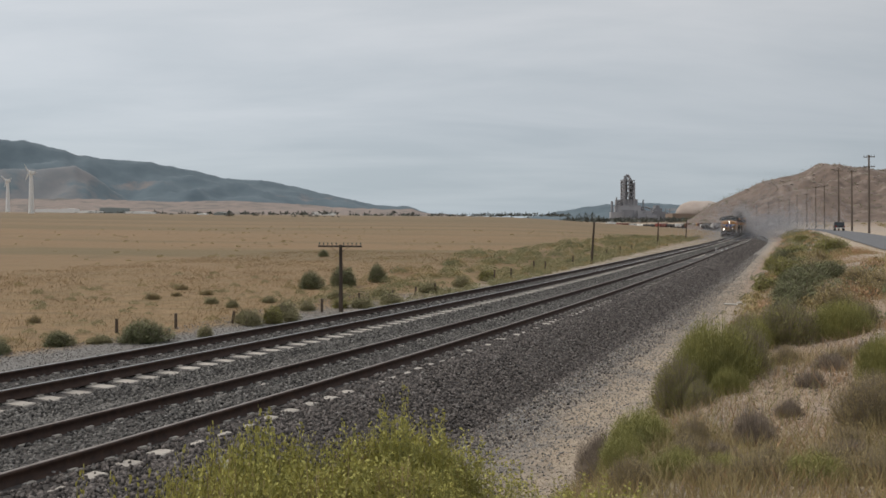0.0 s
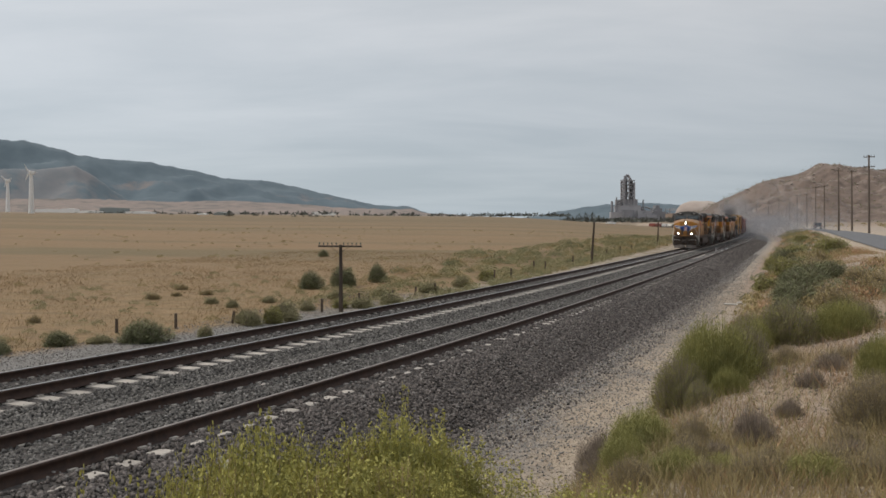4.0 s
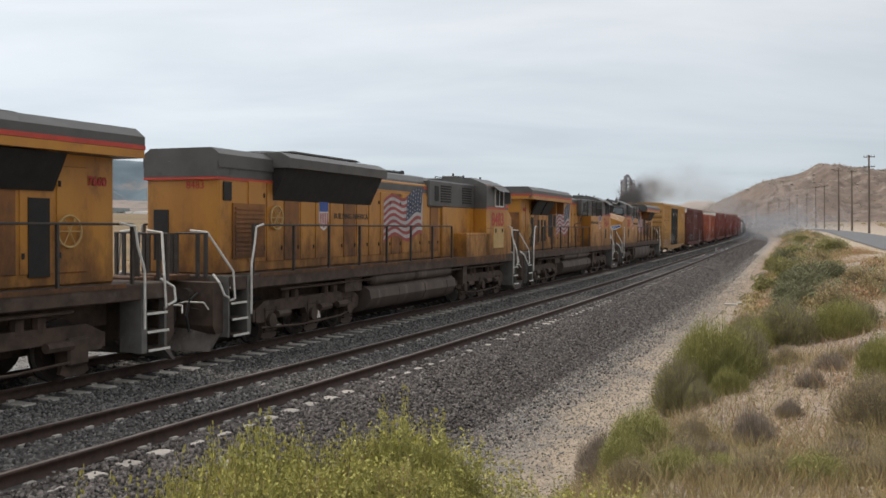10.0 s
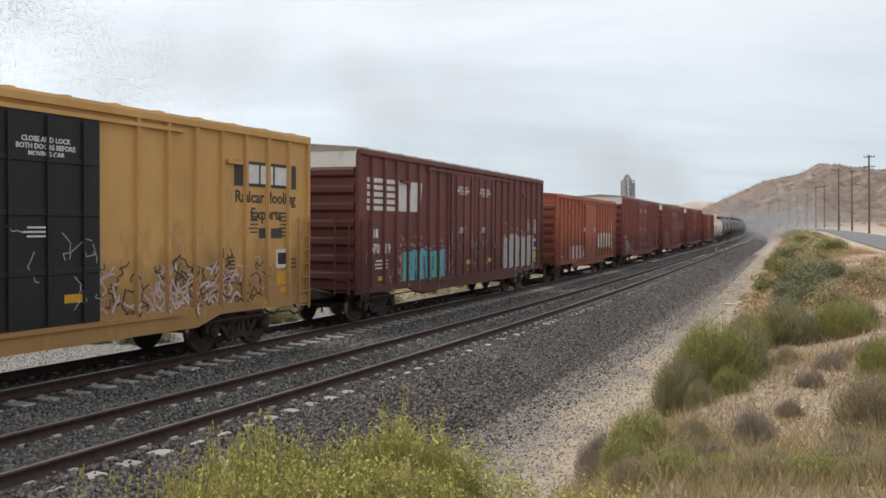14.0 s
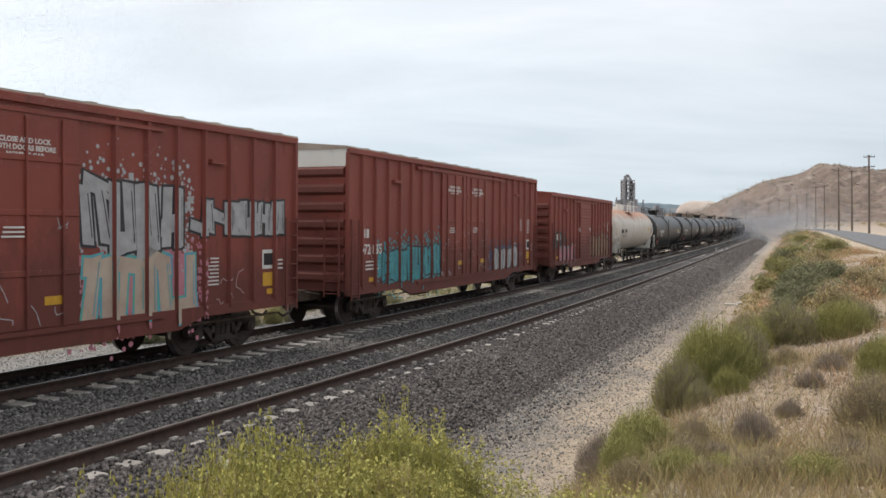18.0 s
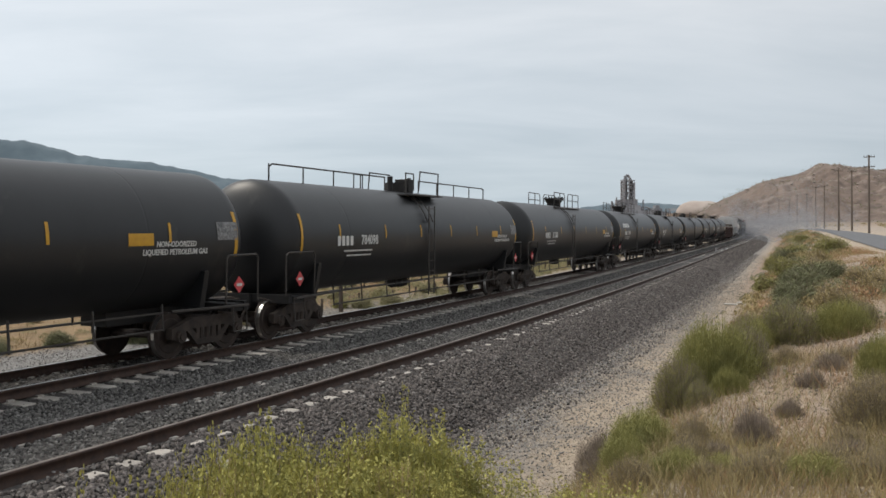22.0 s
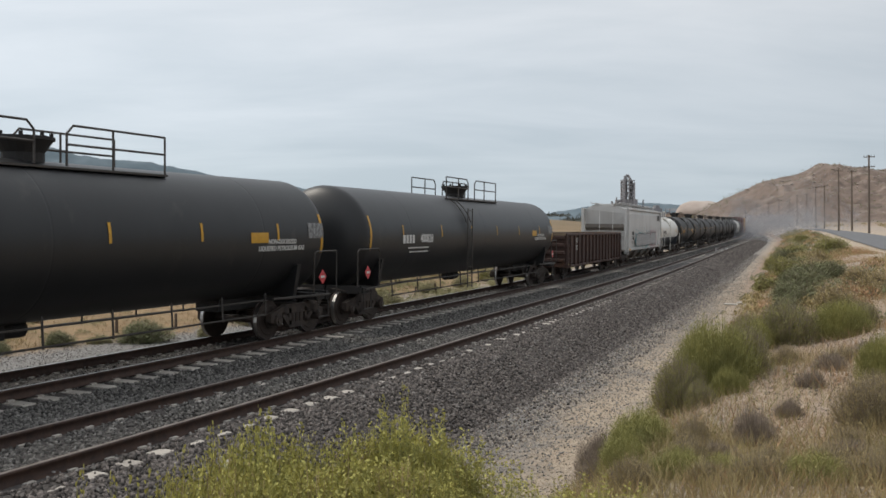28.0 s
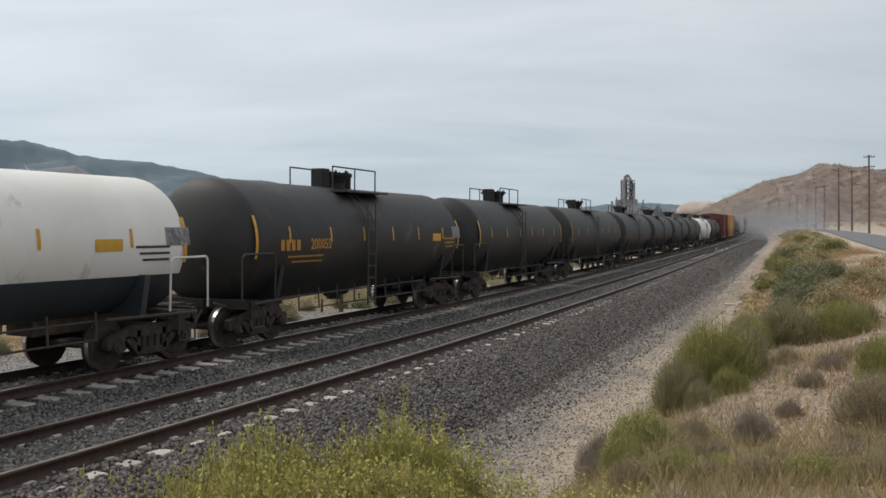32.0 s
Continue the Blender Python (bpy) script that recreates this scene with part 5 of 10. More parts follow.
            for q, w, z0, z1 in ((14.6, 0.4, 2.7, 3.25), (15.3, 0.75, 2.2, 3.35), (16.6, 0.3, 2.0, 3.0), (17.2, 0.3, 2.0, 3.0), (17.8, 0.3, 2.0, 3.0), (18.9, 0.45, 1.8, 3.1)):
                bm = bm_new()
                box(bm, X(q + w), X(q), *sorted((sgn * 0.96, sgn * 0.99)), z0, z1)
                part("filter_door", bm, M_SOOT, ob)
    else:
        bm = bm_new()
        for sgn in (1, -1):
            prism(bm, [(X(19.2), 3.25), (X(13.9), 3.25), (X(13.9), 4.22), (X(19.2), 4.22)], *sorted((sgn * 0.9, sgn * 0.97)))
        for v in bm.verts:
            if v.co.z > 4 and abs(v.co.y) > 0.95:
                v.co.y = math.copysign(1.45, v.co.y)
        part("radiator_flare", bm, M_SOOT, ob, "black flared radiator intake")
        bm = bm_new()
        prism_x(bm, [(-1.46, 4.0), (-1.48, 4.22), (-1.2, 4.36), (1.2, 4.36), (1.48, 4.22), (1.46, 4.0)], X(19.25), X(13.85))
        prism_x(bm, [(-1.0, 3.9), (-1.0, 4.18), (-0.8, 4.32), (0.8, 4.32), (1.0, 4.18), (1.0, 3.9)], X(h1 + 0.05), X(19.2))
        part("radiator_roof", bm, M_GREY, ob)
        for q in (14.3, 15.9, 17.5):
            bm = bm_new()
            tube(bm, (X(q + 0.4), 0, 4.34), (X(q + 0.4), 0, 4.46), 0.62, 16)
            part("roof_fan", bm, M_GREY, ob)
        bm = bm_new()
        tube(bm, (X(13.8), -0.5, 3.86), (X(9.0), -0.5, 3.86), 0.45, 12)
        tube(bm, (X(13.8), 0.5, 3.86), (X(9.0), 0.5, 3.86), 0.46, 12)
        part("rounded_hood_top", bm, M_GREY, ob)
    bm = bm_new()
    box(bm, X(11.6), X(10.6), -0.42, 0.42, 4.24, 4.40, 0.04)
    part("exhaust_stack", bm, M_SOOT if emd else M_TANKDUST, ob)
    bm = bm_new()
    for dy, q in ((0.2, 9.75), (0.0, 9.95), (-0.2, 9.75)):
        tube(bm, (X(q), dy + 0.2, 4.40), (X(q - 0.32), dy + 0.2, 4.42), 0.05, 8, 0.085)
    box(bm, X(9.9), X(9.8), 0.0, 0.4, 4.2, 4.36)
    part("air_horn", bm, M_SOOT, ob)
    bm = bm_new()
    for sgn in (1, -1):
        prism(bm, [(X(18.8), 4.40), (X(14.8), 4.40), (X(15.1), 4.44), (X(18.5), 4.44)], *sorted((sgn * 0.2, sgn * 1.1)))
    part("roof_hatch", bm, M_STEPGREY, ob)
    # rear end of the hood
    bm = bm_new()
    for z in (3.95, 3.72):
        tube(bm, (X(h1 + 0.02), 0.28, z), (X(h1 + 0.06), 0.28, z), 0.09, 12)
    part("rear_headlight", bm, M_LENS, ob)
    rear = Matrix(((0, 0, -1, 0), (-1, 0, 0, 0), (0, 1, 0, 0), (0, 0, 0, 1)))
    if emd:
        lettering(ob, number, 0, 0, 0.24, 0, M_RED, name="road_number", basis=Matrix.Translation((X(h1 + 0.006), -0.35, 3.52)) @ rear)
        bm = bm_new()
        box(bm, X(h1 + 0.07), X(18.3), -0.965, 0.965, 3.70, 4.03)
        part("hood_cap", bm, M_GREY, ob)
        bm = bm_new()
        box(bm, X(h1 + 0.075), X(18.3), -0.970, 0.970, 3.64, 3.695)
        part("hood_stripe", bm, M_REDSTRIPE, ob)
        bm = bm_new()
        box(bm, X(h1 + 0.012), X(h1 - 0.02), 0.35, 0.75, 1.9, 3.0)
        part("end_grille", bm, M_SOOT, ob)
        for sgn in (1, -1):
            bm = bm_new()
            box(bm, X(20.85), X(19.55), *sorted((sgn * 0.95, sgn * 0.985)), 1.95, 3.15)
            gr = part("shutter_frame", bm, M_YELLOW_DIRT, ob)
            for k in range(11):
                bm = bm_new()
                box(bm, X(20.78), X(19.62), *sorted((sgn * 0.975, sgn * 1.01)), 2.02 + k * 0.1, 2.07 + k * 0.1)
                part("slat", bm, M_YELLOW_DIRT, gr)
            bm = bm_new()
            ring(bm, (X(19.1), sgn * 1.03, 2.85), 0.27, 0.025, "y")
            for k in range(4):
                a0 = k * math.pi / 4
                rail_bar(bm, [(X(19.1) - 0.26 * math.cos(a0), sgn * 1.03, 2.85 - 0.26 * math.sin(a0)), (X(19.1) + 0.26 * math.cos(a0), sgn * 1.03, 2.85 + 0.26 * math.sin(a0))], 0.014)
            part("brake_wheel", bm, M_CREAM, ob)
            bm = bm_new()
            box(bm, X(21.2), X(20.9), *sorted((sgn * 0.95, sgn * 0.98)), 3.2, 3.6)
            part("marker_recess", bm, M_SOOT, ob)
    else:
        bm = bm_new()
        box(bm, X(h1 + 0.012), X(h1 - 0.02), -0.05, 0.25, 2.9, 3.45)
        part("end_opening", bm, M_SOOT, ob)
        for sgn in (1, -1):
            lettering(ob, number, X(20.45), 3.42, 0.22, 0.978, M_RED, sgn, "small_number", 1.05, bold=0.006)
            bm = bm_new()
            ring(bm, (X(19.75), sgn * 1.03, 2.55), 0.27, 0.022, "y")
            for k in range(3):
                a0 = k * math.pi / 3
                rail_bar(bm, [(X(19.75) - 0.26 * math.cos(a0), sgn * 1.03, 2.55 - 0.26 * math.sin(a0)), (X(19.75) + 0.26 * math.cos(a0), sgn * 1.03, 2.55 + 0.26 * math.sin(a0))], 0.012)
            part("brake_wheel", bm, M_CREAM, ob)
        for dy in (0.62, -0.62):
            bm = bm_new()
            box(bm, X(h1 + 0.02), X(h1 - 0.02), dy - 0.25, dy + 0.25, 1.75, 3.3, 0.01)
            part("end_door", bm, M_YELLOW_DIRT, ob)
    # walkway rails
    for sgn in (1, -1):
        ends = (8.6, 20.8)
        qs = list(np.linspace(ends[0], ends[1], 8))
        handrail(ob, [(X(ends[0]), sgn * 1.46, 2.68), (X(ends[1]), sgn * 1.46, 2.68)], [(X(q), sgn * 1.46, 2.68) for q in qs], 0.022, M_STEELPOST, 1.62)
        # flag, words, shield
        canton_left = sgn > 0
        flag_panel(ob, X({"7660": 12.4, "7664": 12.9, "7507": 13.2}.get(number, 11.5)), 3.02, 3.0, 1.5, 0.975, sgn, canton_left)
        shield(ob, X(5.75 if not emd else 16.7), 2.95, 0.50, 0.80, 1.502 if not emd else 0.975, sgn)
        lettering(ob, "BUILDING AMERICA", X(7.25 if not emd else 15.1), 2.92, 0.205, 1.502 if not emd else 0.975, M_LETTER, sgn, "slogan", 1.12, bold=0.003)
    # fuel tank, air tanks, trucks
    bm = bm_new()
    zt = 1.30 if forward else 1.02
    half = [(1.30, zt), (1.44, zt - 0.10), (1.48, zt - 0.32), (1.47, 0.68), (1.38, 0.48), (1.18, 0.36), (0.95, 0.32)]
    prism_x(bm, half + [(-y, z) for y, z in half[::-1]], X(14.9), X(7.5 if forward else 8.2))
    tank = part("fuel_tank", bm, M_TANKDUST, ob, "dusty brown rounded fuel tank", smooth=True)
    bm = bm_new()
    for q in (9.0, 10.9, 12.9):
        prism_x(bm, [(y * 1.006, z) for y, z in half] + [(-y * 1.006, z) for y, z in half[::-1]], X(q + 0.03), X(q))
    part("tank_seam", bm, M_UNDER, tank)
    if not forward:
        for sgn in (1, -1):
            for q in (8.6, 11.7):
                bm = bm_new()
                tube(bm, (X(q + 2.8), sgn * 1.26, 1.22), (X(q), sgn * 1.26, 1.22), 0.19, 16)
                tube(bm, (X(q + 2.95), sgn * 1.26, 1.22), (X(q + 2.8), sgn * 1.26, 1.22), 0.10, 16, 0.19)
                tube(bm, (X(q), sgn * 1.26, 1.22), (X(q - 0.15), sgn * 1.26, 1.22), 0.19, 16, 0.10)
                part("air_reservoir", bm, M_TANKDUST, ob, smooth=True)
    bm = bm_new()
    for sgn in (1, -1):
        box(bm, X(7.3), X(6.9), *sorted((sgn * 1.0, sgn * 1.4)), 0.7, 1.3)
        rail_bar(bm, [(X(2.5), sgn * 1.35, 1.22), (X(19.5), sgn * 1.35, 1.22)], 0.035)
        box(bm, X(16.2), X(15.2), *sorted((sgn * 0.9, sgn * 1.35)), 0.95, 1.3)
    part("underframe_gear", bm, M_UNDER, ob)
    truck(ob, X(4.75), "loco")
    truck(ob, X(17.75), "loco")
    couplers(ob, 11.55)
    return ob


# ---- freight cars ----
M_BOXY = mat("yellow boxcar paint", (0.600, 0.352, 0.118), (0.490, 0.270, 0.085), 0.6, scale=0.9, bump=0.08, bscale=9, spots=(0.30, 0.17, 0.06), spot_at=0.66, sscale=1.3, streak=(1, 1, 0.4))
M_BOXB = mat("brown boxcar paint", (0.160, 0.042, 0.032), (0.115, 0.032, 0.026), 0.62, scale=0.9, bump=0.08, bscale=9, spots=(0.085, 0.030, 0.024), spot_at=0.64, sscale=1.2, streak=(1, 1, 0.4))
M_BOXR = mat("red oxide boxcar paint", (0.255, 0.054, 0.036), (0.190, 0.042, 0.030), 0.62, scale=0.9, bump=0.08, bscale=9, spots=(0.115, 0.032, 0.024), spot_at=0.65, sscale=1.2, streak=(1, 1, 0.4))
M_BOXO = mat("faded orange boxcar paint", (0.420, 0.110, 0.050), (0.300, 0.075, 0.038), 0.65, scale=0.9, bump=0.08, bscale=9, spots=(0.20, 0.06, 0.035), spot_at=0.62, sscale=1.2, streak=(1, 1, 0.4))
M_DOORK = mat("black plug door paint", (0.0085, 0.009, 0.011), (0.006, 0.006, 0.0075), 0.65, scale=1.5, spots=(0.02, 0.02, 0.022), spot_at=0.66, sscale=2)
M_ROOFG = mat("galvanised roof", (0.42, 0.36, 0.30), (0.26, 0.20, 0.15), 0.6, 0.2, scale=1.2)
M_TANKK = mat("black tank paint", (0.017, 0.0175, 0.019), (0.011, 0.0115, 0.0125), 0.42, scale=0.8, bump=0.04, bscale=6, spots=(0.038, 0.036, 0.033), spot_at=0.66, sscale=1.0, streak=(1, 1, 0.6))
M_TANKD = mat("dull black tank paint", (0.026, 0.024, 0.022), (0.014, 0.014, 0.014), 0.6, scale=0.9, bump=0.06, bscale=8, spots=(0.070, 0.058, 0.046), spot_at=0.64, sscale=1.2)
M_TANKW = mat("white tank paint", (0.760, 0.745, 0.705), (0.660, 0.640, 0.590), 0.5, scale=0.7, bump=0.04, bscale=6, spots=(0.40, 0.34, 0.27), spot_at=0.68, sscale=1.2, streak=(1, 1, 0.4))
M_TANKLOW = mat("dark lower tank paint", (0.045, 0.055, 0.066), (0.030, 0.036, 0.044), 0.5, scale=1.2)
M_GOND = mat("rusty brown gondola paint", (0.082, 0.042, 0.032), (0.042, 0.024, 0.020), 0.75, scale=1.2, bump=0.15, bscale=10, spots=(0.115, 0.058, 0.034), spot_at=0.62, sscale=1.6)
M_HOPG = mat("pale grey hopper paint", (0.560, 0.555, 0.545), (0.465, 0.458, 0.445), 0.55, scale=0.9, bump=0.05, bscale=9, spots=(0.36, 0.33, 0.30), spot_at=0.69, sscale=1.1, streak=(1, 1, 0.35))
M_HOPD = mat("dirty hopper slope", (0.21, 0.185, 0.16), (0.13, 0.115, 0.10), 0.75, scale=1.2)
M_GW = mat("spray silver", (0.42, 0.43, 0.44), (0.30, 0.30, 0.31), 0.5, scale=4)
M_GK = mat("spray black", (0.025, 0.025, 0.03), None, 0.5, scale=4)
M_GT = mat("spray turquoise", (0.06, 0.33, 0.36), (0.04, 0.22, 0.27), 0.5, scale=4)
M_GB = mat("spray blue", (0.10, 0.28, 0.48), (0.08, 0.42, 0.30), 0.5, scale=1.3)
M_GP = mat("spray pink", (0.50, 0.20, 0.24), (0.40, 0.15, 0.20), 0.5, scale=3)
M_GF = mat("faded spray white", (0.55, 0.50, 0.48), (0.42, 0.25, 0.24), 0.6, scale=2.5)
M_GTAN = mat("spray tan", (0.42, 0.33, 0.20), (0.16, 0.10, 0.07), 0.6, scale=2.0)
M_GTAN2 = mat("spray sand", (0.50, 0.42, 0.33), (0.40, 0.30, 0.24), 0.6, scale=2.0)
M_GNAVY = mat("spray navy", (0.05, 0.07, 0.13), (0.07, 0.10, 0.16), 0.6, scale=2.0)
M_GLILAC = mat("spray pale lilac", (0.40, 0.37, 0.42), (0.36, 0.22, 0.23), 0.6, scale=2.0)


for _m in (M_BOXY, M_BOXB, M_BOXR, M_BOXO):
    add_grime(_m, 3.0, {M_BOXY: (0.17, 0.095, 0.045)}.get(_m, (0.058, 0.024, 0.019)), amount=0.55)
M_BOXTINT = mat("grey spray haze", (0.20, 0.17, 0.165), (0.13, 0.07, 0.06), 0.7, scale=2.5)


def rusty_white():
    """White tank with rust that has run down from its top."""
    m = mat("rust-stained white tank paint", (0.640, 0.600, 0.540), (0.50, 0.45, 0.39), 0.55, scale=0.8, bump=0.05, bscale=7)
    n, l = m.node_tree.nodes, m.node_tree.links
    p = n["Principled BSDF"]
    old = p.inputs["Base Color"].links[0].from_socket
    tc = n.new("ShaderNodeTexCoord")
    mp = n.new("ShaderNodeMapping")
    mp.inputs["Scale"].default_value = (0.55, 0.55, 0.28)
    l.new(tc.outputs["Object"], mp.inputs[0])
    no = n.new("ShaderNodeTexNoise")
    no.inputs["Scale"].default_value, no.inputs["Detail"].default_value, no.inputs["Roughness"].default_value = 1.6, 8, 0.6
    l.new(mp.outputs[0], no.inputs["Vector"])
    sx = n.new("ShaderNodeSeparateXYZ")
    l.new(tc.outputs["Object"], sx.inputs[0])
    mr = n.new("ShaderNodeMapRange")
    mr.inputs["From Min"].default_value, mr.inputs["From Max"].default_value = 0.15, 1.25
    mr.inputs["To Min"].default_value, mr.inputs["To Max"].default_value = -0.34, 0.36
    l.new(sx.outputs[2], mr.inputs[0])
    ad = n.new("ShaderNodeMath")
    l.new(no.outputs["Fac"], ad.inputs[0])
    l.new(mr.outputs[0], ad.inputs[1])
    rp = n.new("ShaderNodeValToRGB")
    rp.color_ramp.elements[0].position, rp.color_ramp.elements[1].position = 0.44, 0.80
    l.new(ad.outputs[0], rp.inputs[0])
    mx = n.new("ShaderNodeMixRGB")
    mx.inputs[2].default_value = (0.44, 0.205, 0.115, 1)
    l.new(rp.outputs[0], mx.inputs[0])
    l.new(old, mx.inputs[1])
    l.new(mx.outputs[0], p.inputs["Base Color"])
    return m


M_TANKR = rusty_white()


def mark(parent, x, z, n, h, y, material, side=1, name="owner_mark", wide=0.62, slant=0.0):
    """An owner's mark as a row of plain blocks."""
    bm = bm_new()
    w = h * wide
    for i in range(n):
        cx = x - side * ((i - (n - 1) / 2) * w * (1.45 if wide < 0.7 else 1.15))
        a, b = sorted((side * y, side * (y + 0.006)))
        for v in box(bm, cx - w / 2, cx + w / 2, a, b, z - h / 2, z + h / 2):
            v.co.x -= side * slant * (v.co.z - z)
    return part(name, bm, material, parent)


def ladder_mesh(h, w=0.42, rungs=7, mat_=None, name="ladder"):
    """One welded piece: two stiles and the rungs between them."""
    bm = bm_new()
    cols = (-w / 2 - 0.02, -w / 2 + 0.02, w / 2 - 0.02, w / 2 + 0.02)
    rows, bars_at = [0.0], []
    for i in range(rungs):
        z = 0.08 + i * (h - 0.16) / (rungs - 1)
        bars_at.append(len(rows))
        rows += [z - 0.013, z + 0.013]
    rows.append(h)
    for y in (-0.015, 0.015):
        grid = [[bm.verts.new((x, y, z)) for x in cols] for z in rows]
        for j in range(len(rows) - 1):
            for i in range(3):
                if i != 1 or j in bars_at:
                    q = (grid[j][i], grid[j][i + 1], grid[j + 1][i + 1], grid[j + 1][i])
                    bm.faces.new(q if y < 0 else q[::-1])
    rim = [e for e in bm.edges if len(e.link_faces) == 1]
    front = {(round(v.co.x, 4), round(v.co.z, 4)): v for v in bm.verts if v.co.y < 0}
    back = {(round(v.co.x, 4), round(v.co.z, 4)): v for v in bm.verts if v.co.y > 0}
    for e in rim:
        if e.verts[0].co.y < 0:
            k0, k1 = ((round(v.co.x, 4), round(v.co.z, 4)) for v in e.verts)
            bm.faces.new((front[k0], front[k1], back[k1], back[k0]))
    bmesh.ops.delete(bm, geom=[v for v in bm.verts if not v.link_faces], context="VERTS")
    return mesh_of(name, bm, mat_)


def boxcar(c0, c1, paint, top=4.72, number=None, marks=0, letters=None, doors="double", end_cap=None, style=0, label="", posts=0.80, detail=True, num_z=2.03):
    ob = thing("boxcar", label, "boxcar", "boxcars of the train")
    half = PITCH * (c1 - c0) / 2
    b = half - 1.28
    bot = 0.98
    bm = bm_new()
    box(bm, -b, b, -1.45, 1.45, bot, top - 0.04)
    part("body", bm, paint, ob)
    bm = bm_new()
    prism_x(bm, [(-1.52, top - 0.06), (-1.50, top + 0.02), (0, top + 0.14), (1.50, top + 0.02), (1.52, top - 0.06)], -b - 0.04, b + 0.04)
    part("roof", bm, M_ROOFG if end_cap else paint, ob)
    if detail:
        bm = bm_new()
        for i in range(int(2 * b / 1.1)):
            x = -b + 0.6 + i * 1.1
            prism_x(bm, [(-1.5, top + 0.02), (-1.48, top + 0.045), (0, top + 0.165), (1.48, top + 0.045), (1.5, top + 0.02), (0, top + 0.10)], x - 0.05, x + 0.05)
        part("roof_ribs", bm, M_ROOFG if end_cap else paint, ob)
    # side sills: deep in the middle, raised over the trucks
    for sgn in (1, -1):
        y0, y1 = sorted((sgn * 1.40, sgn * 1.50))
        bm = bm_new()
        prism(bm, [(-b, 1.06), (-b, 0.86), (-b + 3.3, 0.86), (-b + 4.0, 0.66), (b - 4.0, 0.66), (b - 3.3, 0.86), (b, 0.86), (b, 1.06)], y0, y1)
        part("side_sill", bm, paint, ob)
        bm = bm_new()
        box(bm, -b, b, *sorted((sgn * 1.44, sgn * 1.54)), top - 0.16, top - 0.02, 0.01)
        part("top_chord", bm, paint, ob)
    bm = bm_new()
    box(bm, -half + 0.9, half - 0.9, -0.33, 0.33, 0.72, 1.0)
    for x in (-b + 2.0, b - 2.0):
        box(bm, x - 0.3, x + 0.3, -1.4, 1.4, 0.80, 1.0)
    part("underframe", bm, M_UNDER, ob)
    # doors
    dw = {"double": 2.22, "wide": 2.32, "single": 2.6}[doors]
    dm = M_DOORK if style == 1 else paint
    for sgn in (1, -1):
        for k in ((-1, 1) if doors != "single" else (0,)):
            cx = k * dw / 2
            if doors == "single":
                cx = 0.05
            bm = bm_new()
            box(bm, cx - dw / 2 + 0.03, cx + dw / 2 - 0.03, *sorted((sgn * 1.45, sgn * 1.515)), 1.02, top - 0.30, 0.012)
            d = part("door", bm, dm, ob)
            if doors == "single":
                bm = bm_new()
                for i in range(16):
                    z = 1.15 + i * (top - 1.6) / 16
                    box(bm, cx - dw / 2 + 0.1, cx + dw / 2 - 0.1, *sorted((sgn * 1.51, sgn * 1.545)), z, z + 0.10, 0.01)
                part("door_rib", bm, dm, d)
            else:
                for q in (0.18, 0.5, 0.82):
                    bm = bm_new()
                    xx = cx - dw / 2 + dw * q
                    tube(bm, (xx, sgn * 1.545, 1.05), (xx, sgn * 1.545, top - 0.35), 0.022, 6)
                    part("locking_bar", bm, dm, d)
                bm = bm_new()
                for z in (1.9, 2.85, 3.7):
                    box(bm, cx - dw / 2 + 0.06, cx + dw / 2 - 0.06, *sorted((sgn * 1.51, sgn * 1.535)), z - 0.05, z + 0.05, 0.01)
                part("door_rail", bm, dm, d)
        bm = bm_new()
        for z in (0.97, top - 0.27):
            box(bm, -dw * (1.9 if doors != "single" else 1.1), dw * (1.9 if doors != "single" else 1.1), *sorted((sgn * 1.47, sgn * 1.54)), z - 0.035, z + 0.035)
        part("door_track", bm, paint, ob)
    # side posts
    bm = bm_new()
    prism(bm, [(-0.07, 1.0), (0.07, 1.0), (0.07, top - 0.14), (-0.07, top - 0.14)], 0, 0.075)
    for v in bm.verts:
        if v.co.y > 0.05:
            v.co.x *= 0.55
    post = mesh_of("side_post", bm, paint)
    gap = dw * (1.0 if doors != "single" else 0.52) + 0.15
    x = b - 0.03
    xs = []
    while x > gap:
        xs.append(x)
        x -= posts
    POSTS[ob.name] = ([s2 * q for q in xs for s2 in (1, -1)], 0.075)
    for sgn in (1, -1):
        for q in xs:
            for s2 in (1, -1):
                if not detail and sgn < 0:
                    continue
                shared_part("side_post", post, ob, (s2 * q, sgn * 1.45, 0), 0 if sgn > 0 else 180)
    # ends: horizontal corrugations
    bm = bm_new()
    prism_x(bm, [(-1.42, -0.10), (-1.42, 0.10), (1.42, 0.10), (1.42, -0.10)], 0, 0.01)
    bmesh.ops.delete(bm, geom=list(bm.verts), context="VERTS")
    prism(bm, [(0, -0.14), (0.10, -0.07), (0.10, 0.07), (0, 0.14)], -1.40, 1.40)
    rib = mesh_of("end_rib", bm, paint)
    for end in (1, -1):
        for i in range(7):
            z = 1.35 + i * (top - 1.9) / 6.2
            shared_part("end_rib", rib, ob, (end * b, 0, z), 0 if end > 0 else 180)
        if end_cap:
            bm = bm_new()
            box(bm, *sorted((end * (b - 0.02), end * (b + 0.02))), -1.46, 1.46, top - 0.50, top + 0.0)
            part("end_cap", bm, end_cap, ob, "whitewashed end panel")
            bm = bm_new()
            for sgn in (1, -1):
                box(bm, *sorted((end * (b - 0.45), end * (b + 0.005))), *sorted((sgn * 1.4, sgn * 1.462)), top - 0.42, top - 0.04)
            part("corner_cap", bm, paint, ob)
    lad = ladder_mesh(2.1, mat_=paint)
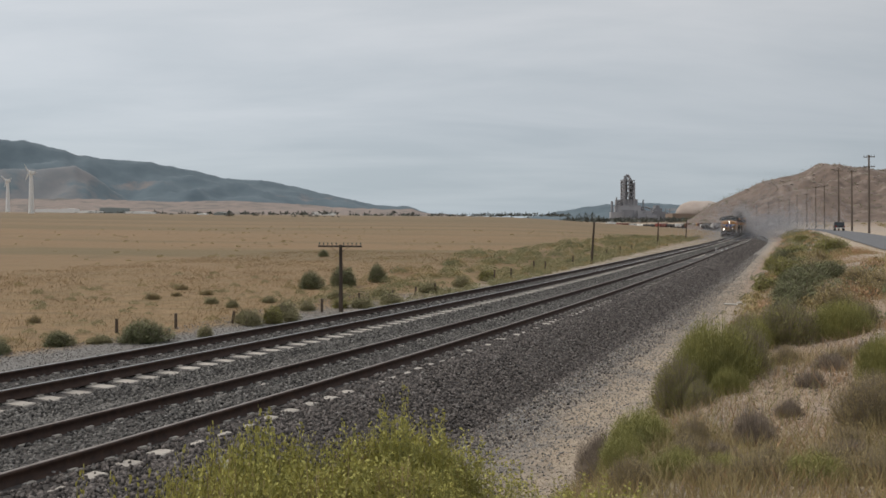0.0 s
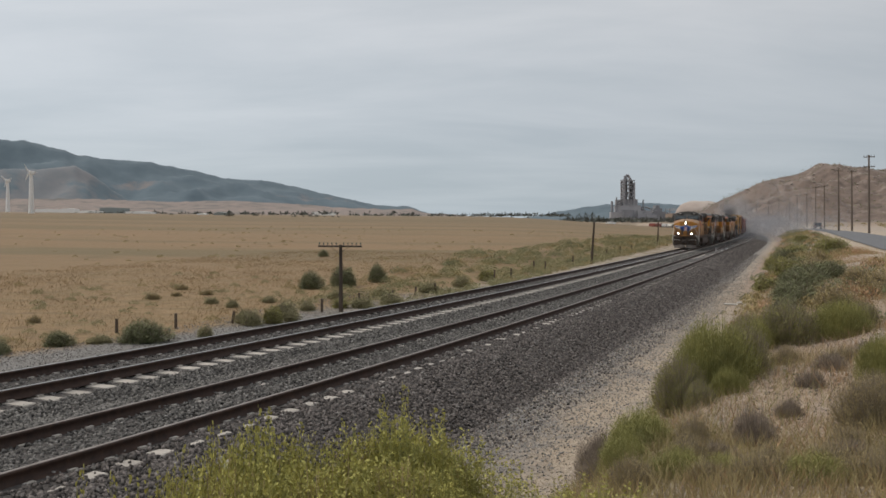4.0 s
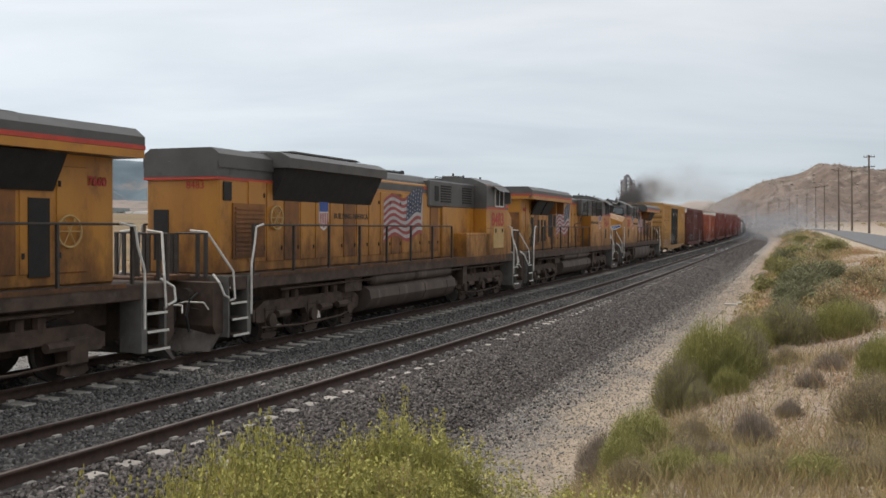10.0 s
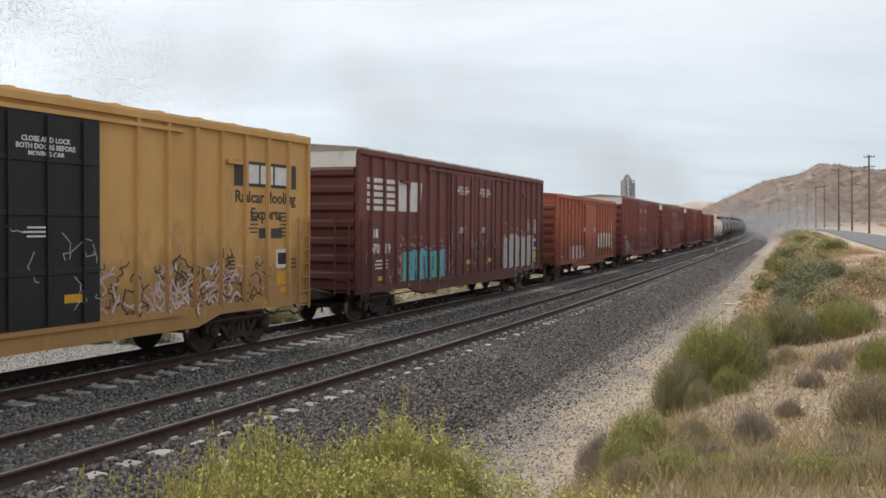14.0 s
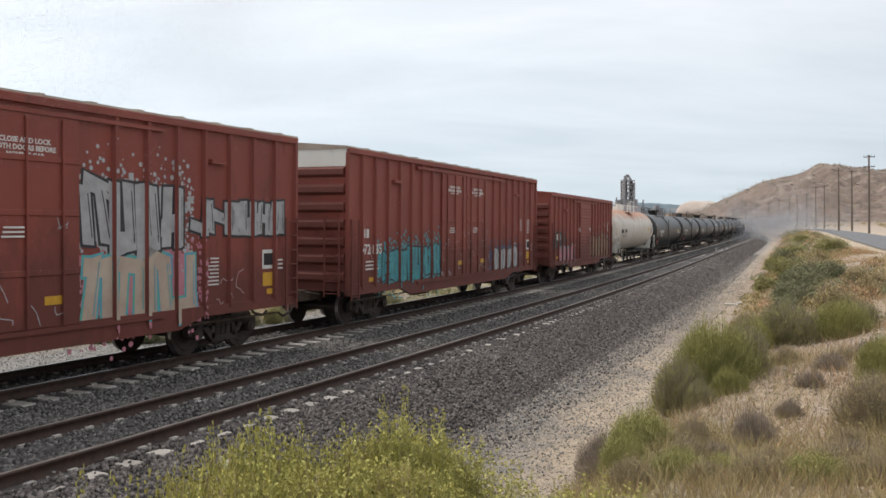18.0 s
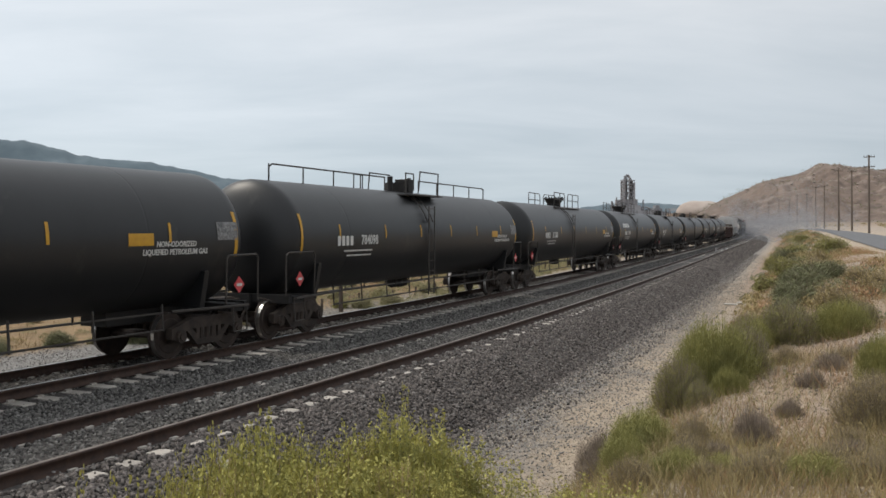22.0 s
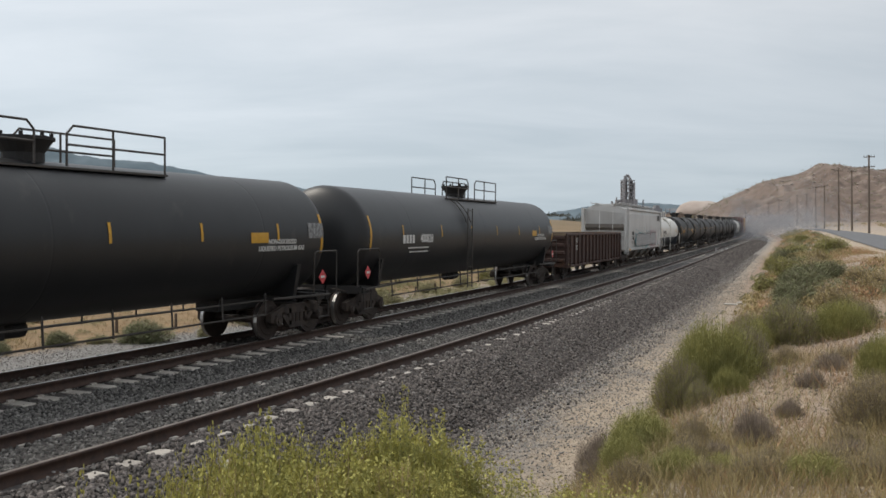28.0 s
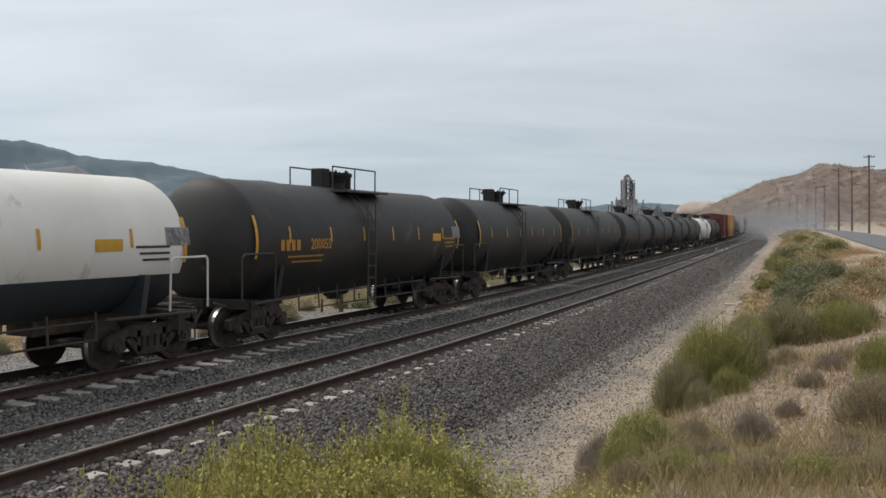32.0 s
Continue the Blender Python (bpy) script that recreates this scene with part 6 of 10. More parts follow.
    for end in (1, -1):
        for sgn in (1, -1):
            shared_part("ladder", lad, ob, (end * (b - 0.30), sgn * 1.56, 0.75))
            shared_part("end_ladder", lad, ob, (end * (b + 0.14), sgn * 1.10, 0.85), 90)
    bm = bm_new()
    tube(bm, (-b - 0.28, 0.7, 2.4), (-b - 0.34, 0.7, 2.4), 0.28, 14)
    box(bm, -b - 0.3, -b - 0.1, 0.55, 0.85, 1.6, 2.5)
    part("brake_wheel", bm, paint, ob)
    bm = bm_new()
    rail_bar(bm, [(-b + 0.5, 1.30, 0.70), (b - 0.5, 1.30, 0.70)], 0.02)
    tube(bm, (1.4, 0.5, 0.62), (2.3, 0.5, 0.62), 0.2, 10)
    rail_bar(bm, [(3.4, 1.45, 0.9), (3.4, 1.45, 0.55), (3.9, 1.45, 0.55), (3.9, 1.45, 0.9)], 0.015)
    part("brake_gear", bm, M_UNDER, ob)
    wm = M_LETTER if style == 1 else M_WHITE
    for sgn in (1, -1):
        if number:
            xn = 2.35 if style == 1 else 1.45
            mark(ob, sgn * (b - xn + 0.35), num_z + 0.44, marks or 2, 0.24, 1.452, wm, sgn)
            lettering(ob, number[:3] + " " + number[3:], sgn * (b - xn), num_z, 0.38, 1.453, wm, sgn, "car_number", 1.05, bold=0.006)
            bars(ob, sgn * (b - xn), num_z - 0.32, 0.9, 3, 1.452, wm, sgn, 0.04, 0.10, seed=int(c0))
            bars(ob, -sgn * (b - 0.75), 1.9, 0.5, 3, 1.452, wm, sgn, 0.04, 0.09, seed=int(c0) + 1)
        if detail and doors != "single":
            for k in (-1, 1):
                lettering(ob, "CLOSE AND LOCK\nBOTH DOORS BEFORE\nMOVING CAR", k * dw / 2, top - 0.85, 0.115, 1.518, M_WHITE, sgn, "door_notice", 1.0, bold=0.003)
        if detail:
            bm = bm_new()
            for xx in (b - 1.4, -b + 1.0):
                box(bm, xx - 0.3, xx + 0.1, *sorted((sgn * 1.45, sgn * 1.456)), 1.16, 1.28)
            part("reflector", bm, M_YSTRIP, ob)
            xe = -sgn * (b - 1.05)
            bm = bm_new()
            box(bm, xe - 0.22, xe + 0.22, *sorted((sgn * 1.45, sgn * 1.455)), 1.72, 2.14)
            pl = part("data_plate", bm, M_WHITE, ob)
            bm = bm_new()
            box(bm, xe - 0.17, xe + 0.17, *sorted((sgn * 1.454, sgn * 1.459)), 1.80, 2.06)
            part("data_print", bm, M_SOOT, pl)
            bm = bm_new()
            box(bm, xe - 0.20, xe + 0.20, *sorted((sgn * 1.45, sgn * 1.455)), 1.34, 1.64)
            part("yellow_plate", bm, M_YSTRIP, ob)
            bars(ob, -sgn * (b - 1.05), 2.95, 0.42, 7, 1.452, wm, sgn, 0.035, 0.085, seed=int(c0) + 7)
            bars(ob, -sgn * (b - 2.15), 2.95, 0.36, 6, 1.452, wm, sgn, 0.03, 0.085, seed=int(c0) + 8)
            bars(ob, -sgn * (b - 2.95), 2.0, 0.36, 8, 1.452, wm, sgn, 0.028, 0.075, seed=int(c0) + 9)
            for k in (-1, 1):
                bars(ob, k * dw * 0.5 + 0.3, 2.62, 0.5, 3, 1.54, M_WHITE, sgn, 0.03, 0.07, seed=int(c0) + 11)
                if doors != "single":
                    bm = bm_new()
                    box(bm, k * dw * 0.5 - 0.75, k * dw * 0.5 - 0.35, *sorted((sgn * 1.515, sgn * 1.521)), 1.38, 1.52)
                    part("door_reflector", bm, M_YSTRIP, ob)
            scribble(ob, -b + 0.6, b - 0.6, 1.05, 2.0, 1.452, M_GF, 26, int(c0) + 3, sgn, 0.014)
            if doors != "single":
                scribble(ob, -dw, dw, 1.2, 2.6, 1.517, M_GW, 24, int(c0) + 4, sgn, 0.016)
            for xx in (b - 2.75, -b + 3.05):
                bm = bm_new()
                box(bm, xx - 0.42, xx + 0.05, *sorted((sgn * 1.45, sgn * 1.56)), top - 0.80, top - 0.72)
                part("bracket", bm, paint, ob)
    truck(ob, b - 2.1, "freight")
    truck(ob, -b + 2.1, "freight")
    couplers(ob, half)
    return ob, PITCH * (c0 + c1) / 2, b - 2.1


def lathe_x(bm, ring, seg=40):
    """A body of revolution about the x axis from (x, r) pairs."""
    loops = []
    for x, r in ring:
        loops.append([bm.verts.new((x, r * math.cos(2 * math.pi * i / seg), r * math.sin(2 * math.pi * i / seg))) for i in range(seg)])
    for a, b in zip(loops, loops[1:]):
        for i in range(seg):
            bm.faces.new((a[i], a[(i + 1) % seg], b[(i + 1) % seg], b[i]))
    bm.faces.new(loops[0][::-1])
    bm.faces.new(loops[-1])


def tankcar(c0, c1, paint, r=1.46, zc=2.42, top="platform", number=None, marks=4, ink=None, label="", strips=True, low=None, placard=True, inset=0.70, detail=True, rail_paint=None, logo=None, shift=0.0):
    ob = thing("tank_car", label, "tank car", "tank cars of the train")
    half = PITCH * (c1 - c0) / 2
    t = half - inset
    ink = ink or M_WHITE
    gear = rail_paint or M_STEELPOST
    bm = bm_new()
    head = [(1.0 - math.cos(a), math.sin(a)) for a in np.linspace(0.10, math.pi / 2, 12)]
    ring = [(-t + 0.62 * dx, r * rr) for dx, rr in head] + [(-t + 0.74, r)]
    for q in (-0.33, 0.0, 0.33):
        x = q * 2 * t
        ring += [(x - 0.12, r), (x - 0.04, r), (x - 0.02, r), (x, r - 0.006), (x + 0.02, r), (x + 0.04, r), (x + 0.12, r)]
    ring += [(t - 0.74, r)] + [(t - 0.62 * dx, r * rr) for dx, rr in head[::-1]]
    lathe_x(bm, ring, 44)
    shell = part("tank", bm, paint, ob, smooth=True)
    shell.location = (0, 0, zc)
    if low:
        bm = bm_new()
        k = 18
        for x0, x1, rr in ((-t + 0.45, t - 0.45, r + 0.006),):
            a = [bm.verts.new((x0, rr * math.cos(q), zc + rr * math.sin(q))) for q in np.linspace(-math.pi + 0.42, -0.42, k)]
            c = [bm.verts.new((x1, rr * math.cos(q), zc + rr * math.sin(q))) for q in np.linspace(-math.pi + 0.42, -0.42, k)]
            for i in range(k - 1):
                bm.faces.new((a[i], a[i + 1], c[i + 1], c[i]))
        part("lower_band", bm, low, ob, "dark painted lower half", smooth=True)
    # stub sills, bolsters, saddles
    for e in (1, -1):
        bm = bm_new()
        box(bm, *sorted((e * (half - 0.75), e * (t - 3.2))), -0.32, 0.32, 0.72, 1.06)
        box(bm, *sorted((e * (t - 0.35), e * (t - 0.75))), -1.35, 1.35, 0.86, 1.02)
        box(bm, *sorted((e * (half - 0.85), e * (half - 1.0))), -1.35, 1.35, 0.86, 1.06)
        box(bm, *sorted((e * (half - 0.9), e * (t - 0.2))), -1.38, 1.38, 1.02, 1.06)
        part("stub_sill", bm, M_UNDER if low else M_SOOT, ob)
    for e in (1, -1):
        bm = bm_new()
        x = e * (t - 1.55)
        prism_x(bm, [(-1.25, 1.0), (-1.38, 1.75), (-1.2, 1.75), (-0.9, 1.25), (0.9, 1.25), (1.2, 1.75), (1.38, 1.75), (1.25, 1.0)], x - 0.07, x + 0.07)
        part("saddle", bm, low or (M_RAILW if paint is M_TANKR else paint), ob)
    # side pipe rails under the tank
    for sgn in (1, -1):
        bm = bm_new()
        x0, x1 = -t + 2.6, t - 2.6
        rail_bar(bm, [(x0, sgn * 1.15, 0.98), (x1, sgn * 1.15, 0.98)], 0.02)
        rail_bar(bm, [(x0, sgn * 1.2, 0.66), (x1, sgn * 1.2, 0.66)], 0.02)
        part("side_pipe_rail", bm, M_STEELPOST, ob)
        if detail or sgn > 0:
            for q in np.linspace(x0, x1, 9):
                bm = bm_new()
                rail_bar(bm, [(q, sgn * 1.15, 1.15), (q, sgn * 1.18, 0.62)], 0.022)
                part("hanger", bm, M_STEELPOST, ob)
    for sgn in (1, -1):
        for e in (1, -1):
            bm = bm_new()
            rail_bar(bm, [(e * (half - 0.62), sgn * 1.42, 1.05), (e * (half - 0.62), sgn * 1.42, 1.98), (e * (half - 0.70), sgn * 1.44, 2.05), (e * (t - 1.0), sgn * 1.5, 2.05), (e * (t - 1.08), sgn * 1.5, 1.98), (e * (t - 1.08), sgn * 1.48, 1.05)], 0.022)
            part("end_handrail", bm, M_RAILW if (low or paint is M_TANKR) else M_STEELPOST, ob)
    bm = bm_new()
    for sgn in (1, -1):
        rail_bar(bm, [(-half + 1.0, sgn * 1.46, 0.98), (-t + 2.5, sgn * 1.30, 1.0)], 0.03)
        rail_bar(bm, [(half - 1.0, sgn * 1.46, 0.98), (t - 2.5, sgn * 1.30, 1.0)], 0.03)
        for e in (1, -1):
            rail_bar(bm, [(e * (half - 1.0), sgn * 1.40, 1.0), (e * (half - 1.0), sgn * 1.42, 0.45), (e * (half - 1.45), sgn * 1.42, 0.45), (e * (half - 1.45), sgn * 1.40, 1.0)], 0.018)
    part("running_bars", bm, M_STEELPOST, ob)
    # top fittings
    zt = zc + r
    bm = bm_new()
    if top in ("platform", "dome"):
        tube(bm, (0.15 + shift, 0, zt - 0.1), (0.15 + shift, 0, zt + 0.12), 0.36, 18)
        tube(bm, (0.15 + shift, 0, zt + 0.10), (0.15 + shift, 0, zt + 0.34), 0.34, 20, 0.50)
        tube(bm, (0.15 + shift, 0, zt + 0.34), (0.15 + shift, 0, zt + 0.40), 0.53, 20)
        for q in range(8):
            tube(bm, (0.15 + shift + 0.46 * math.cos(q * 0.785), 0.46 * math.sin(q * 0.785), zt + 0.38), (0.15 + shift + 0.46 * math.cos(q * 0.785), 0.46 * math.sin(q * 0.785), zt + 0.47), 0.035, 6)
        if top == "dome":
            box(bm, 0.55 + shift, 0.95 + shift, -0.2, 0.2, zt - 0.1, zt + 0.5, 0.03)
            tube(bm, (-0.6 + shift, 0.1, zt - 0.1), (-0.6 + shift, 0.1, zt + 0.42), 0.10, 10)
            tube(bm, (-0.75 + shift, 0.1, zt + 0.38), (-0.35 + shift, 0.1, zt + 0.38), 0.08, 8)
    else:
        tube(bm, (0.1, 0, zt - 0.1), (0.1, 0, zt + 0.28), 0.36, 16)
        box(bm, -0.75, -0.35, -0.25, 0.25, zt - 0.05, zt + 0.42, 0.02)
        tube(bm, (0.85, 0.15, zt), (0.85, 0.15, zt + 0.45), 0.09, 10)
        tube(bm, (-1.15, -0.1, zt), (-1.15, -0.1, zt + 0.5), 0.07, 10)
    part("valve_housing", bm, rail_paint if rail_paint else M_SOOT, ob)
    bm = bm_new()
    plat = 2.7 if top == "platform" else 1.25
    for sgn in (1, -1):
        box(bm, -plat + shift, plat + shift, *sorted((sgn * 0.42, sgn * (0.74 if top == "platform" else 1.10))), zt - 0.16, zt - 0.12)
    part("top_platform", bm, gear, ob)
    zr = zt + 0.62
    for sgn in (1, -1):
        runs = []
        if top == "platform":
            y = sgn * 0.66
            runs.append([[(-plat, y, zt - 0.14), (-plat, y, zr), (-0.35, y, zr), (-0.2, y, zr - 0.15), (-0.2, y, zt - 0.1)], [(-1.3, y, zt - 0.14), (-1.3, y, zr)], [(-plat, y, zt + 0.28), (-0.2, y, zt + 0.28)]])
            runs.append([[(0.5, y, zt - 0.1), (0.5, y, zr - 0.15), (0.65, y, zr), (plat, y, zr), (plat, y, zt - 0.14)], [(1.5, y, zt - 0.14), (1.5, y, zr)], [(0.5, y, zt + 0.28), (plat, y, zt + 0.28)]])
        elif top == "long":
            le, y, y2 = t - 1.1, 0.18, sgn * 0.9
            for e in ((-1, 1) if sgn > 0 else ()):
                run = [[(e * le, y, zt - 0.25), (e * le, y, zt + 0.32), (e * (le - 0.15), y, zt + 0.40), (e * 1.3, y, zt + 0.40)]]
                run += [[(e * q, y, zt - 0.2), (e * q, y, zt + 0.4)] for q in np.linspace(1.3, le, 5)]
                runs.append(run)
            runs.append([[(-1.3, y2, zt - 0.1), (-1.3, y2, zr), (0.2, y2, zr), (0.3, y2, zt)]])
            runs.append([[(0.7, y2, zt), (0.7, y2, zr - 0.1), (1.3, y2, zr - 0.1), (1.3, y2, zt - 0.1)]])
        else:
            y = sgn * 0.66
            runs.append([[(-plat, y, zt - 0.14), (-plat, y, zr - 0.1), (plat, y, zr - 0.1), (plat, y, zt - 0.14)], [(0, y, zt - 0.14), (0, y, zr - 0.1)]])
        for run in runs:
            bm = bm_new()
            for pts in run:
                rail_bar(bm, [(q[0] + shift, q[1], q[2]) for q in pts], 0.022)
            part("top_railing", bm, gear, ob)
    lm = ladder_mesh(2.75, 0.45, 9, gear)
    for sgn in ((1, -1) if paint is not M_TANKR else ()):
        o = shared_part("ladder", lm, ob, (1.75 if top == "platform" else 0.55, sgn * (r + 0.05), 0.55))
        bm = bm_new()
        pts = [(1.75 if top == "platform" else 0.55, sgn * (r + 0.06) * math.cos(a), zc + (r + 0.06) * math.sin(a)) for a in np.linspace(0.3, 1.0, 6)]
        for dx in (-0.22, 0.22):
            rail_bar(bm, [(p[0] + dx, p[1], p[2]) for p in pts], 0.02)
        part("ladder_top", bm, gear, ob)
    bm = bm_new()
    tube(bm, (half - 1.05, 0.55, 1.6), (half - 1.11, 0.55, 1.6), 0.25, 12)
    part("brake_wheel", bm, M_SOOT, ob)
    bm = bm_new()
    tube(bm, (-0.6, 0, 0.85), (0.4, 0, 0.85), 0.16, 10)
    part("brake_cylinder", bm, M_SOOT, ob)
    bm = bm_new()
    tube(bm, (0, 0, zc - r - 0.25), (0, 0, zc - r + 0.1), 0.2, 10)
    part("bottom_outlet", bm, M_SOOT, ob)

    def patch(name, x0, x1, a0, a1, material, sgn, lift=0.008, k=6):
        """A patch of paint on the shell between two angles above the horizontal."""
        b2 = bm_new()
        n = 4
        grid = [[b2.verts.new((x0 + (x1 - x0) * i / n, sgn * (r + lift) * math.cos(a), zc + (r + lift) * math.sin(a))) for i in range(n + 1)] for a in np.linspace(a0, a1, k)]
        for g0, g1 in zip(grid, grid[1:]):
            for i in range(n):
                b2.faces.new((g0[i], g0[i + 1], g1[i + 1], g1[i]))
        return part(name, b2, material, ob)

    for sgn in (1, -1):
        if strips:
            for q in (-0.72, -0.42, -0.14, 0.14, 0.42, 0.72):
                patch("reflector", q * t - 0.035, q * t + 0.035, -0.02, 0.24, M_YSTRIP, sgn)
            for q in (-0.93, 0.93):
                patch("end_reflector", q * t - 0.05, q * t + 0.05, -0.25, 0.42, M_YSTRIP, sgn)
        if number:
            tilt = Matrix.Translation((sgn * t * 0.62, sgn * (r + 0.012), zc - 0.08)) @ side_frame(sgn)
            lettering(ob, number, 0, 0, 0.36, 0, ink, sgn, "car_number", 0.92, basis=tilt @ Matrix.Translation((0.78, 0, -0.012)), bold=0.006)
            mark(ob, sgn * (t * 0.62) + sgn * 0.62, zc - 0.08, marks, 0.25, r + 0.006, ink, sgn)
            for i in range(2):
                patch("small_print", sgn * (t * 0.60) - 0.8, sgn * (t * 0.60) + (0.6 if i else 0.8), -0.26 - 0.09 * i, -0.23 - 0.09 * i, ink, sgn, k=2)
            if ink is M_WHITE and paint is M_TANKK:
                tilt2 = Matrix.Translation((-sgn * t * 0.74, sgn * (r + 0.004) * math.cos(0.10), zc - (r + 0.004) * math.sin(0.10))) @ side_frame(sgn) @ pose(0, 0, 0, 5.5, 0, 0)
                lettering(ob, "LIQUEFIED\nPETROLEUM GAS" if logo else "NON-ODORIZED\nLIQUEFIED PETROLEUM GAS", 0, 0, 0.15, 0, ink, sgn, "cargo_notice", 0.95, basis=tilt2, bold=0.003)
            for i in range(3 if paint is not M_TANKK else 0):
                patch("small_print", -sgn * (t * 0.80) - 0.45, -sgn * (t * 0.80) + 0.45 - 0.1 * i, -0.03 - 0.09 * i, 0.005 - 0.09 * i, ink, sgn, k=2)
            patch("data_panel", -sgn * (t * 0.90) - 0.33, -sgn * (t * 0.90) + 0.33, 0.0, 0.26, M_PANEL, sgn)
            patch("yellow_panel", -sgn * (t * 0.64) - 0.32, -sgn * (t * 0.64) + 0.32, -0.06, 0.10, M_YSTRIP, sgn)
        if logo:
            for i in range(6):
                cx = sgn * (t * 0.66) + sgn * (1.0 - 0.4 * i)
                patch("logo_block", cx - 0.17, cx + 0.17, 0.20, 0.40, ink, sgn)
        if placard and detail:
            for e in (1, -1):
                bm = bm_new()
                x, z = e * (t - 0.55), 1.42
                prism(bm, [(x - 0.18, z), (x, z + 0.18), (x + 0.18, z), (x, z - 0.18)], *sorted((sgn * 1.40, sgn * 1.41)))
                part("placard", bm, M_PLACARD, ob)
                bm = bm_new()
                box(bm, x - 0.09, x + 0.09, *sorted((sgn * 1.405, sgn * 1.416)), z - 0.03, z + 0.03)
                part("placard_bar", bm, M_WHITE, ob)
    truck(ob, t - 1.1, "freight")
    truck(ob, -t + 1.1, "freight")
    couplers(ob, half)
    return ob, PITCH * (c0 + c1) / 2, t - 1.1


M_PANEL = mat("stencilled data panel", (0.30, 0.30, 0.30), (0.06, 0.06, 0.06), 0.5, scale=14)


def gondola(c0, c1):
    ob = thing("gondola_car", "empty rusty brown gondola car with upright side posts", "gondola")
    half = PITCH * (c1 - c0) / 2
    b = half - 1.15
    top = 2.34
    bm = bm_new()
    box(bm, -b, b, -1.42, 1.42, 0.92, 1.04)
    part("floor", bm, M_GOND, ob)
    for sgn in (1, -1):
        bm = bm_new()
        box(bm, -b, b, *sorted((sgn * 1.38, sgn * 1.43)), 0.62, top)
        for v in bm.verts:
            if v.co.z < 0.7 and abs(v.co.x) > b - 0.1:
                v.co.z = 0.85
        part("side", bm, M_GOND, ob)
        bm = bm_new()
        box(bm, -b, b, *sorted((sgn * 1.36, sgn * 1.53)), top - 0.10, top + 0.02, 0.02)
        part("top_chord", bm, M_GOND, ob)
        bm = bm_new()
        box(bm, -b, b, *sorted((sgn * 1.36, sgn * 1.50)), 0.66, 0.78, 0.02)
        part("bottom_chord", bm, M_GOND, ob)
    bm = bm_new()
    prism(bm, [(-0.09, 0.7), (0.09, 0.7), (0.09, top - 0.1), (-0.09, top - 0.1)], 0, 0.10)
    post = mesh_of("side_post", bm, M_GOND)
    for sgn in (1, -1):
        for q in np.linspace(-b + 0.1, b - 0.1, 17):
            shared_part("side_post", post, ob, (q, sgn * 1.42, 0), 0 if sgn > 0 else 180)
        mark(ob, sgn * (b - 2.6), 1.98, 3, 0.26, 1.434, M_WHITE, sgn)
        lettering(ob, "19033", sgn * (b - 2.6), 1.62, 0.36, 1.436, M_WHITE, sgn, "car_number")
    for e in (1, -1):
        bm = bm_new()
        box(bm, *sorted((e * b, e * (b - 0.08))), -1.4, 1.4, 0.7, top)
        part("end_wall", bm, M_GOND, ob)
        for i in range(4):
            bm = bm_new()
            box(bm, *sorted((e * b, e * (b + 0.12))), -1.42, 1.42, 0.95 + i * 0.37, 1.13 + i * 0.37, 0.03)
            part("end_rib", bm, M_GOND, ob)
        bm = bm_new()
        box(bm, *sorted((e * (b - 0.02), e * (b + 0.10))), -1.45, 1.45, top - 0.08, top + 0.04)
        part("end_cap", bm, mat("tan dusty top", (0.25, 0.19, 0.13), None, 0.9), ob)
    lad = ladder_mesh(1.5, 0.42, 5, M_GOND)
    for e in (1, -1):
        for sgn in (1, -1):
            shared_part("ladder", lad, ob, (e * (b - 0.3), sgn * 1.56, 0.7))
    bm = bm_new()
    box(bm, -half + 0.9, half - 0.9, -0.33, 0.33, 0.70, 0.93)
    part("centre_sill", bm, M_UNDER, ob)
    truck(ob, b - 1.7, "freight")
    truck(ob, -b + 1.7, "freight")
    couplers(ob, half)
    return ob, PITCH * (c0 + c1) / 2, b - 1.7


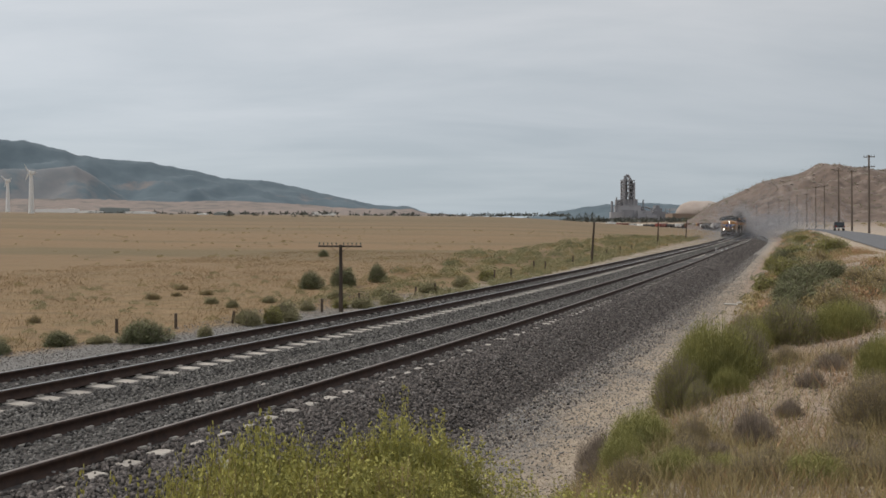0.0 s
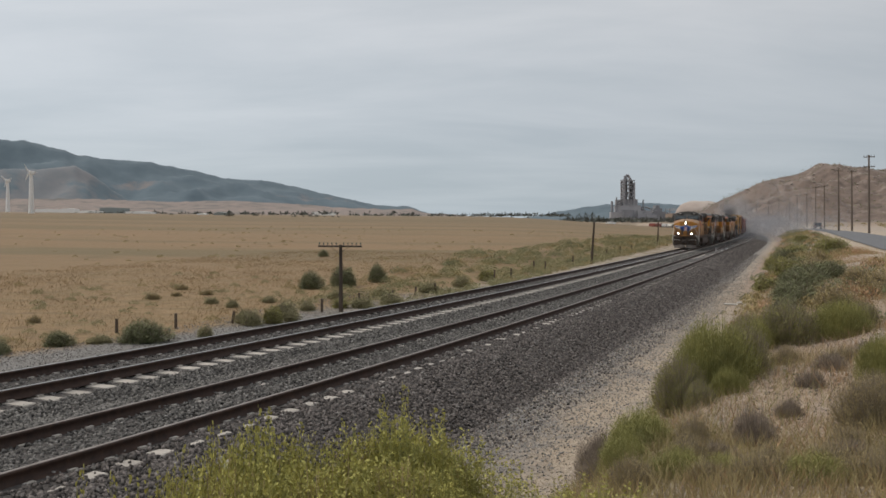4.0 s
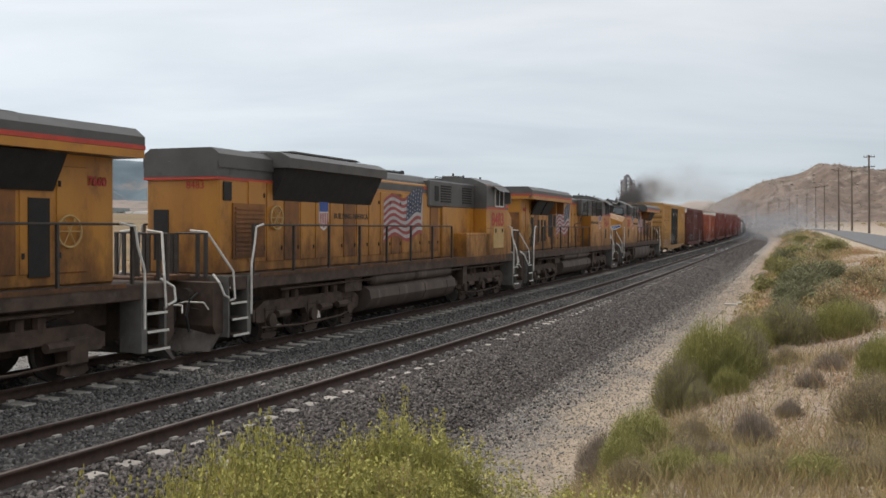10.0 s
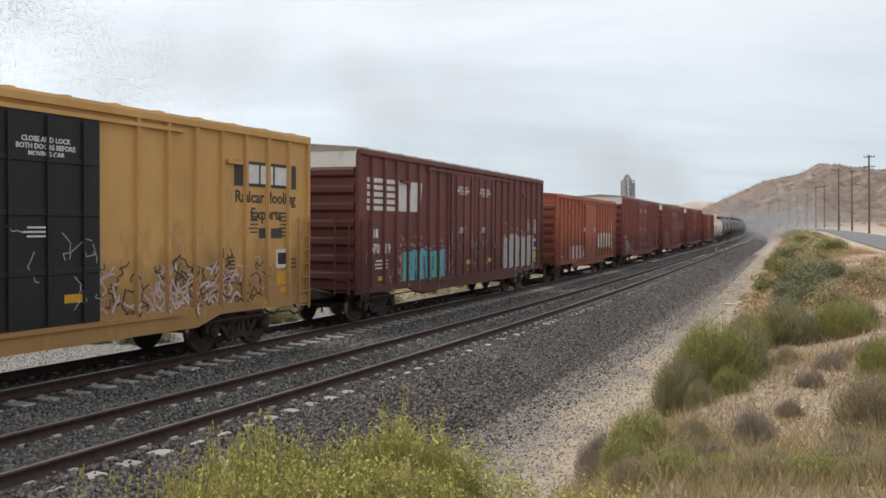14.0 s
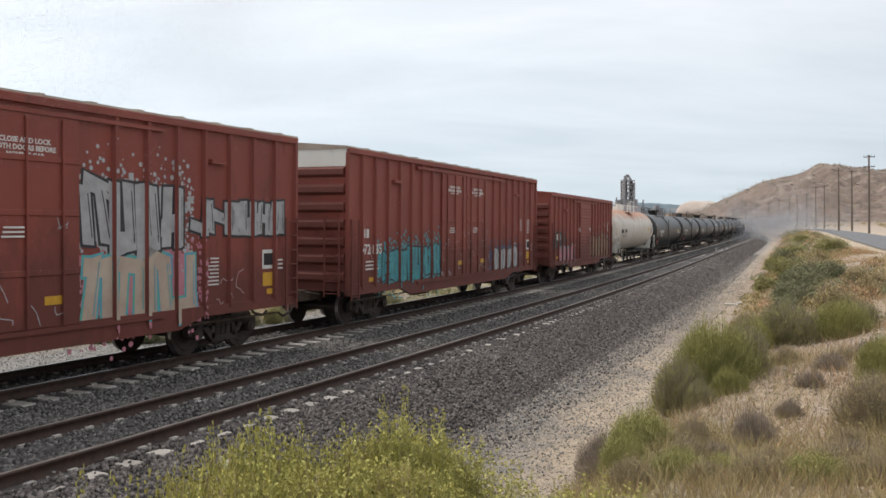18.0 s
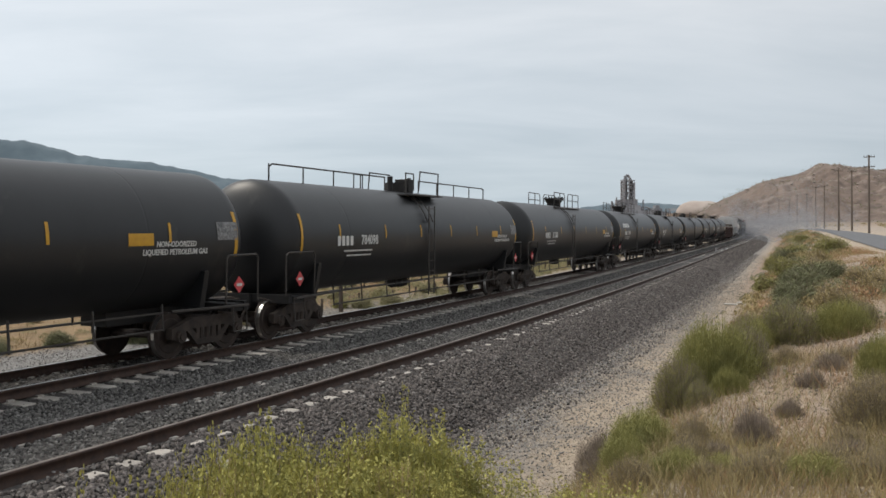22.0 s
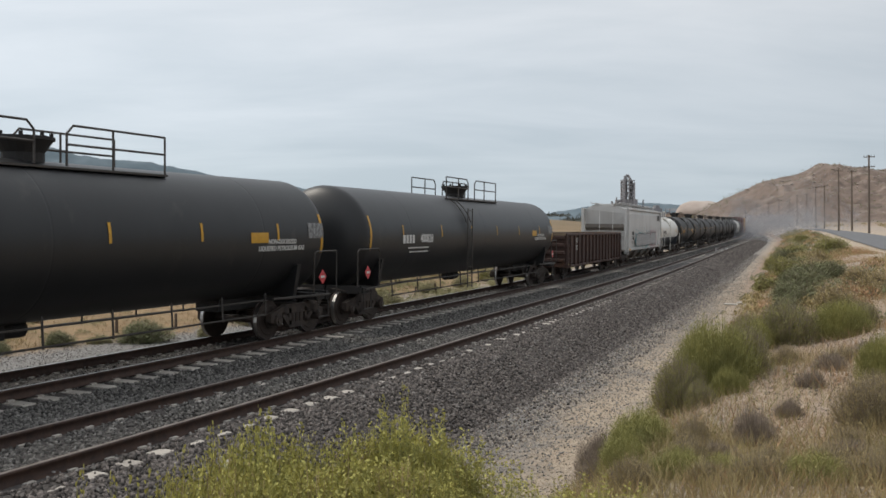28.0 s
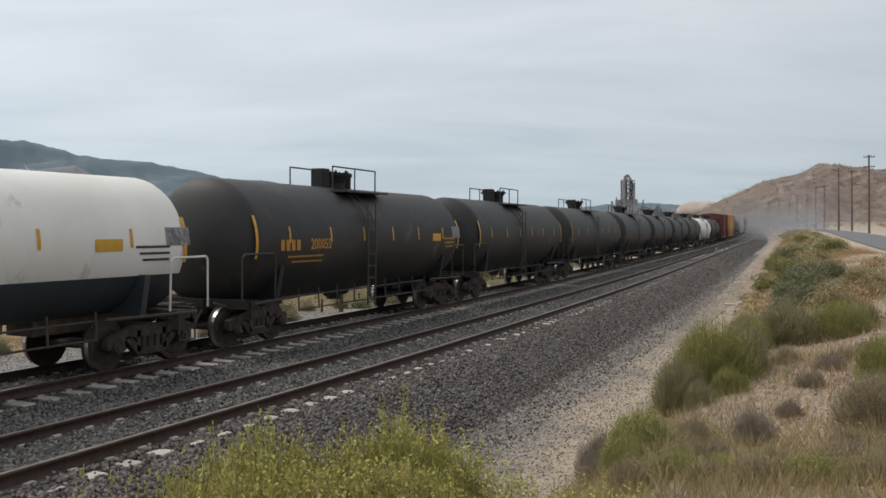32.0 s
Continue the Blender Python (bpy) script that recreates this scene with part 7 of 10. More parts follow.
def hopper(c0, c1, detail=True, number="75126"):
    ob = thing("covered_hopper", "pale grey curved-side covered hopper car with graffiti band", "hopper car")
    half = PITCH * (c1 - c0) / 2
    b = half - 1.25
    bm = bm_new()
    prof = [(1.42, 1.20), (1.50, 1.9), (1.53, 2.8), (1.50, 3.7), (1.40, 4.06), (0.6, 4.28), (-0.6, 4.28), (-1.40, 4.06), (-1.50, 3.7), (-1.53, 2.8), (-1.50, 1.9), (-1.42, 1.20)]
    prism_x(bm, prof, -b + 0.55, b - 0.55)
    part("body", bm, M_HOPG, ob)
    for e in (1, -1):
        bm = bm_new()
        x0, x1 = e * (b - 0.56), e * (b - 0.05)
        a = [bm.verts.new((x0, y * 0.995, z)) for y, z in prof]
        c = [bm.verts.new((x1 if z > 3.0 else x0 + e * 0.02, y * 0.97, z if z > 3.0 else max(z, 1.6))) for y, z in prof]
        bm.faces.new(c if e > 0 else c[::-1])
        for i in range(len(prof)):
            bm.faces.new((a[i], a[(i + 1) % len(prof)], c[(i + 1) % len(prof)], c[i]))
        part("end_sheet", bm, M_HOPG, ob)
        bm = bm_new()
        prism(bm, [(e * (b - 0.03), 3.0), (e * (b - 2.8), 1.22), (e * (b - 2.4), 1.22), (e * (b - 0.03), 2.75)], -1.30, 1.30)
        part("slope_sheet", bm, M_HOPD, ob)
        for sgn in (1, -1):
            bm = bm_new()
            prism(bm, [(e * (b - 0.54), 1.25), (e * (b - 0.54), 3.0), (e * (b - 0.95), 2.75), (e * (b - 1.55), 1.9), (e * (b - 1.75), 1.3)], *sorted((sgn * 1.40, sgn * 1.545)))
            part("side_cutout_plate", bm, M_HOPG, ob)
            bm = bm_new()
            box(bm, *sorted((e * (b - 0.05), e * (b + 0.12))), *sorted((sgn * 1.36, sgn * 1.50)), 0.95, 4.05)
            part("corner_post", bm, M_HOPG, ob)
        bm = bm_new()
        box(bm, *sorted((e * (b - 0.4), e * (half - 0.9))), -1.40, 1.40, 1.12, 1.20)
        part("end_platform", bm, M_HOPD, ob)
        bm = bm_new()
        rail_bar(bm, [(e * (b + 0.18), -1.4, 2.2), (e * (b + 0.18), 1.4, 2.2)], 0.022)
        for yy in (-1.4, -0.3, 0.6, 1.4):
            rail_bar(bm, [(e * (b + 0.18), yy, 1.2), (e * (b + 0.18), yy, 2.2 if abs(yy) > 1 else 3.9)], 0.02)
        part("end_handrail", bm, M_HOPG, ob)
    for sgn in (1, -1):
        bm = bm_new()
        box(bm, -b, b, *sorted((sgn * 1.36, sgn * 1.50)), 1.10, 1.28, 0.02)
        part("side_sill", bm, M_HOPG, ob)
        bm = bm_new()
        box(bm, -b, b, *sorted((sgn * 1.36, sgn * 1.54)), 3.98, 4.12, 0.02)
        part("roof_eave", bm, M_HOPG, ob)
    bm = bm_new()
    for sgn in (1, -1):
        box(bm, -b - 0.1, b + 0.1, *sorted((sgn * 0.50, sgn * 0.92)), 4.40, 4.43)
        rail_bar(bm, [(-b + 0.2, sgn * 0.95, 4.50), (b - 0.2, sgn * 0.95, 4.50)], 0.018)
    part("roof_walk", bm, M_HOPG, ob)
    for q in np.linspace(-b + 0.4, b - 0.4, 12):
        bm = bm_new()
        prism_x(bm, [(-1.45, 4.05), (-0.62, 4.41), (0.62, 4.41), (1.45, 4.05), (0.6, 4.30), (-0.6, 4.30)], q - 0.05, q + 0.05)
        part("roof_rib", bm, M_HOPG, ob)
    bm = bm_new()
    box(bm, -b + 1.0, b - 1.0, -0.38, 0.38, 4.28, 4.38, 0.03)
    part("roof_hatch", bm, M_HOPG, ob)
    for q in (-5.1, -1.7, 1.7, 5.1):
        bm = bm_new()
        q *= b / 8.9
        prism(bm, [(q - 1.55, 1.2), (q + 1.55, 1.2), (q + 0.35, 0.45), (q - 0.35, 0.45)], -1.35, 1.35)
        for v in bm.verts:
            if v.co.z < 0.6:
                v.co.y *= 0.6
        part("chute", bm, M_HOPD, ob)
        bm = bm_new()
        box(bm, q - 0.42, q + 0.42, -0.85, 0.85, 0.38, 0.52, 0.02)
        tube(bm, (q, 0.8, 0.45), (q, 1.05, 0.45), 0.10, 10)
        part("outlet_gate", bm, M_HOPD, ob)
    lad = ladder_mesh(3.2, 0.44, 11, M_HOPG)
    for e in (1, -1):
        for sgn in (1, -1):
            shared_part("ladder", lad, ob, (e * (b - 0.25), sgn * 1.56, 0.85))
    for sgn in (1, -1):
        mark(ob, sgn * (b - 2.6), 2.35, 4, 0.24, 1.53, M_LETTER, sgn)
        lettering(ob, number, sgn * (b - 2.6), 2.0, 0.34, 1.532, M_LETTER, sgn, "car_number", bold=0.006)
        bars(ob, sgn * (b - 2.6), 1.74, 1.3, 2, 1.50, M_LETTER, sgn, 0.03, 0.09, seed=3)
        mark(ob, -sgn * (b - 1.6), 3.52, 4, 0.46, 1.52, M_LETTER, sgn, "logo_block", 0.72)
        bm = bm_new()
        box(bm, sgn * (b - 1.5) - 0.35, sgn * (b - 1.5) + 0.35, *sorted((sgn * 1.50, sgn * 1.506)), 1.13, 1.24)
        part("reflector", bm, M_YSTRIP, ob)
        graffiti(ob, *sorted((sgn * (b - 3.9), -sgn * (b - 6.5))), 1.35, 2.35, 1.535, M_GW, M_GK, 21, 7, sgn, M_GT, True)
        graffiti(ob, *sorted((-sgn * (b - 6.3), -sgn * (b - 3.2))), 1.35, 2.35, 1.535, M_GW, M_GK, 22, 4, sgn, M_GP, True)
    bm = bm_new()
    box(bm, -half + 0.9, half - 0.9, -0.3, 0.3, 0.80, 1.12)
    part("centre_sill", bm, M_UNDER, ob)
    truck(ob, b - 1.35, "freight")
    truck(ob, -b + 1.35, "freight")
    couplers(ob, half)
    return ob, PITCH * (c0 + c1) / 2, b - 1.35


# ---- the train in order; distances are metres behind its front ----
def car_pose(c_mid, half, t, turned=False):
    """Pose of a vehicle on the far track; +x forward, +y towards the road."""
    s = S_AT_6 - SPEED * (t - 6) + c_mid
    a, b = on_track(s - half, B, 0.05), on_track(s + half, B, 0.05)
    d = a - b
    yaw = math.degrees(math.atan2(d.y, d.x)) + (180 if turned else 0)
    pitch = -math.degrees(math.atan2(d.z, math.hypot(d.x, d.y))) * (-1 if turned else 1)
    mid = (a + b) / 2
    return pose(mid.x, mid.y, mid.z, 0, pitch, yaw)


MV = []
for num, c_front, fwd, emd, lit in (("7660", 0.12, True, False, True), ("8483", 45.75, False, True, False), ("7664", 68.15, False, False, False), ("7507", 69.0, True, False, False)):
    lo = locomotive(num, fwd, emd, lit)
    lo.scale = (PITCH, 1, 1)
    MV.append((lo, PITCH * (c_front + (11.2 if fwd else -11.2)), 6.35 * PITCH, not fwd))


def add(made):
    MV.append((made[0], made[1], made[2], False))
    return made[0]


ybox = add(boxcar(91.1, 112.65, M_BOXY, 4.74, "660772", 4, doors="wide", style=1, label="dirty yellow boxcar with black plug doors and graffiti"))
for sgn in (1, -1):
    b = 8.85
    lettering(ybox, "next\nload", sgn * (b - 1.55), 3.45, 0.30, 1.455, M_LETTER, sgn, "slogan")
    lettering(ybox, "any\nroad", sgn * (b - 3.97), 3.45, 0.30, 1.455, M_LETTER, sgn, "slogan")
    lettering(ybox, "Railcar Pooling\nExperts", -sgn * (b - 1.65), 3.09, 0.36, 1.455, M_LETTER, sgn, "slogan", 1.05, bold=0.006)
    for ax, az in ((1, 1), (1, -1), (-1, 1), (-1, -1)):
        for m, off in ((M_BLUE, 0.11), (M_RED, -0.11)):
            bm = bm_new()
            c, d = Vector((ax, 0, az)).normalized(), Vector((-ax, 0, az)).normalized()
            q = [c * r + d * (off + w) for r, w in ((0.16, -0.095), (0.86, -0.095), (0.86, 0.095), (0.16, 0.095))]
            prism(bm, [(sgn * (b - 2.76) + v.x, 3.50 + v.z * 0.98) for v in q], *sorted((sgn * 1.452, sgn * 1.458)))
            part("cross_emblem", bm, m, ybox)
    bm = bm_new()
    box(bm, *sorted((-sgn * (b - 2.8), -sgn * (b - 0.5))), *sorted((sgn * 1.452, sgn * 1.458)), 3.50, 4.04)
    part("logo_plate", bm, M_LETTER, ybox)
    mark(ybox, -sgn * (b - 1.65), 3.77, 3, 0.40, 1.459, M_WHITE, sgn, "logo_block", 1.15)
    graffiti(ybox, *sorted((sgn * (b - 0.6), sgn * (b - 5.3))), 0.98, 1.6, 1.454, M_GF, M_GLILAC, 31, 7, sgn, None, True)
    graffiti(ybox, *sorted((sgn * (b - 5.45), sgn * (b - 6.9))), 1.3, 2.0, 1.454, M_WHITE, M_GK, 32, 2, sgn)
    graffiti(ybox, *sorted((sgn * 2.3, sgn * 0.6)), 1.2, 2.0, 1.518, M_GW, M_GK, 33, 4, sgn)
    scribble(ybox, *sorted((-sgn * (b - 6.6), -sgn * (b - 1.6))), 1.05, 2.0, 1.453, M_LETTER, 60, 34, sgn, 0.028)
    scribble(ybox, *sorted((-sgn * (b - 6.6), -sgn * (b - 2.6))), 1.05, 1.8, 1.454, M_GF, 60, 35, sgn, 0.045)
    bars(ybox, -sgn * (b - 1.65), 2.50, 1.2, 1, 1.455, M_LETTER, sgn, 0.22, 0.3, "web_print", 4)

nbox = add(boxcar(112.65, 134.2, M_BOXB, 4.72, "470119", 2, doors="double", end_cap=M_TANKW, style=2, label="brown boxcar with white end panel and colourful graffiti"))
for sgn in (1, -1):
    b = 8.85
    bm = bm_new()
    for i in range(5):
        box(bm, *sorted((sgn * (b - 0.6), sgn * (b - 2.6 + 0.06 * i))), *sorted((sgn * 1.452, sgn * 1.458)), 3.1 + i * 0.19, 3.22 + i * 0.19)
    part("logo_stripes", bm, M_WHITE, nbox)
    mark(nbox, sgn * (b - 3.35), 3.54, 2, 0.88, 1.454, M_WHITE, sgn, "logo_block", 0.95, 0.16)
    graffiti(nbox, *sorted((sgn * (b - 2.9), sgn * (b - 6.2))), 0.95, 1.95, 1.454, M_GB, M_GK, 41, 5, sgn, M_GP)
    graffiti(nbox, *sorted((-sgn * (b - 5.3), -sgn * (b - 1.4))), 1.0, 2.3, 1.454, M_GW, M_GF, 42, 5, sgn, M_GW)

obox = add(boxcar(134.2, 153.1, M_BOXO, 4.22, None, 2, doors="single", style=0, label="faded orange-red boxcar with blue-white graffiti", posts=0.8))
for sgn in (1, -1):
    graffiti(obox, *sorted((-sgn * 2.0, -sgn * 6.4)), 1.5, 2.3, 1.454, M_WHITE, M_GB, 51, 8, sgn)
    graffiti(obox, *sorted((sgn * 1.2, sgn * 4.5)), 1.0, 1.7, 1.454, M_GF, M_GLILAC, 52, 5, sgn)

for c0, c1, num, seed in ((153.1, 175.0, "472800", 61), (175.0, 196.15, "472777", 71), (196.15, 217.15, "472855", 81)):
    rb = add(boxcar(c0, c1, M_BOXR, 4.70, num, 2, doors="double", end_cap=M_TANKW, style=2, num_z=2.45 if num == "472777" else 2.03,
                    label={61: "red oxide boxcar with pale blue graffiti low on its side", 71: "red oxide boxcar with silver and lilac graffiti", 81: "red oxide boxcar with turquoise and silver graffiti"}[seed]))
    b = PITCH * (c1 - c0) / 2 - 1.28
    for sgn in (1, -1):
        if seed == 61:
            graffiti(rb, *sorted((sgn * (b - 2.0), sgn * (b - 4.4))), 1.0, 1.75, 1.454, mat("spray pale blue", (0.32, 0.45, 0.50), (0.45, 0.50, 0.52), 0.5, scale=2), M_GF, 62, 3, sgn)
            graffiti(rb, *sorted((-sgn * 2.8, -sgn * 6.2)), 1.05, 2.0, 1.454, M_BOXTINT, M_BOXB, 63, 5, sgn)
            scribble(rb, *sorted((-sgn * 2.8, -sgn * 6.2)), 1.05, 2.1, 1.47, M_GF, 50, 64, sgn, 0.02)
        elif seed == 71:
            graffiti(rb, *sorted((sgn * (b - 1.5), sgn * (b - 5.2))), 0.95, 2.2, 1.454, M_GLILAC, M_GP, 72, 5, sgn, M_GLILAC)
            graffiti(rb, *sorted((-sgn * 2.3, -sgn * 4.8)), 2.2, 3.45, 1.454, M_GW, M_GK, 73, 4, sgn, M_GW)
            graffiti(rb, *sorted((-sgn * 2.3, -sgn * 5.2)), 0.95, 2.1, 1.454, M_GTAN2, M_GB, 74, 4, sgn, M_GP)
            graffiti(rb, *sorted((-sgn * 5.0, -sgn * 8.2)), 2.45, 3.2, 1.454, M_GW, M_GK, 75, 6, sgn)
        else:
            graffiti(rb, *sorted((sgn * (b - 2.1), sgn * (b - 3.75))), 1.1, 2.0, 1.454, M_GT, M_GK, 82, 4, sgn, M_GT)
            graffiti(rb, *sorted((sgn * (b - 3.85), sgn * (b - 6.35))), 1.1, 2.1, 1.454, M_GT, M_GK, 83, 5, sgn, M_GT)
            graffiti(rb, *sorted((-sgn * 2.9, -sgn * 6.0)), 1.0, 1.9, 1.454, M_GW, M_GK, 84, 4, sgn, M_GNAVY, True)

cbox = add(boxcar(217.15, 235.7, M_BOXR, 4.25, None, 2, doors="single", style=0, label="red boxcar with ribbed sliding door and bright graffiti", posts=0.8))
for sgn in (1, -1):
    graffiti(cbox, *sorted((sgn * 6.8, sgn * 4.3)), 1.75, 2.4, 1.454, M_GK, M_LETTER, 91, 4, sgn)
    graffiti(cbox, *sorted((sgn * 5.6, sgn * 2.4)), 0.95, 1.75, 1.454, M_GP, M_GT, 92, 6, sgn)
    graffiti(cbox, *sorted((-sgn * 1.6, -sgn * 6.5)), 1.05, 2.2, 1.454, M_GTAN, M_GK, 93, 8, sgn, mat("spray sky blue", (0.22, 0.38, 0.48), None, 0.5, scale=3))
    mark(cbox, sgn * 5.8, 2.2, 3, 0.30, 1.47, M_WHITE, sgn)

rust_tank = add(tankcar(235.7, 256.2, M_TANKR, 1.40, 2.50, "long", "58710", 4, M_LETTER, "white tank car with orange rust running from its top", placard=False, rail_paint=M_RAILW))
BLACK = "black tank car with yellow strips"
for c0, c1, top, num, logo in ((256.2, 278.0, "platform", "400766", 0), (278.0, 298.4, "long", "784098", 0), (298.4, 321.0, "platform", "212202", 0), (321.0, 341.8, "platform", "92409", 1),
                               (341.8, 364.4, "long", "302936", 0), (364.4, 387.5, "long", None, 0), (387.5, 407.8, "platform", "212246", 0), (407.8, 430.8, "platform", "400828", 0)):
    tk = add(tankcar(c0, c1, M_TANKK, 1.42, 2.37, top, num, 4, M_WHITE, BLACK + (" and railed platform" if top == "platform" else " and long top railing"), logo=logo, shift={387.5: -0.8, 407.8: -0.7, 321.0: 0.8, 256.2: 1.2}.get(c0, 0.0)))
add(gondola(430.8, 449.2))
add(hopper(449.2, 470.4)).scale = (1, 1, 0.965)
add(tankcar(470.4, 486.4, M_TANKW, 1.33, 2.28, "dome", "200741", 4, M_LETTER, "white tank car with a dark lower half", low=M_TANKLOW, placard=False, rail_paint=M_RAILW))
M_ORANGE_INK = mat("orange stencil ink", (0.45, 0.22, 0.03), None, 0.5, scale=6)
DULL = "dull black short tank car with orange stencilling"
for i, (c0, c1) in enumerate(((486.4, 501.4), (501.4, 516.4), (516.4, 533.6))):
    add(tankcar(c0, c1, M_TANKD, 1.44, 2.30, "dome", "200055" if i == 0 else None, 4, M_ORANGE_INK, DULL, placard=False))
c = 533.6
tail = ["k"] * 4 + ["w", "k", "b", "y", "k", "k", "h", "h", "w", "k", "k", "b", "b", "k", "h", "h", "k", "k", "b", "r", "k", "k", "w", "h", "b", "r"]
for q in tail:
    ln = {"k": 15.4, "w": 15.4, "b": 18.0, "y": 20.0, "h": 17.5, "r": 18.0}[q]
    if q in "kw":
        add(tankcar(c, c + ln, M_TANKD if q == "k" else M_TANKW, 1.44, 2.30, "dome", None, label="distant %s short tank car" % ("dull black" if q == "k" else "plain white"), placard=False, detail=False, strips=False))
    elif q == "h":
        add(hopper(c, c + ln, False))
    else:
        add(boxcar(c, c + ln, {"b": M_BOXB, "y": M_BOXY, "r": M_BOXR}[q], 4.5, None, doors="single", label="distant %s boxcar" % {"b": "dark brown", "y": "weathered yellow", "r": "red oxide"}[q], detail=False))
    c += ln


def motions():
    for ob, mid, half, turned in MV:
        walk(ob, [(t, car_pose(mid, half, t, turned)) for t in range(33)])
    smoke_motions()
    turned_axles = set()
    for ob, mid, half, turned in MV:
        if turned:
            turned_axles.update(o for o in ob.children_recursive)
    for kind, back in (("freight", False), ("loco", False), ("loco", True)):
        sets = [w for w in WHEELS[kind] if (w in turned_axles) == back]
        step = math.degrees(SPEED / FPS / RADIUS[kind]) * (-1 if back else 1)
        first = sets[0]
        walk(first, [(i / FPS, pose(0, 0, 0, 0, step * i, 0)) for i in range(961)])
        for w in sets[1:]:
            w.rotation_mode = "QUATERNION"
            w.animation_data_create()
            w.animation_data.action = first.animation_data.action
            w.animation_data.action_slot = first.animation_data.action_slot


# ---- plants ----
M_GREEN = mat("rabbitbrush green", (0.335, 0.315, 0.105), (0.225, 0.218, 0.074), 0.9, scale=2.5, per=0.22, island=True)
M_BRIGHT = mat("fresh rabbitbrush green", (0.350, 0.335, 0.120), (0.245, 0.240, 0.088), 0.9, scale=2.5, per=0.22, island=True)
M_OLIVE = mat("olive dry leaves", (0.410, 0.330, 0.160), (0.285, 0.228, 0.112), 0.9, scale=2.5, per=0.25, island=True)
M_SAGE = mat("dark sage leaves", (0.225, 0.232, 0.122), (0.145, 0.155, 0.080), 0.9, scale=2.5, per=0.25, island=True)
M_TUSSOCK = mat("pale grey-green shrub leaves", (0.350, 0.325, 0.172), (0.235, 0.220, 0.118), 0.9, scale=1.5, per=0.28, island=True)
M_TWIG = mat("grey-brown twigs", (0.330, 0.270, 0.215), (0.220, 0.178, 0.142), 0.95, scale=5, per=0.3, island=True)
M_BLOOM = mat("yellow bush bloom", (0.450, 0.412, 0.112), (0.330, 0.308, 0.090), 0.8, scale=4, per=0.3, island=True)
M_FRESH = mat("yellow-green stems", (0.380, 0.372, 0.122), (0.260, 0.257, 0.088), 0.85, scale=4, per=0.25, island=True)
M_STRAW = mat("dry straw", (0.540, 0.405, 0.260), (0.385, 0.275, 0.170), 0.9, scale=3, per=0.3, island=True)
M_STRAWP = mat("plain grass straw", (0.350, 0.238, 0.125), (0.245, 0.162, 0.084), 0.9, scale=0.15, per=0.25, island=True)
M_RUSTW = mat("rusty dry weeds", (0.470, 0.295, 0.165), (0.320, 0.195, 0.110), 0.9, scale=3, per=0.3, island=True)


def ribbons(root, tip, bend, width, rng, taper=0.35):
    """Flat stems in two pieces each: arrays of vertices and quads."""
    n = len(root)
    mid = (root + tip) / 2 + bend
    side = np.cross(tip - root, rng.normal(size=(n, 3)))
    side /= np.linalg.norm(side, axis=1, keepdims=True) + 1e-9
    w = (np.ones(n) * width)[:, None]
    v = np.stack([root - side * w / 2, root + side * w / 2, mid - side * w * 0.4, mid + side * w * 0.4, tip - side * w * taper / 2, tip + side * w * taper / 2], 1).reshape(-1, 3)
    o = np.arange(n)[:, None] * 6
    f = np.concatenate([o + np.array([0, 1, 3, 2]), o + np.array([2, 3, 5, 4])])
    return v, f


def leaves(at, size, rng, up=0.6, slim=0.17):
    n = len(at)
    d = rng.normal(size=(n, 3))
    d[:, 2] = np.abs(d[:, 2]) + up
    d /= np.linalg.norm(d, axis=1, keepdims=True)
    side = np.cross(d, rng.normal(size=(n, 3)))
    side /= np.linalg.norm(side, axis=1, keepdims=True) + 1e-9
    ln = size * rng.uniform(0.6, 1.4, (n, 1))
    v = np.stack([at, at + d * ln * 0.5 + side * ln * slim, at + d * ln, at + d * ln * 0.5 - side * ln * slim], 1).reshape(-1, 3)
    return v, np.arange(n)[:, None] * 4 + np.array([0, 1, 2, 3])


def shoots(at, way, size, rng, spread=0.45, slim=0.07):
    """Narrow leaves that follow the way of their stems."""
    n = len(at)
    d = way / (np.linalg.norm(way, axis=1, keepdims=True) + 1e-9) + rng.normal(size=(n, 3)) * spread
    d /= np.linalg.norm(d, axis=1, keepdims=True)
    side = np.cross(d, rng.normal(size=(n, 3)))
    side /= np.linalg.norm(side, axis=1, keepdims=True) + 1e-9
    ln = size * rng.uniform(0.6, 1.4, (n, 1))
    v = np.stack([at, at + d * ln * 0.5 + side * ln * slim, at + d * ln, at + d * ln * 0.5 - side * ln * slim], 1).reshape(-1, 3)
    return v, np.arange(n)[:, None] * 4 + np.array([0, 1, 2, 3])


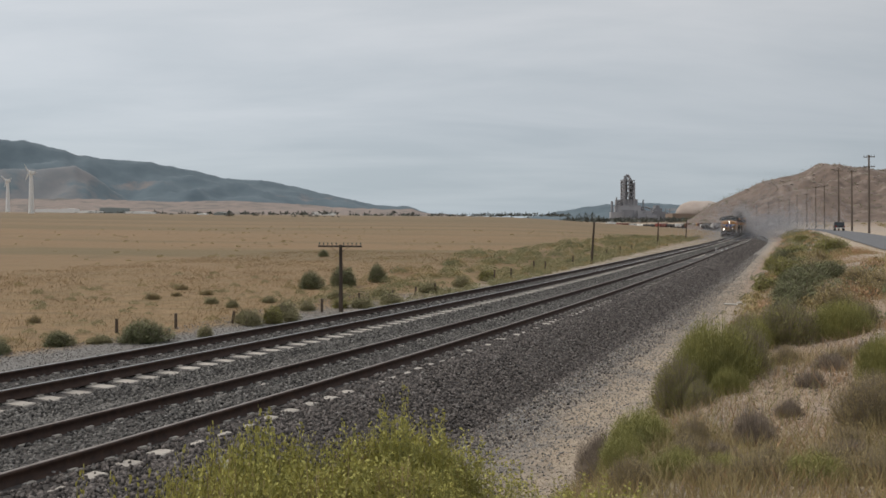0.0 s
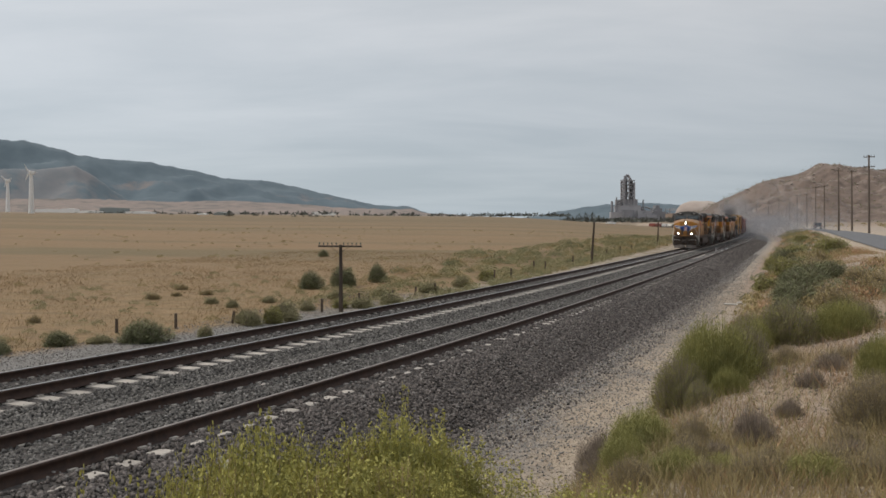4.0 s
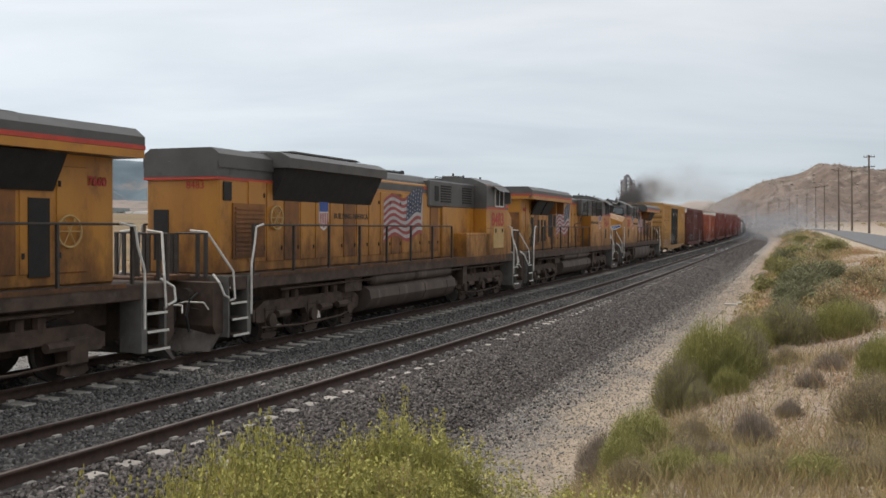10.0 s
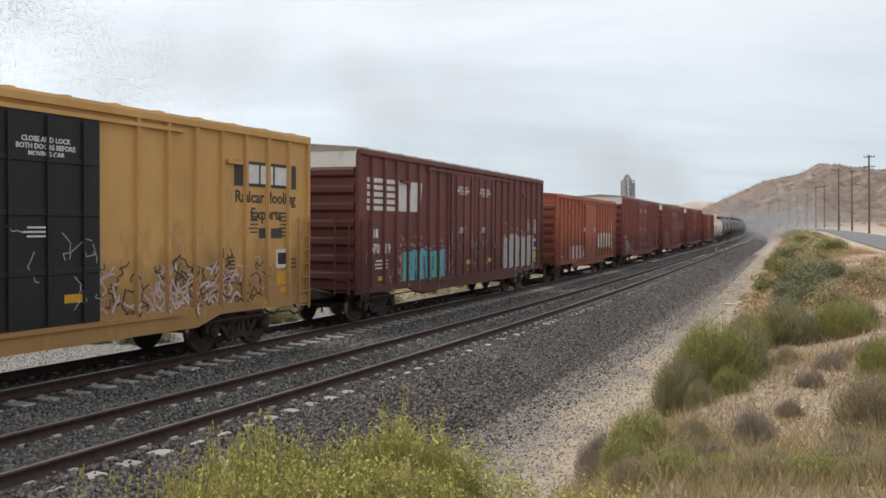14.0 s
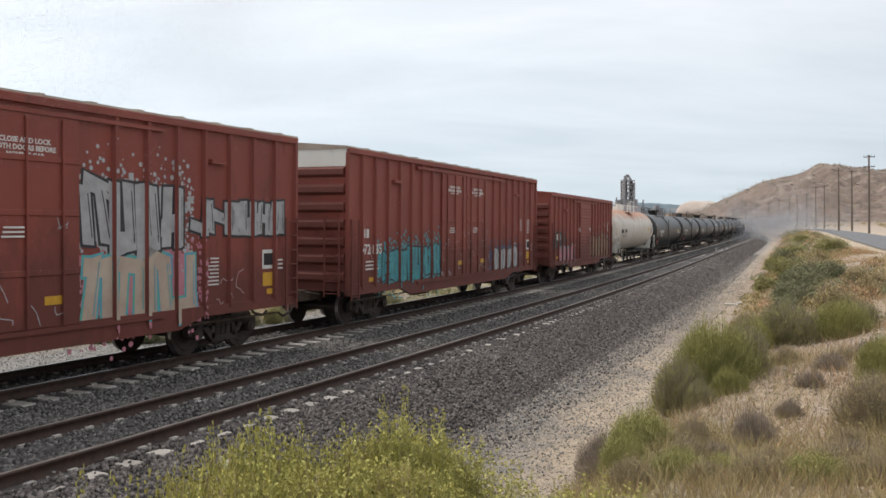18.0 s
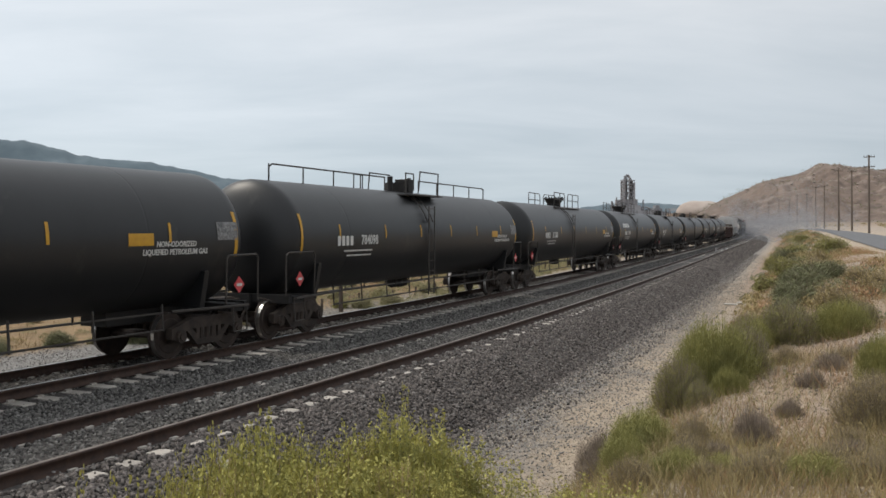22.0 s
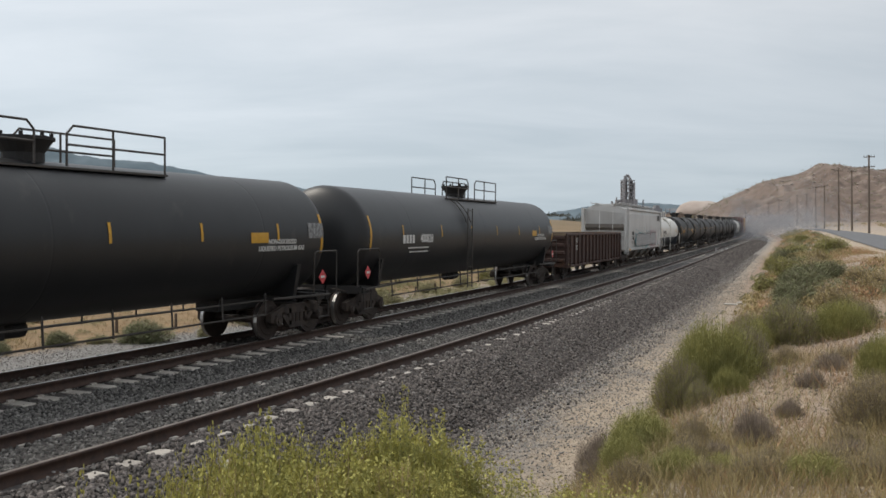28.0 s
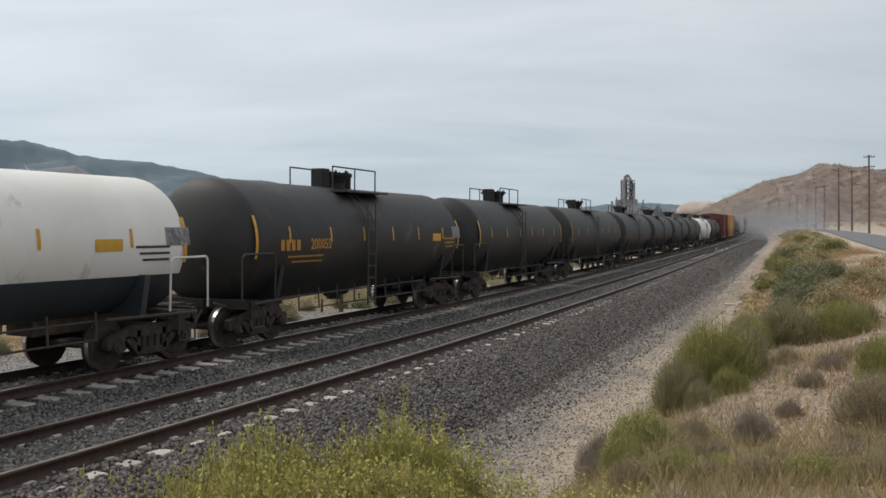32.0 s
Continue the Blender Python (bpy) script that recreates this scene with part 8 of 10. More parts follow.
def bush(name, label, w, h, stems, per_stem, leaf, m_leaf, m_stem, seed, lobes=5, stem_w=0.005, bare=0.45, slim=0.09, spread=0.75):
    """A broom-like bush: several rounded lobes, each of many thin stems that fan out from its foot."""
    rng = np.random.default_rng(seed)
    ob = tagged(new(name, None), label, "bush", "bushes beside the line")
    ang = np.arange(lobes) * 2 * np.pi / lobes + rng.uniform(-0.4, 0.4, lobes)
    off = rng.uniform(0.12, 0.30, lobes) * w
    off[0] = 0.0
    cx = np.stack([np.cos(ang) * off, np.sin(ang) * off], 1)
    rl = np.minimum(rng.uniform(0.20, 0.32, lobes) * w, w * 0.52 - off)
    hl = h * np.clip(1.02 - (off / (0.5 * w)) ** 2 * 0.75, 0.4, 1.0) * rng.uniform(0.85, 1.0, lobes)
    rl[0], hl[0] = 0.32 * w, h
    k = rng.choice(lobes, stems, p=(rl * hl) / (rl * hl).sum())
    a, c = rng.uniform(0, 2 * np.pi, stems), rng.uniform(0.06, 1.0, stems)
    flat = np.sqrt(1 - c ** 2)
    reach = rng.uniform(0.80, 1.06, stems)
    root = np.stack([cx[k, 0] * 0.6 + np.cos(a) * rl[k] * 0.18, cx[k, 1] * 0.6 + np.sin(a) * rl[k] * 0.18, np.zeros(stems)], 1)
    tip = np.stack([cx[k, 0] + np.cos(a) * flat * rl[k] * reach, cx[k, 1] + np.sin(a) * flat * rl[k] * reach, hl[k] * c ** 0.75 * reach], 1)
    bend = np.stack([np.cos(a) * rl[k] * 0.10, np.sin(a) * rl[k] * 0.10, np.zeros(stems)], 1) + rng.normal(size=(stems, 3)) * 0.015 * h
    v, f = ribbons(root, tip, bend, stem_w, rng)
    part_ob = new("branchwork", raw_mesh("branchwork", v, f, m_stem))
    part_ob.parent = ob
    s = np.repeat(np.arange(stems), per_stem)
    q = rng.uniform(bare, 1.0, len(s))[:, None]
    mid = (root + tip) / 2 + bend
    at = np.where(q < 0.5, root[s] + (mid - root)[s] * q * 2, mid[s] + (tip - mid)[s] * (q - 0.5) * 2) + rng.normal(size=(len(s), 3)) * leaf * 0.35
    at[:, 2] = np.maximum(at[:, 2], 0.01)
    v, f = shoots(at, (tip - mid)[s], leaf, rng, spread, slim)
    fo = new("foliage", raw_mesh("foliage", v, f, m_leaf))
    fo.parent = ob
    return ob


def flowering_bush(w, h, stems, seed):
    """Upright leafy stalks, each with side sprays and small flower heads at its end."""
    rng = np.random.default_rng(seed)
    ob = tagged(new("flowering_bush", None), "yellow-green flowering rabbitbrush close to the camera", "bush", "bushes beside the line")
    a, u = rng.uniform(0, 2 * np.pi, stems), np.sqrt(rng.random(stems))
    root = np.stack([np.cos(a) * u * w * 0.22, np.sin(a) * u * w * 0.22, np.zeros(stems)], 1)
    top = h * (1 - 0.28 * u ** 2) * rng.uniform(0.74, 1.0, stems)
    top *= h / top.max()
    tip = np.stack([np.cos(a) * u * w * 0.5, np.sin(a) * u * w * 0.5, top], 1) + rng.normal(size=(stems, 3)) * np.array([0.02, 0.02, 0.0])
    bend = rng.normal(size=(stems, 3)) * 0.012
    v, f = ribbons(root, tip, bend, 0.0045, rng, 0.5)
    new("branchwork", raw_mesh("branchwork", v, f, M_FRESH if seed != 22 else M_STRAW)).parent = ob
    mid = (root + tip) / 2 + bend
    s = np.repeat(np.arange(stems), 22)
    q = rng.uniform(0.45, 0.97, len(s))[:, None]
    at = np.where(q < 0.5, root[s] + (mid - root)[s] * q * 2, mid[s] + (tip - mid)[s] * (q - 0.5) * 2)
    v, f = shoots(at, (tip - mid)[s], 0.034, rng, 0.55, 0.07)
    new("foliage", raw_mesh("foliage", v, f, M_FRESH)).parent = ob
    s = np.repeat(np.arange(stems), 4)
    base = mid[s] + (tip - mid)[s] * rng.uniform(0.55, 0.95, (len(s), 1))
    head = base + (tip - mid)[s] * 0.10 + rng.normal(size=(len(s), 3)) * np.array([0.016, 0.016, 0.012])
    head = np.concatenate([head, tip])
    f_at = np.repeat(head, 3, 0) + rng.normal(size=(3 * len(head), 3)) * 0.006
    v, f = leaves(f_at, 0.015, rng, 0.5, 0.30)
    new("bloom", raw_mesh("bloom", v, f, M_BLOOM)).parent = ob
    return ob


def put(ob, x, y, w=1.0, h=1.0, rz=0.0, sink=0.11):
    ob.matrix_basis = Matrix.Translation((x, y, ground_at(x, y) - sink)) @ pose(0, 0, 0, 0, 0, rz) @ Matrix.Diagonal((w, w, h, 1))
    return ob


def again(ob, x, y, w=1.0, h=1.0, rz=0.0, sink=0.11):
    c = copy_thing(ob, Matrix.Identity(4))
    return put(c, x, y, w, h, rz, sink)


GREEN_L, OLIVE_L, GREY_L, SAGE_L = ("rounded green rabbitbrush on the gravel bank", "olive dry bush on the dirt bank", "leafless grey twiggy bush on the dirt", "dark green low bush beside the line")
TUSS_L = "pale grey-green sagebrush tussock by the fence"
green = bush("bush", GREEN_L, 1.0, 1.0, 3600, 12, 0.034, M_GREEN, M_GREEN, 1, lobes=6, slim=0.06)
green2 = bush("bush", GREEN_L, 1.0, 1.0, 3400, 12, 0.034, M_GREEN, M_TWIG, 2, lobes=8, slim=0.06)
bright = bush("bush", "bright green feathery bush at the path edge", 1.0, 1.0, 2600, 10, 0.050, M_BRIGHT, M_GREEN, 6, lobes=5, slim=0.05)
olive = bush("bush", OLIVE_L, 1.0, 1.0, 2000, 9, 0.042, M_OLIVE, M_TWIG, 3, lobes=6, slim=0.06)
grey = bush("bush", GREY_L, 1.0, 1.0, 2400, 4, 0.060, M_TWIG, M_TWIG, 4, stem_w=0.007, slim=0.04)
sage = bush("bush", SAGE_L, 1.0, 1.0, 1100, 8, 0.075, M_SAGE, M_TWIG, 5, lobes=7)
tuss = bush("bush", TUSS_L, 1.0, 1.0, 700, 7, 0.090, M_TUSSOCK, M_TWIG, 7, lobes=6, stem_w=0.012)
far_green = bush("bush", GREEN_L, 1.0, 1.0, 700, 7, 0.085, M_GREEN, M_TWIG, 8, lobes=6, stem_w=0.010)
far_olive = bush("bush", OLIVE_L, 1.0, 1.0, 600, 6, 0.085, M_OLIVE, M_TWIG, 9, lobes=6, stem_w=0.010)
put(green, 3.78, 12.6, 1.55, 1.16, 20)
put(green2, 6.50, 17.1, 1.55, 1.00, 70)
put(bright, 2.10, 9.55, 1.0, 0.66, 10)
put(olive, 4.40, 9.35, 0.85, 0.72, 10)
put(grey, 3.28, 9.45, 0.62, 0.55)
put(sage, 11.5, 29.6, 1.5, 1.1, 40)
put(tuss, -10.6, 50.4, 1.5, 1.15)
put(far_green, 24.9, 58.0, 3.0, 1.25)
put(far_olive, 19.9, 48.2, 1.8, 0.9)
rng_b = random.Random(8)
# bank between path and road: x, y, width, height
for x, y, w, h, kind in ((3.20, 12.15, 0.95, 0.92, green2), (4.25, 12.9, 1.05, 0.95, green2), (3.32, 11.65, 0.50, 0.46, green2), (3.75, 11.8, 0.60, 0.45, green),
                         (7.30, 16.5, 1.20, 0.85, green), (5.75, 16.6, 0.75, 0.72, green), (7.95, 17.2, 0.9, 0.75, green2), (6.1, 17.9, 1.0, 0.8, green2),
                         (1.80, 10.3, 0.60, 0.66, grey), (2.35, 10.5, 0.62, 0.55, bright), (1.62, 9.5, 0.50, 0.45, grey), (2.55, 9.2, 0.55, 0.45, olive), (1.75, 8.6, 0.60, 0.50, bright), (2.30, 8.3, 0.60, 0.42, olive),
                         (5.35, 10.9, 0.85, 0.72, green), (4.75, 9.0, 0.60, 0.62, bright), (4.9, 10.1, 0.70, 0.45, olive), (3.9, 8.6, 0.6, 0.34, olive), (2.85, 7.9, 0.55, 0.34, olive), (3.35, 7.7, 0.6, 0.34, olive), (2.2, 7.5, 0.5, 0.32, olive), (2.65, 8.6, 0.5, 0.30, grey),
                         (2.05, 7.9, 0.7, 0.36, bright), (2.6, 7.3, 0.7, 0.36, olive), (3.0, 7.25, 0.7, 0.34, bright), (3.45, 7.2, 0.7, 0.36, olive), (3.9, 7.7, 0.7, 0.40, olive), (4.2, 8.1, 0.6, 0.42, bright), (1.6, 7.6, 0.6, 0.40, olive), (2.45, 7.75, 0.6, 0.30, bright), (3.7, 8.2, 0.6, 0.28, grey), (4.05, 10.5, 0.42, 0.30, grey), (5.35, 12.4, 0.6, 0.34, grey), (4.7, 11.5, 0.5, 0.3, grey), (5.2, 13.6, 0.6, 0.4, olive), (6.0, 13.4, 0.7, 0.34, olive), (6.6, 13.9, 0.7, 0.36, grey), (4.4, 13.9, 0.7, 0.55, olive), (5.9, 12.0, 0.8, 0.42, olive)):
    again(kind, x, y, w, h, rng_b.uniform(0, 360), 0.08)
for x, y, w, h, kind in ((9.1, 20.9, 1.3, 0.75, far_olive), (8.4, 19.6, 1.0, 0.6, far_green), (15.4, 36.2, 1.9, 0.9, sage), (10.6, 27.5, 1.5, 0.85, sage), (12.6, 31.6, 1.6, 0.95, sage), (9.6, 24.2, 1.2, 0.8, sage), (8.3, 21.9, 1.0, 0.7, sage), (10.6, 25.4, 1.4, 0.8, far_olive),
                         (13.9, 34.5, 2.0, 1.0, sage), (19.8, 53.7, 2.0, 1.1, far_green), (29.3, 76.3, 2.2, 1.1, far_olive), (42.5, 107.5, 2.8, 1.2, far_green), (12.7, 26.5, 1.4, 0.7, far_olive), (11.4, 23.6, 1.3, 0.6, far_olive), (16.8, 41.0, 1.9, 0.9, far_olive), (17.6, 45.0, 1.8, 0.9, sage),
                         (15.0, 39.5, 1.6, 0.9, far_green), (22.5, 60.0, 2.0, 1.0, sage), (26.0, 67.0, 2.3, 1.0, far_green), (13.2, 36.8, 1.5, 0.8, far_green), (18.6, 46.8, 1.6, 0.9, far_green), (21.0, 50.5, 1.7, 0.8, far_green), (14.2, 31.0, 1.3, 0.6, far_olive)):
    again(kind, x, y, w, h, rng_b.uniform(0, 360), 0.08)
# beyond the far track: along the fence and on the plain
for x, y, w, h, kind in ((-14.2, 43.3, 2.7, 1.25, sage), (-17.6, 41.6, 1.5, 0.85, sage), (-19.0, 38.6, 1.5, 0.75, sage), (-16.2, 42.8, 1.3, 0.55, tuss), (-11.9, 45.5, 0.9, 0.75, tuss), (-11.3, 51.4, 1.3, 1.0, tuss), (-9.6, 51.2, 1.5, 1.2, far_green), (-8.7, 52.0, 1.2, 0.85, tuss),
                         (-9.3, 54.0, 1.6, 1.2, tuss), (-10.3, 71.3, 2.2, 1.6, sage), (-8.1, 73.6, 2.7, 1.9, sage), (-5.6, 77.8, 1.7, 1.8, sage), (-15.3, 116, 1.4, 1.1, sage), (21.7, 155.7, 1.5, 1.3, sage), (-5.2, 59, 1.7, 0.9, tuss), (-3.5, 60.8, 1.9, 1.0, tuss), (-6.6, 58.6, 1.3, 0.8, far_green),
                         (-15.4, 60.5, 1.2, 0.6, tuss), (-20.1, 62.8, 1.4, 0.6, far_olive), (-20, 69.4, 1.3, 0.55, far_olive), (-11.7, 61.2, 1.1, 0.6, tuss), (-22.6, 50.1, 0.9, 0.55, far_olive), (-1.0, 69.0, 1.9, 1.0, tuss), (1.5, 73.5, 2.0, 1.1, tuss), (3.8, 79.5, 2.2, 1.2, far_green),
                         (-13.6, 58.5, 1.0, 0.65, tuss), (-8.6, 57.2, 1.2, 0.75, tuss), (-17.2, 66.0, 1.3, 0.5, far_olive), (-19.0, 64.8, 1.1, 0.45, far_olive), (-7.4, 64.0, 1.6, 0.8, tuss), (-4.4, 66.0, 1.7, 0.8, tuss), (0.4, 66.5, 1.3, 0.75, tuss)):
    again(kind, x, y, w, h, rng_b.uniform(0, 360), 0.08)

stalk = flowering_bush(0.60, 1.0, 420, 21)
stalk2 = flowering_bush(0.60, 1.0, 420, 22)
sprig = flowering_bush(0.22, 1.0, 26, 23)


def front_bush(ob, across, up, d, w):
    """Sets a bush so that its crown ends on a sight line: thousandths across and below the level, d metres away."""
    x = across / 1000 * d
    return put(ob, x, d, w, EYE - up / 1000 * d - ground_at(x, d), rng_b.uniform(0, 360), 0.0)


front_bush(stalk, -200, 222, 4.3, 0.85)
front_bush(stalk2, -97, 234, 4.3, 0.85)
front_bush(sprig, -47, 182, 4.25, 0.7)
for i, (across, up, d, w) in enumerate(((-303, 280, 4.3, 0.55), (-285, 272, 4.2, 0.6), (-268, 264, 4.3, 0.65), (-236, 240, 4.2, 0.75), (-218, 228, 4.4, 0.7), (-169, 234, 4.4, 0.75), (-133, 242, 4.3, 0.75), (-75, 228, 4.3, 0.7), (-50, 214, 4.3, 0.65), (-24, 222, 4.4, 0.6), (0, 232, 4.3, 0.5), (18, 252, 4.2, 0.35),
                         (-270, 284, 3.8, 0.8), (-225, 266, 3.8, 0.9), (-180, 260, 3.8, 0.9), (-135, 264, 3.8, 0.9), (-90, 260, 3.8, 0.9), (-45, 256, 3.8, 0.8), (-10, 266, 3.8, 0.6), (140, 290, 3.9, 0.25), (175, 288, 3.9, 0.3), (220, 294, 3.9, 0.25))):
    front_bush(copy_thing((stalk, stalk2)[i % 2], Matrix.Identity(4)), across, up, d, w)
for across, up, d, w in ((-392, 284, 4.3, 0.9), (-372, 290, 4.3, 0.9), (-350, 288, 4.3, 0.9), (-328, 280, 4.3, 0.9), (-60, 196, 4.3, 0.9), (-34, 200, 4.2, 0.8), (-74, 212, 4.2, 1.1), (-12, 206, 4.3, 1.0), (8, 214, 4.2, 1.1), (28, 236, 4.2, 1.1), (44, 246, 4.2, 1.0), (58, 252, 4.1, 1.1), (72, 262, 4.0, 1.0), (85, 272, 4.0, 1.0), (-110, 222, 4.3, 1.1), (-150, 228, 4.3, 1.1),
                         (-185, 214, 4.3, 1.1), (-205, 211, 4.2, 0.9), (-248, 232, 4.3, 1.0), (-290, 260, 4.3, 1.0), (128, 282, 4.0, 0.9), (152, 278, 3.9, 1.0), (190, 280, 3.9, 1.0), (205, 284, 3.9, 1.0)):
    front_bush(copy_thing(sprig, Matrix.Identity(4)), across, up, d, w)


def scatter(n, s_rng, lat_rng, seed, clump=0.0, road_free=True):
    rng = np.random.default_rng(seed)
    s = rng.uniform(*s_rng, n)
    la = rng.uniform(*lat_rng, n)
    if clump:
        k = max(3, n // 60)
        cs, cl = rng.uniform(*s_rng, k), rng.uniform(*lat_rng, k)
        i = rng.integers(0, k, n)
        s, la = cs[i] + rng.normal(size=n) * clump, cl[i] + rng.normal(size=n) * clump
        keep = (la > lat_rng[0]) & (la < lat_rng[1]) & (s > s_rng[0] - 4)
        s, la = s[keep], la[keep]
    h = np.interp(s, TS, TH)
    x = np.interp(s, TS, TX) + np.cos(h) * la
    y = np.interp(s, TS, TY) - np.sin(h) * la
    return x, y, ground_z(x, y), rng


def grass(name, label, n, s_rng, lat_rng, height, width, material, seed, clump=0.0):
    x, y, z, rng = scatter(n, s_rng, lat_rng, seed, clump)
    n = len(x)
    root = np.stack([x, y, z - 0.01], 1)
    d = rng.normal(size=(n, 3)) * 0.45
    d[:, 2] = 1
    ln = height * rng.uniform(0.4, 1.2, (n, 1))
    v, f = ribbons(root, root + d * ln, rng.normal(size=(n, 3)) * 0.05 * ln, width, rng, 0.2)
    tagged(new(name, raw_mesh(name, v, f, material)), label, "grass", kind="stuff")


grass("dry_grass", "dry straw-coloured grass tufts on the bank", 26000, (3, 36), (6.5, 12.6), 0.15, 0.005, M_STRAW, 31, 0.26)
grass("dry_weeds", "rusty dry weeds on the bank", 26000, (4, 70), (6.2, 12.4), 0.19, 0.006, M_RUSTW, 32, 0.35)
grass("green_grass", "thin green grass at the path edge", 4000, (4, 16), (5.9, 9.0), 0.18, 0.005, M_GREEN, 33, 0.45)
grass("grey_weeds", "grey-brown weeds on the bank", 22000, (4, 44), (6.0, 12.4), 0.15, 0.006, M_TWIG, 36, 0.32)
grass("olive_weeds", "olive weeds on the bank", 24000, (4, 60), (6.2, 12.2), 0.19, 0.006, M_OLIVE, 37, 0.40)
grass("foot_weeds", "olive weeds and stalks on the near bank", 14000, (4, 10), (6.4, 11), 0.24, 0.005, M_OLIVE, 38, 0.30)
grass("plain_grass", "dry golden grass on the plain", 42000, (15, 120), (-60, -22.5), 0.20, 0.022, M_STRAWP, 34, 1.2)
grass("plain_weeds", "olive dry weeds on the plain", 12000, (20, 130), (-60, -20), 0.17, 0.020, M_OLIVE, 35, 1.1)


def belt(name, label, n, s_rng, lat_rng, size, material, seed):
    """Many low shrubs, each a dome of leaf clumps."""
    x, y, z, rng = scatter(n, s_rng, lat_rng, seed)
    vs, fs, off = [], [], 0
    for i in range(n):
        w = size * rng.uniform(0.45, 1.3)
        k = 240
        a, u, e = rng.uniform(0, 2 * np.pi, k), np.sqrt(rng.random(k)), rng.random(k)
        at = np.stack([x[i] + np.cos(a) * u * w, y[i] + np.sin(a) * u * w, z[i] + np.sqrt(np.clip(1 - u ** 2, 0, 1)) * w * 0.75 * (0.25 + 0.75 * e)], 1)
        v, f = leaves(at, 0.15 * w, rng, 0.5, 0.22)
        vs.append(v)
        fs.append(f + off)
        off += len(v)
    tagged(new(name, raw_mesh(name, np.concatenate(vs), np.concatenate(fs), material)), label, "shrubs", kind="stuff")


belt("sagebrush", "belt of grey-green sagebrush along the fence", 200, (50, 110), (-25, -11.5), 0.80, M_TUSSOCK, 41)
belt("sagebrush", "belt of grey-green sagebrush towards the curve", 300, (105, 240), (-34, -11.5), 0.95, M_TUSSOCK, 50)
belt("sagebrush", "belt of dark sagebrush along the fence", 110, (75, 260), (-30, -12), 0.85, M_SAGE, 42)
belt("sagebrush", "belt of olive sagebrush along the fence", 220, (60, 250), (-30, -12), 0.75, M_OLIVE, 47)
belt("sagebrush", "sparse small shrubs dotted over the plain", 260, (30, 260), (-150, -22), 0.42, M_OLIVE, 43)
belt("sagebrush", "grey-green tussocks dotted along the plain's edge", 90, (28, 70), (-44, -24), 0.40, M_TUSSOCK, 48)
belt("bank_shrubs", "low olive shrubs between path and road", 230, (20, 260), (6.4, 11.6), 0.55, M_OLIVE, 44)
belt("bank_shrubs", "low dark green shrubs between path and road", 170, (20, 280), (6.2, 11.4), 0.60, M_SAGE, 45)
belt("bank_shrubs", "rusty dry shrubs between path and road", 130, (20, 200), (6.6, 11.4), 0.45, M_RUSTW, 49)
belt("hill_shrubs", "desert scrub between road and hill", 220, (60, 420), (24, 90), 0.9, M_OLIVE, 46)


def hill_cover():
    """Dark scrub and pale boulders strewn over the bare hill."""
    co = np.empty(len(hill.data.vertices) * 3)
    hill.data.vertices.foreach_get("co", co)
    co = co.reshape(-1, 3)
    rng = np.random.default_rng(91)
    co = co[(co[:, 0] / co[:, 1] < 0.75) & (co[:, 1] > 0) & (co[:, 2] > 4)]
    co = co[np.argsort(rng.random(len(co)))]
    at = co[rng.integers(0, len(co), 5200)] + rng.normal(size=(5200, 3)) * np.array([5, 5, 0.3])
    v, f = leaves(np.repeat(at, 5, 0) + rng.normal(size=(26000, 3)) * np.array([0.7, 0.7, 0.15]), 0.85, rng, 0.2, 0.3)
    tagged(new("hill_scrub", raw_mesh("hill_scrub", v, f, M_SAGE)), "dark scrub dotted over the bare hill", "shrubs", kind="stuff")
    hi = co[co[:, 2] > np.quantile(co[:, 2], 0.55)]
    at = hi[rng.integers(0, len(hi), 900)]
    r = rng.uniform(0.6, 2.4, (900, 1, 1))
    base = np.array([(1, 0, 0), (0, 1, 0), (-1, 0, 0), (0, -1, 0), (0, 0, 0.8), (0, 0, -0.6)], float)
    v = (base[None] * rng.uniform(0.6, 1.2, (900, 6, 1)) * r + at[:, None, :]).reshape(-1, 3)
    k = np.array([(0, 1, 4), (1, 2, 4), (2, 3, 4), (3, 0, 4), (1, 0, 5), (2, 1, 5), (3, 2, 5), (0, 3, 5)])
    tagged(new("hill_rocks", raw_mesh("hill_rocks", v, (np.arange(900)[:, None, None] * 6 + k[None]).reshape(-1, 3), mat("pale hill rock", (0.34, 0.285, 0.245), (0.24, 0.20, 0.172), 1.0, scale=0.2))), "pale boulders on the hill crest", "rocks", kind="stuff")


hill_cover()


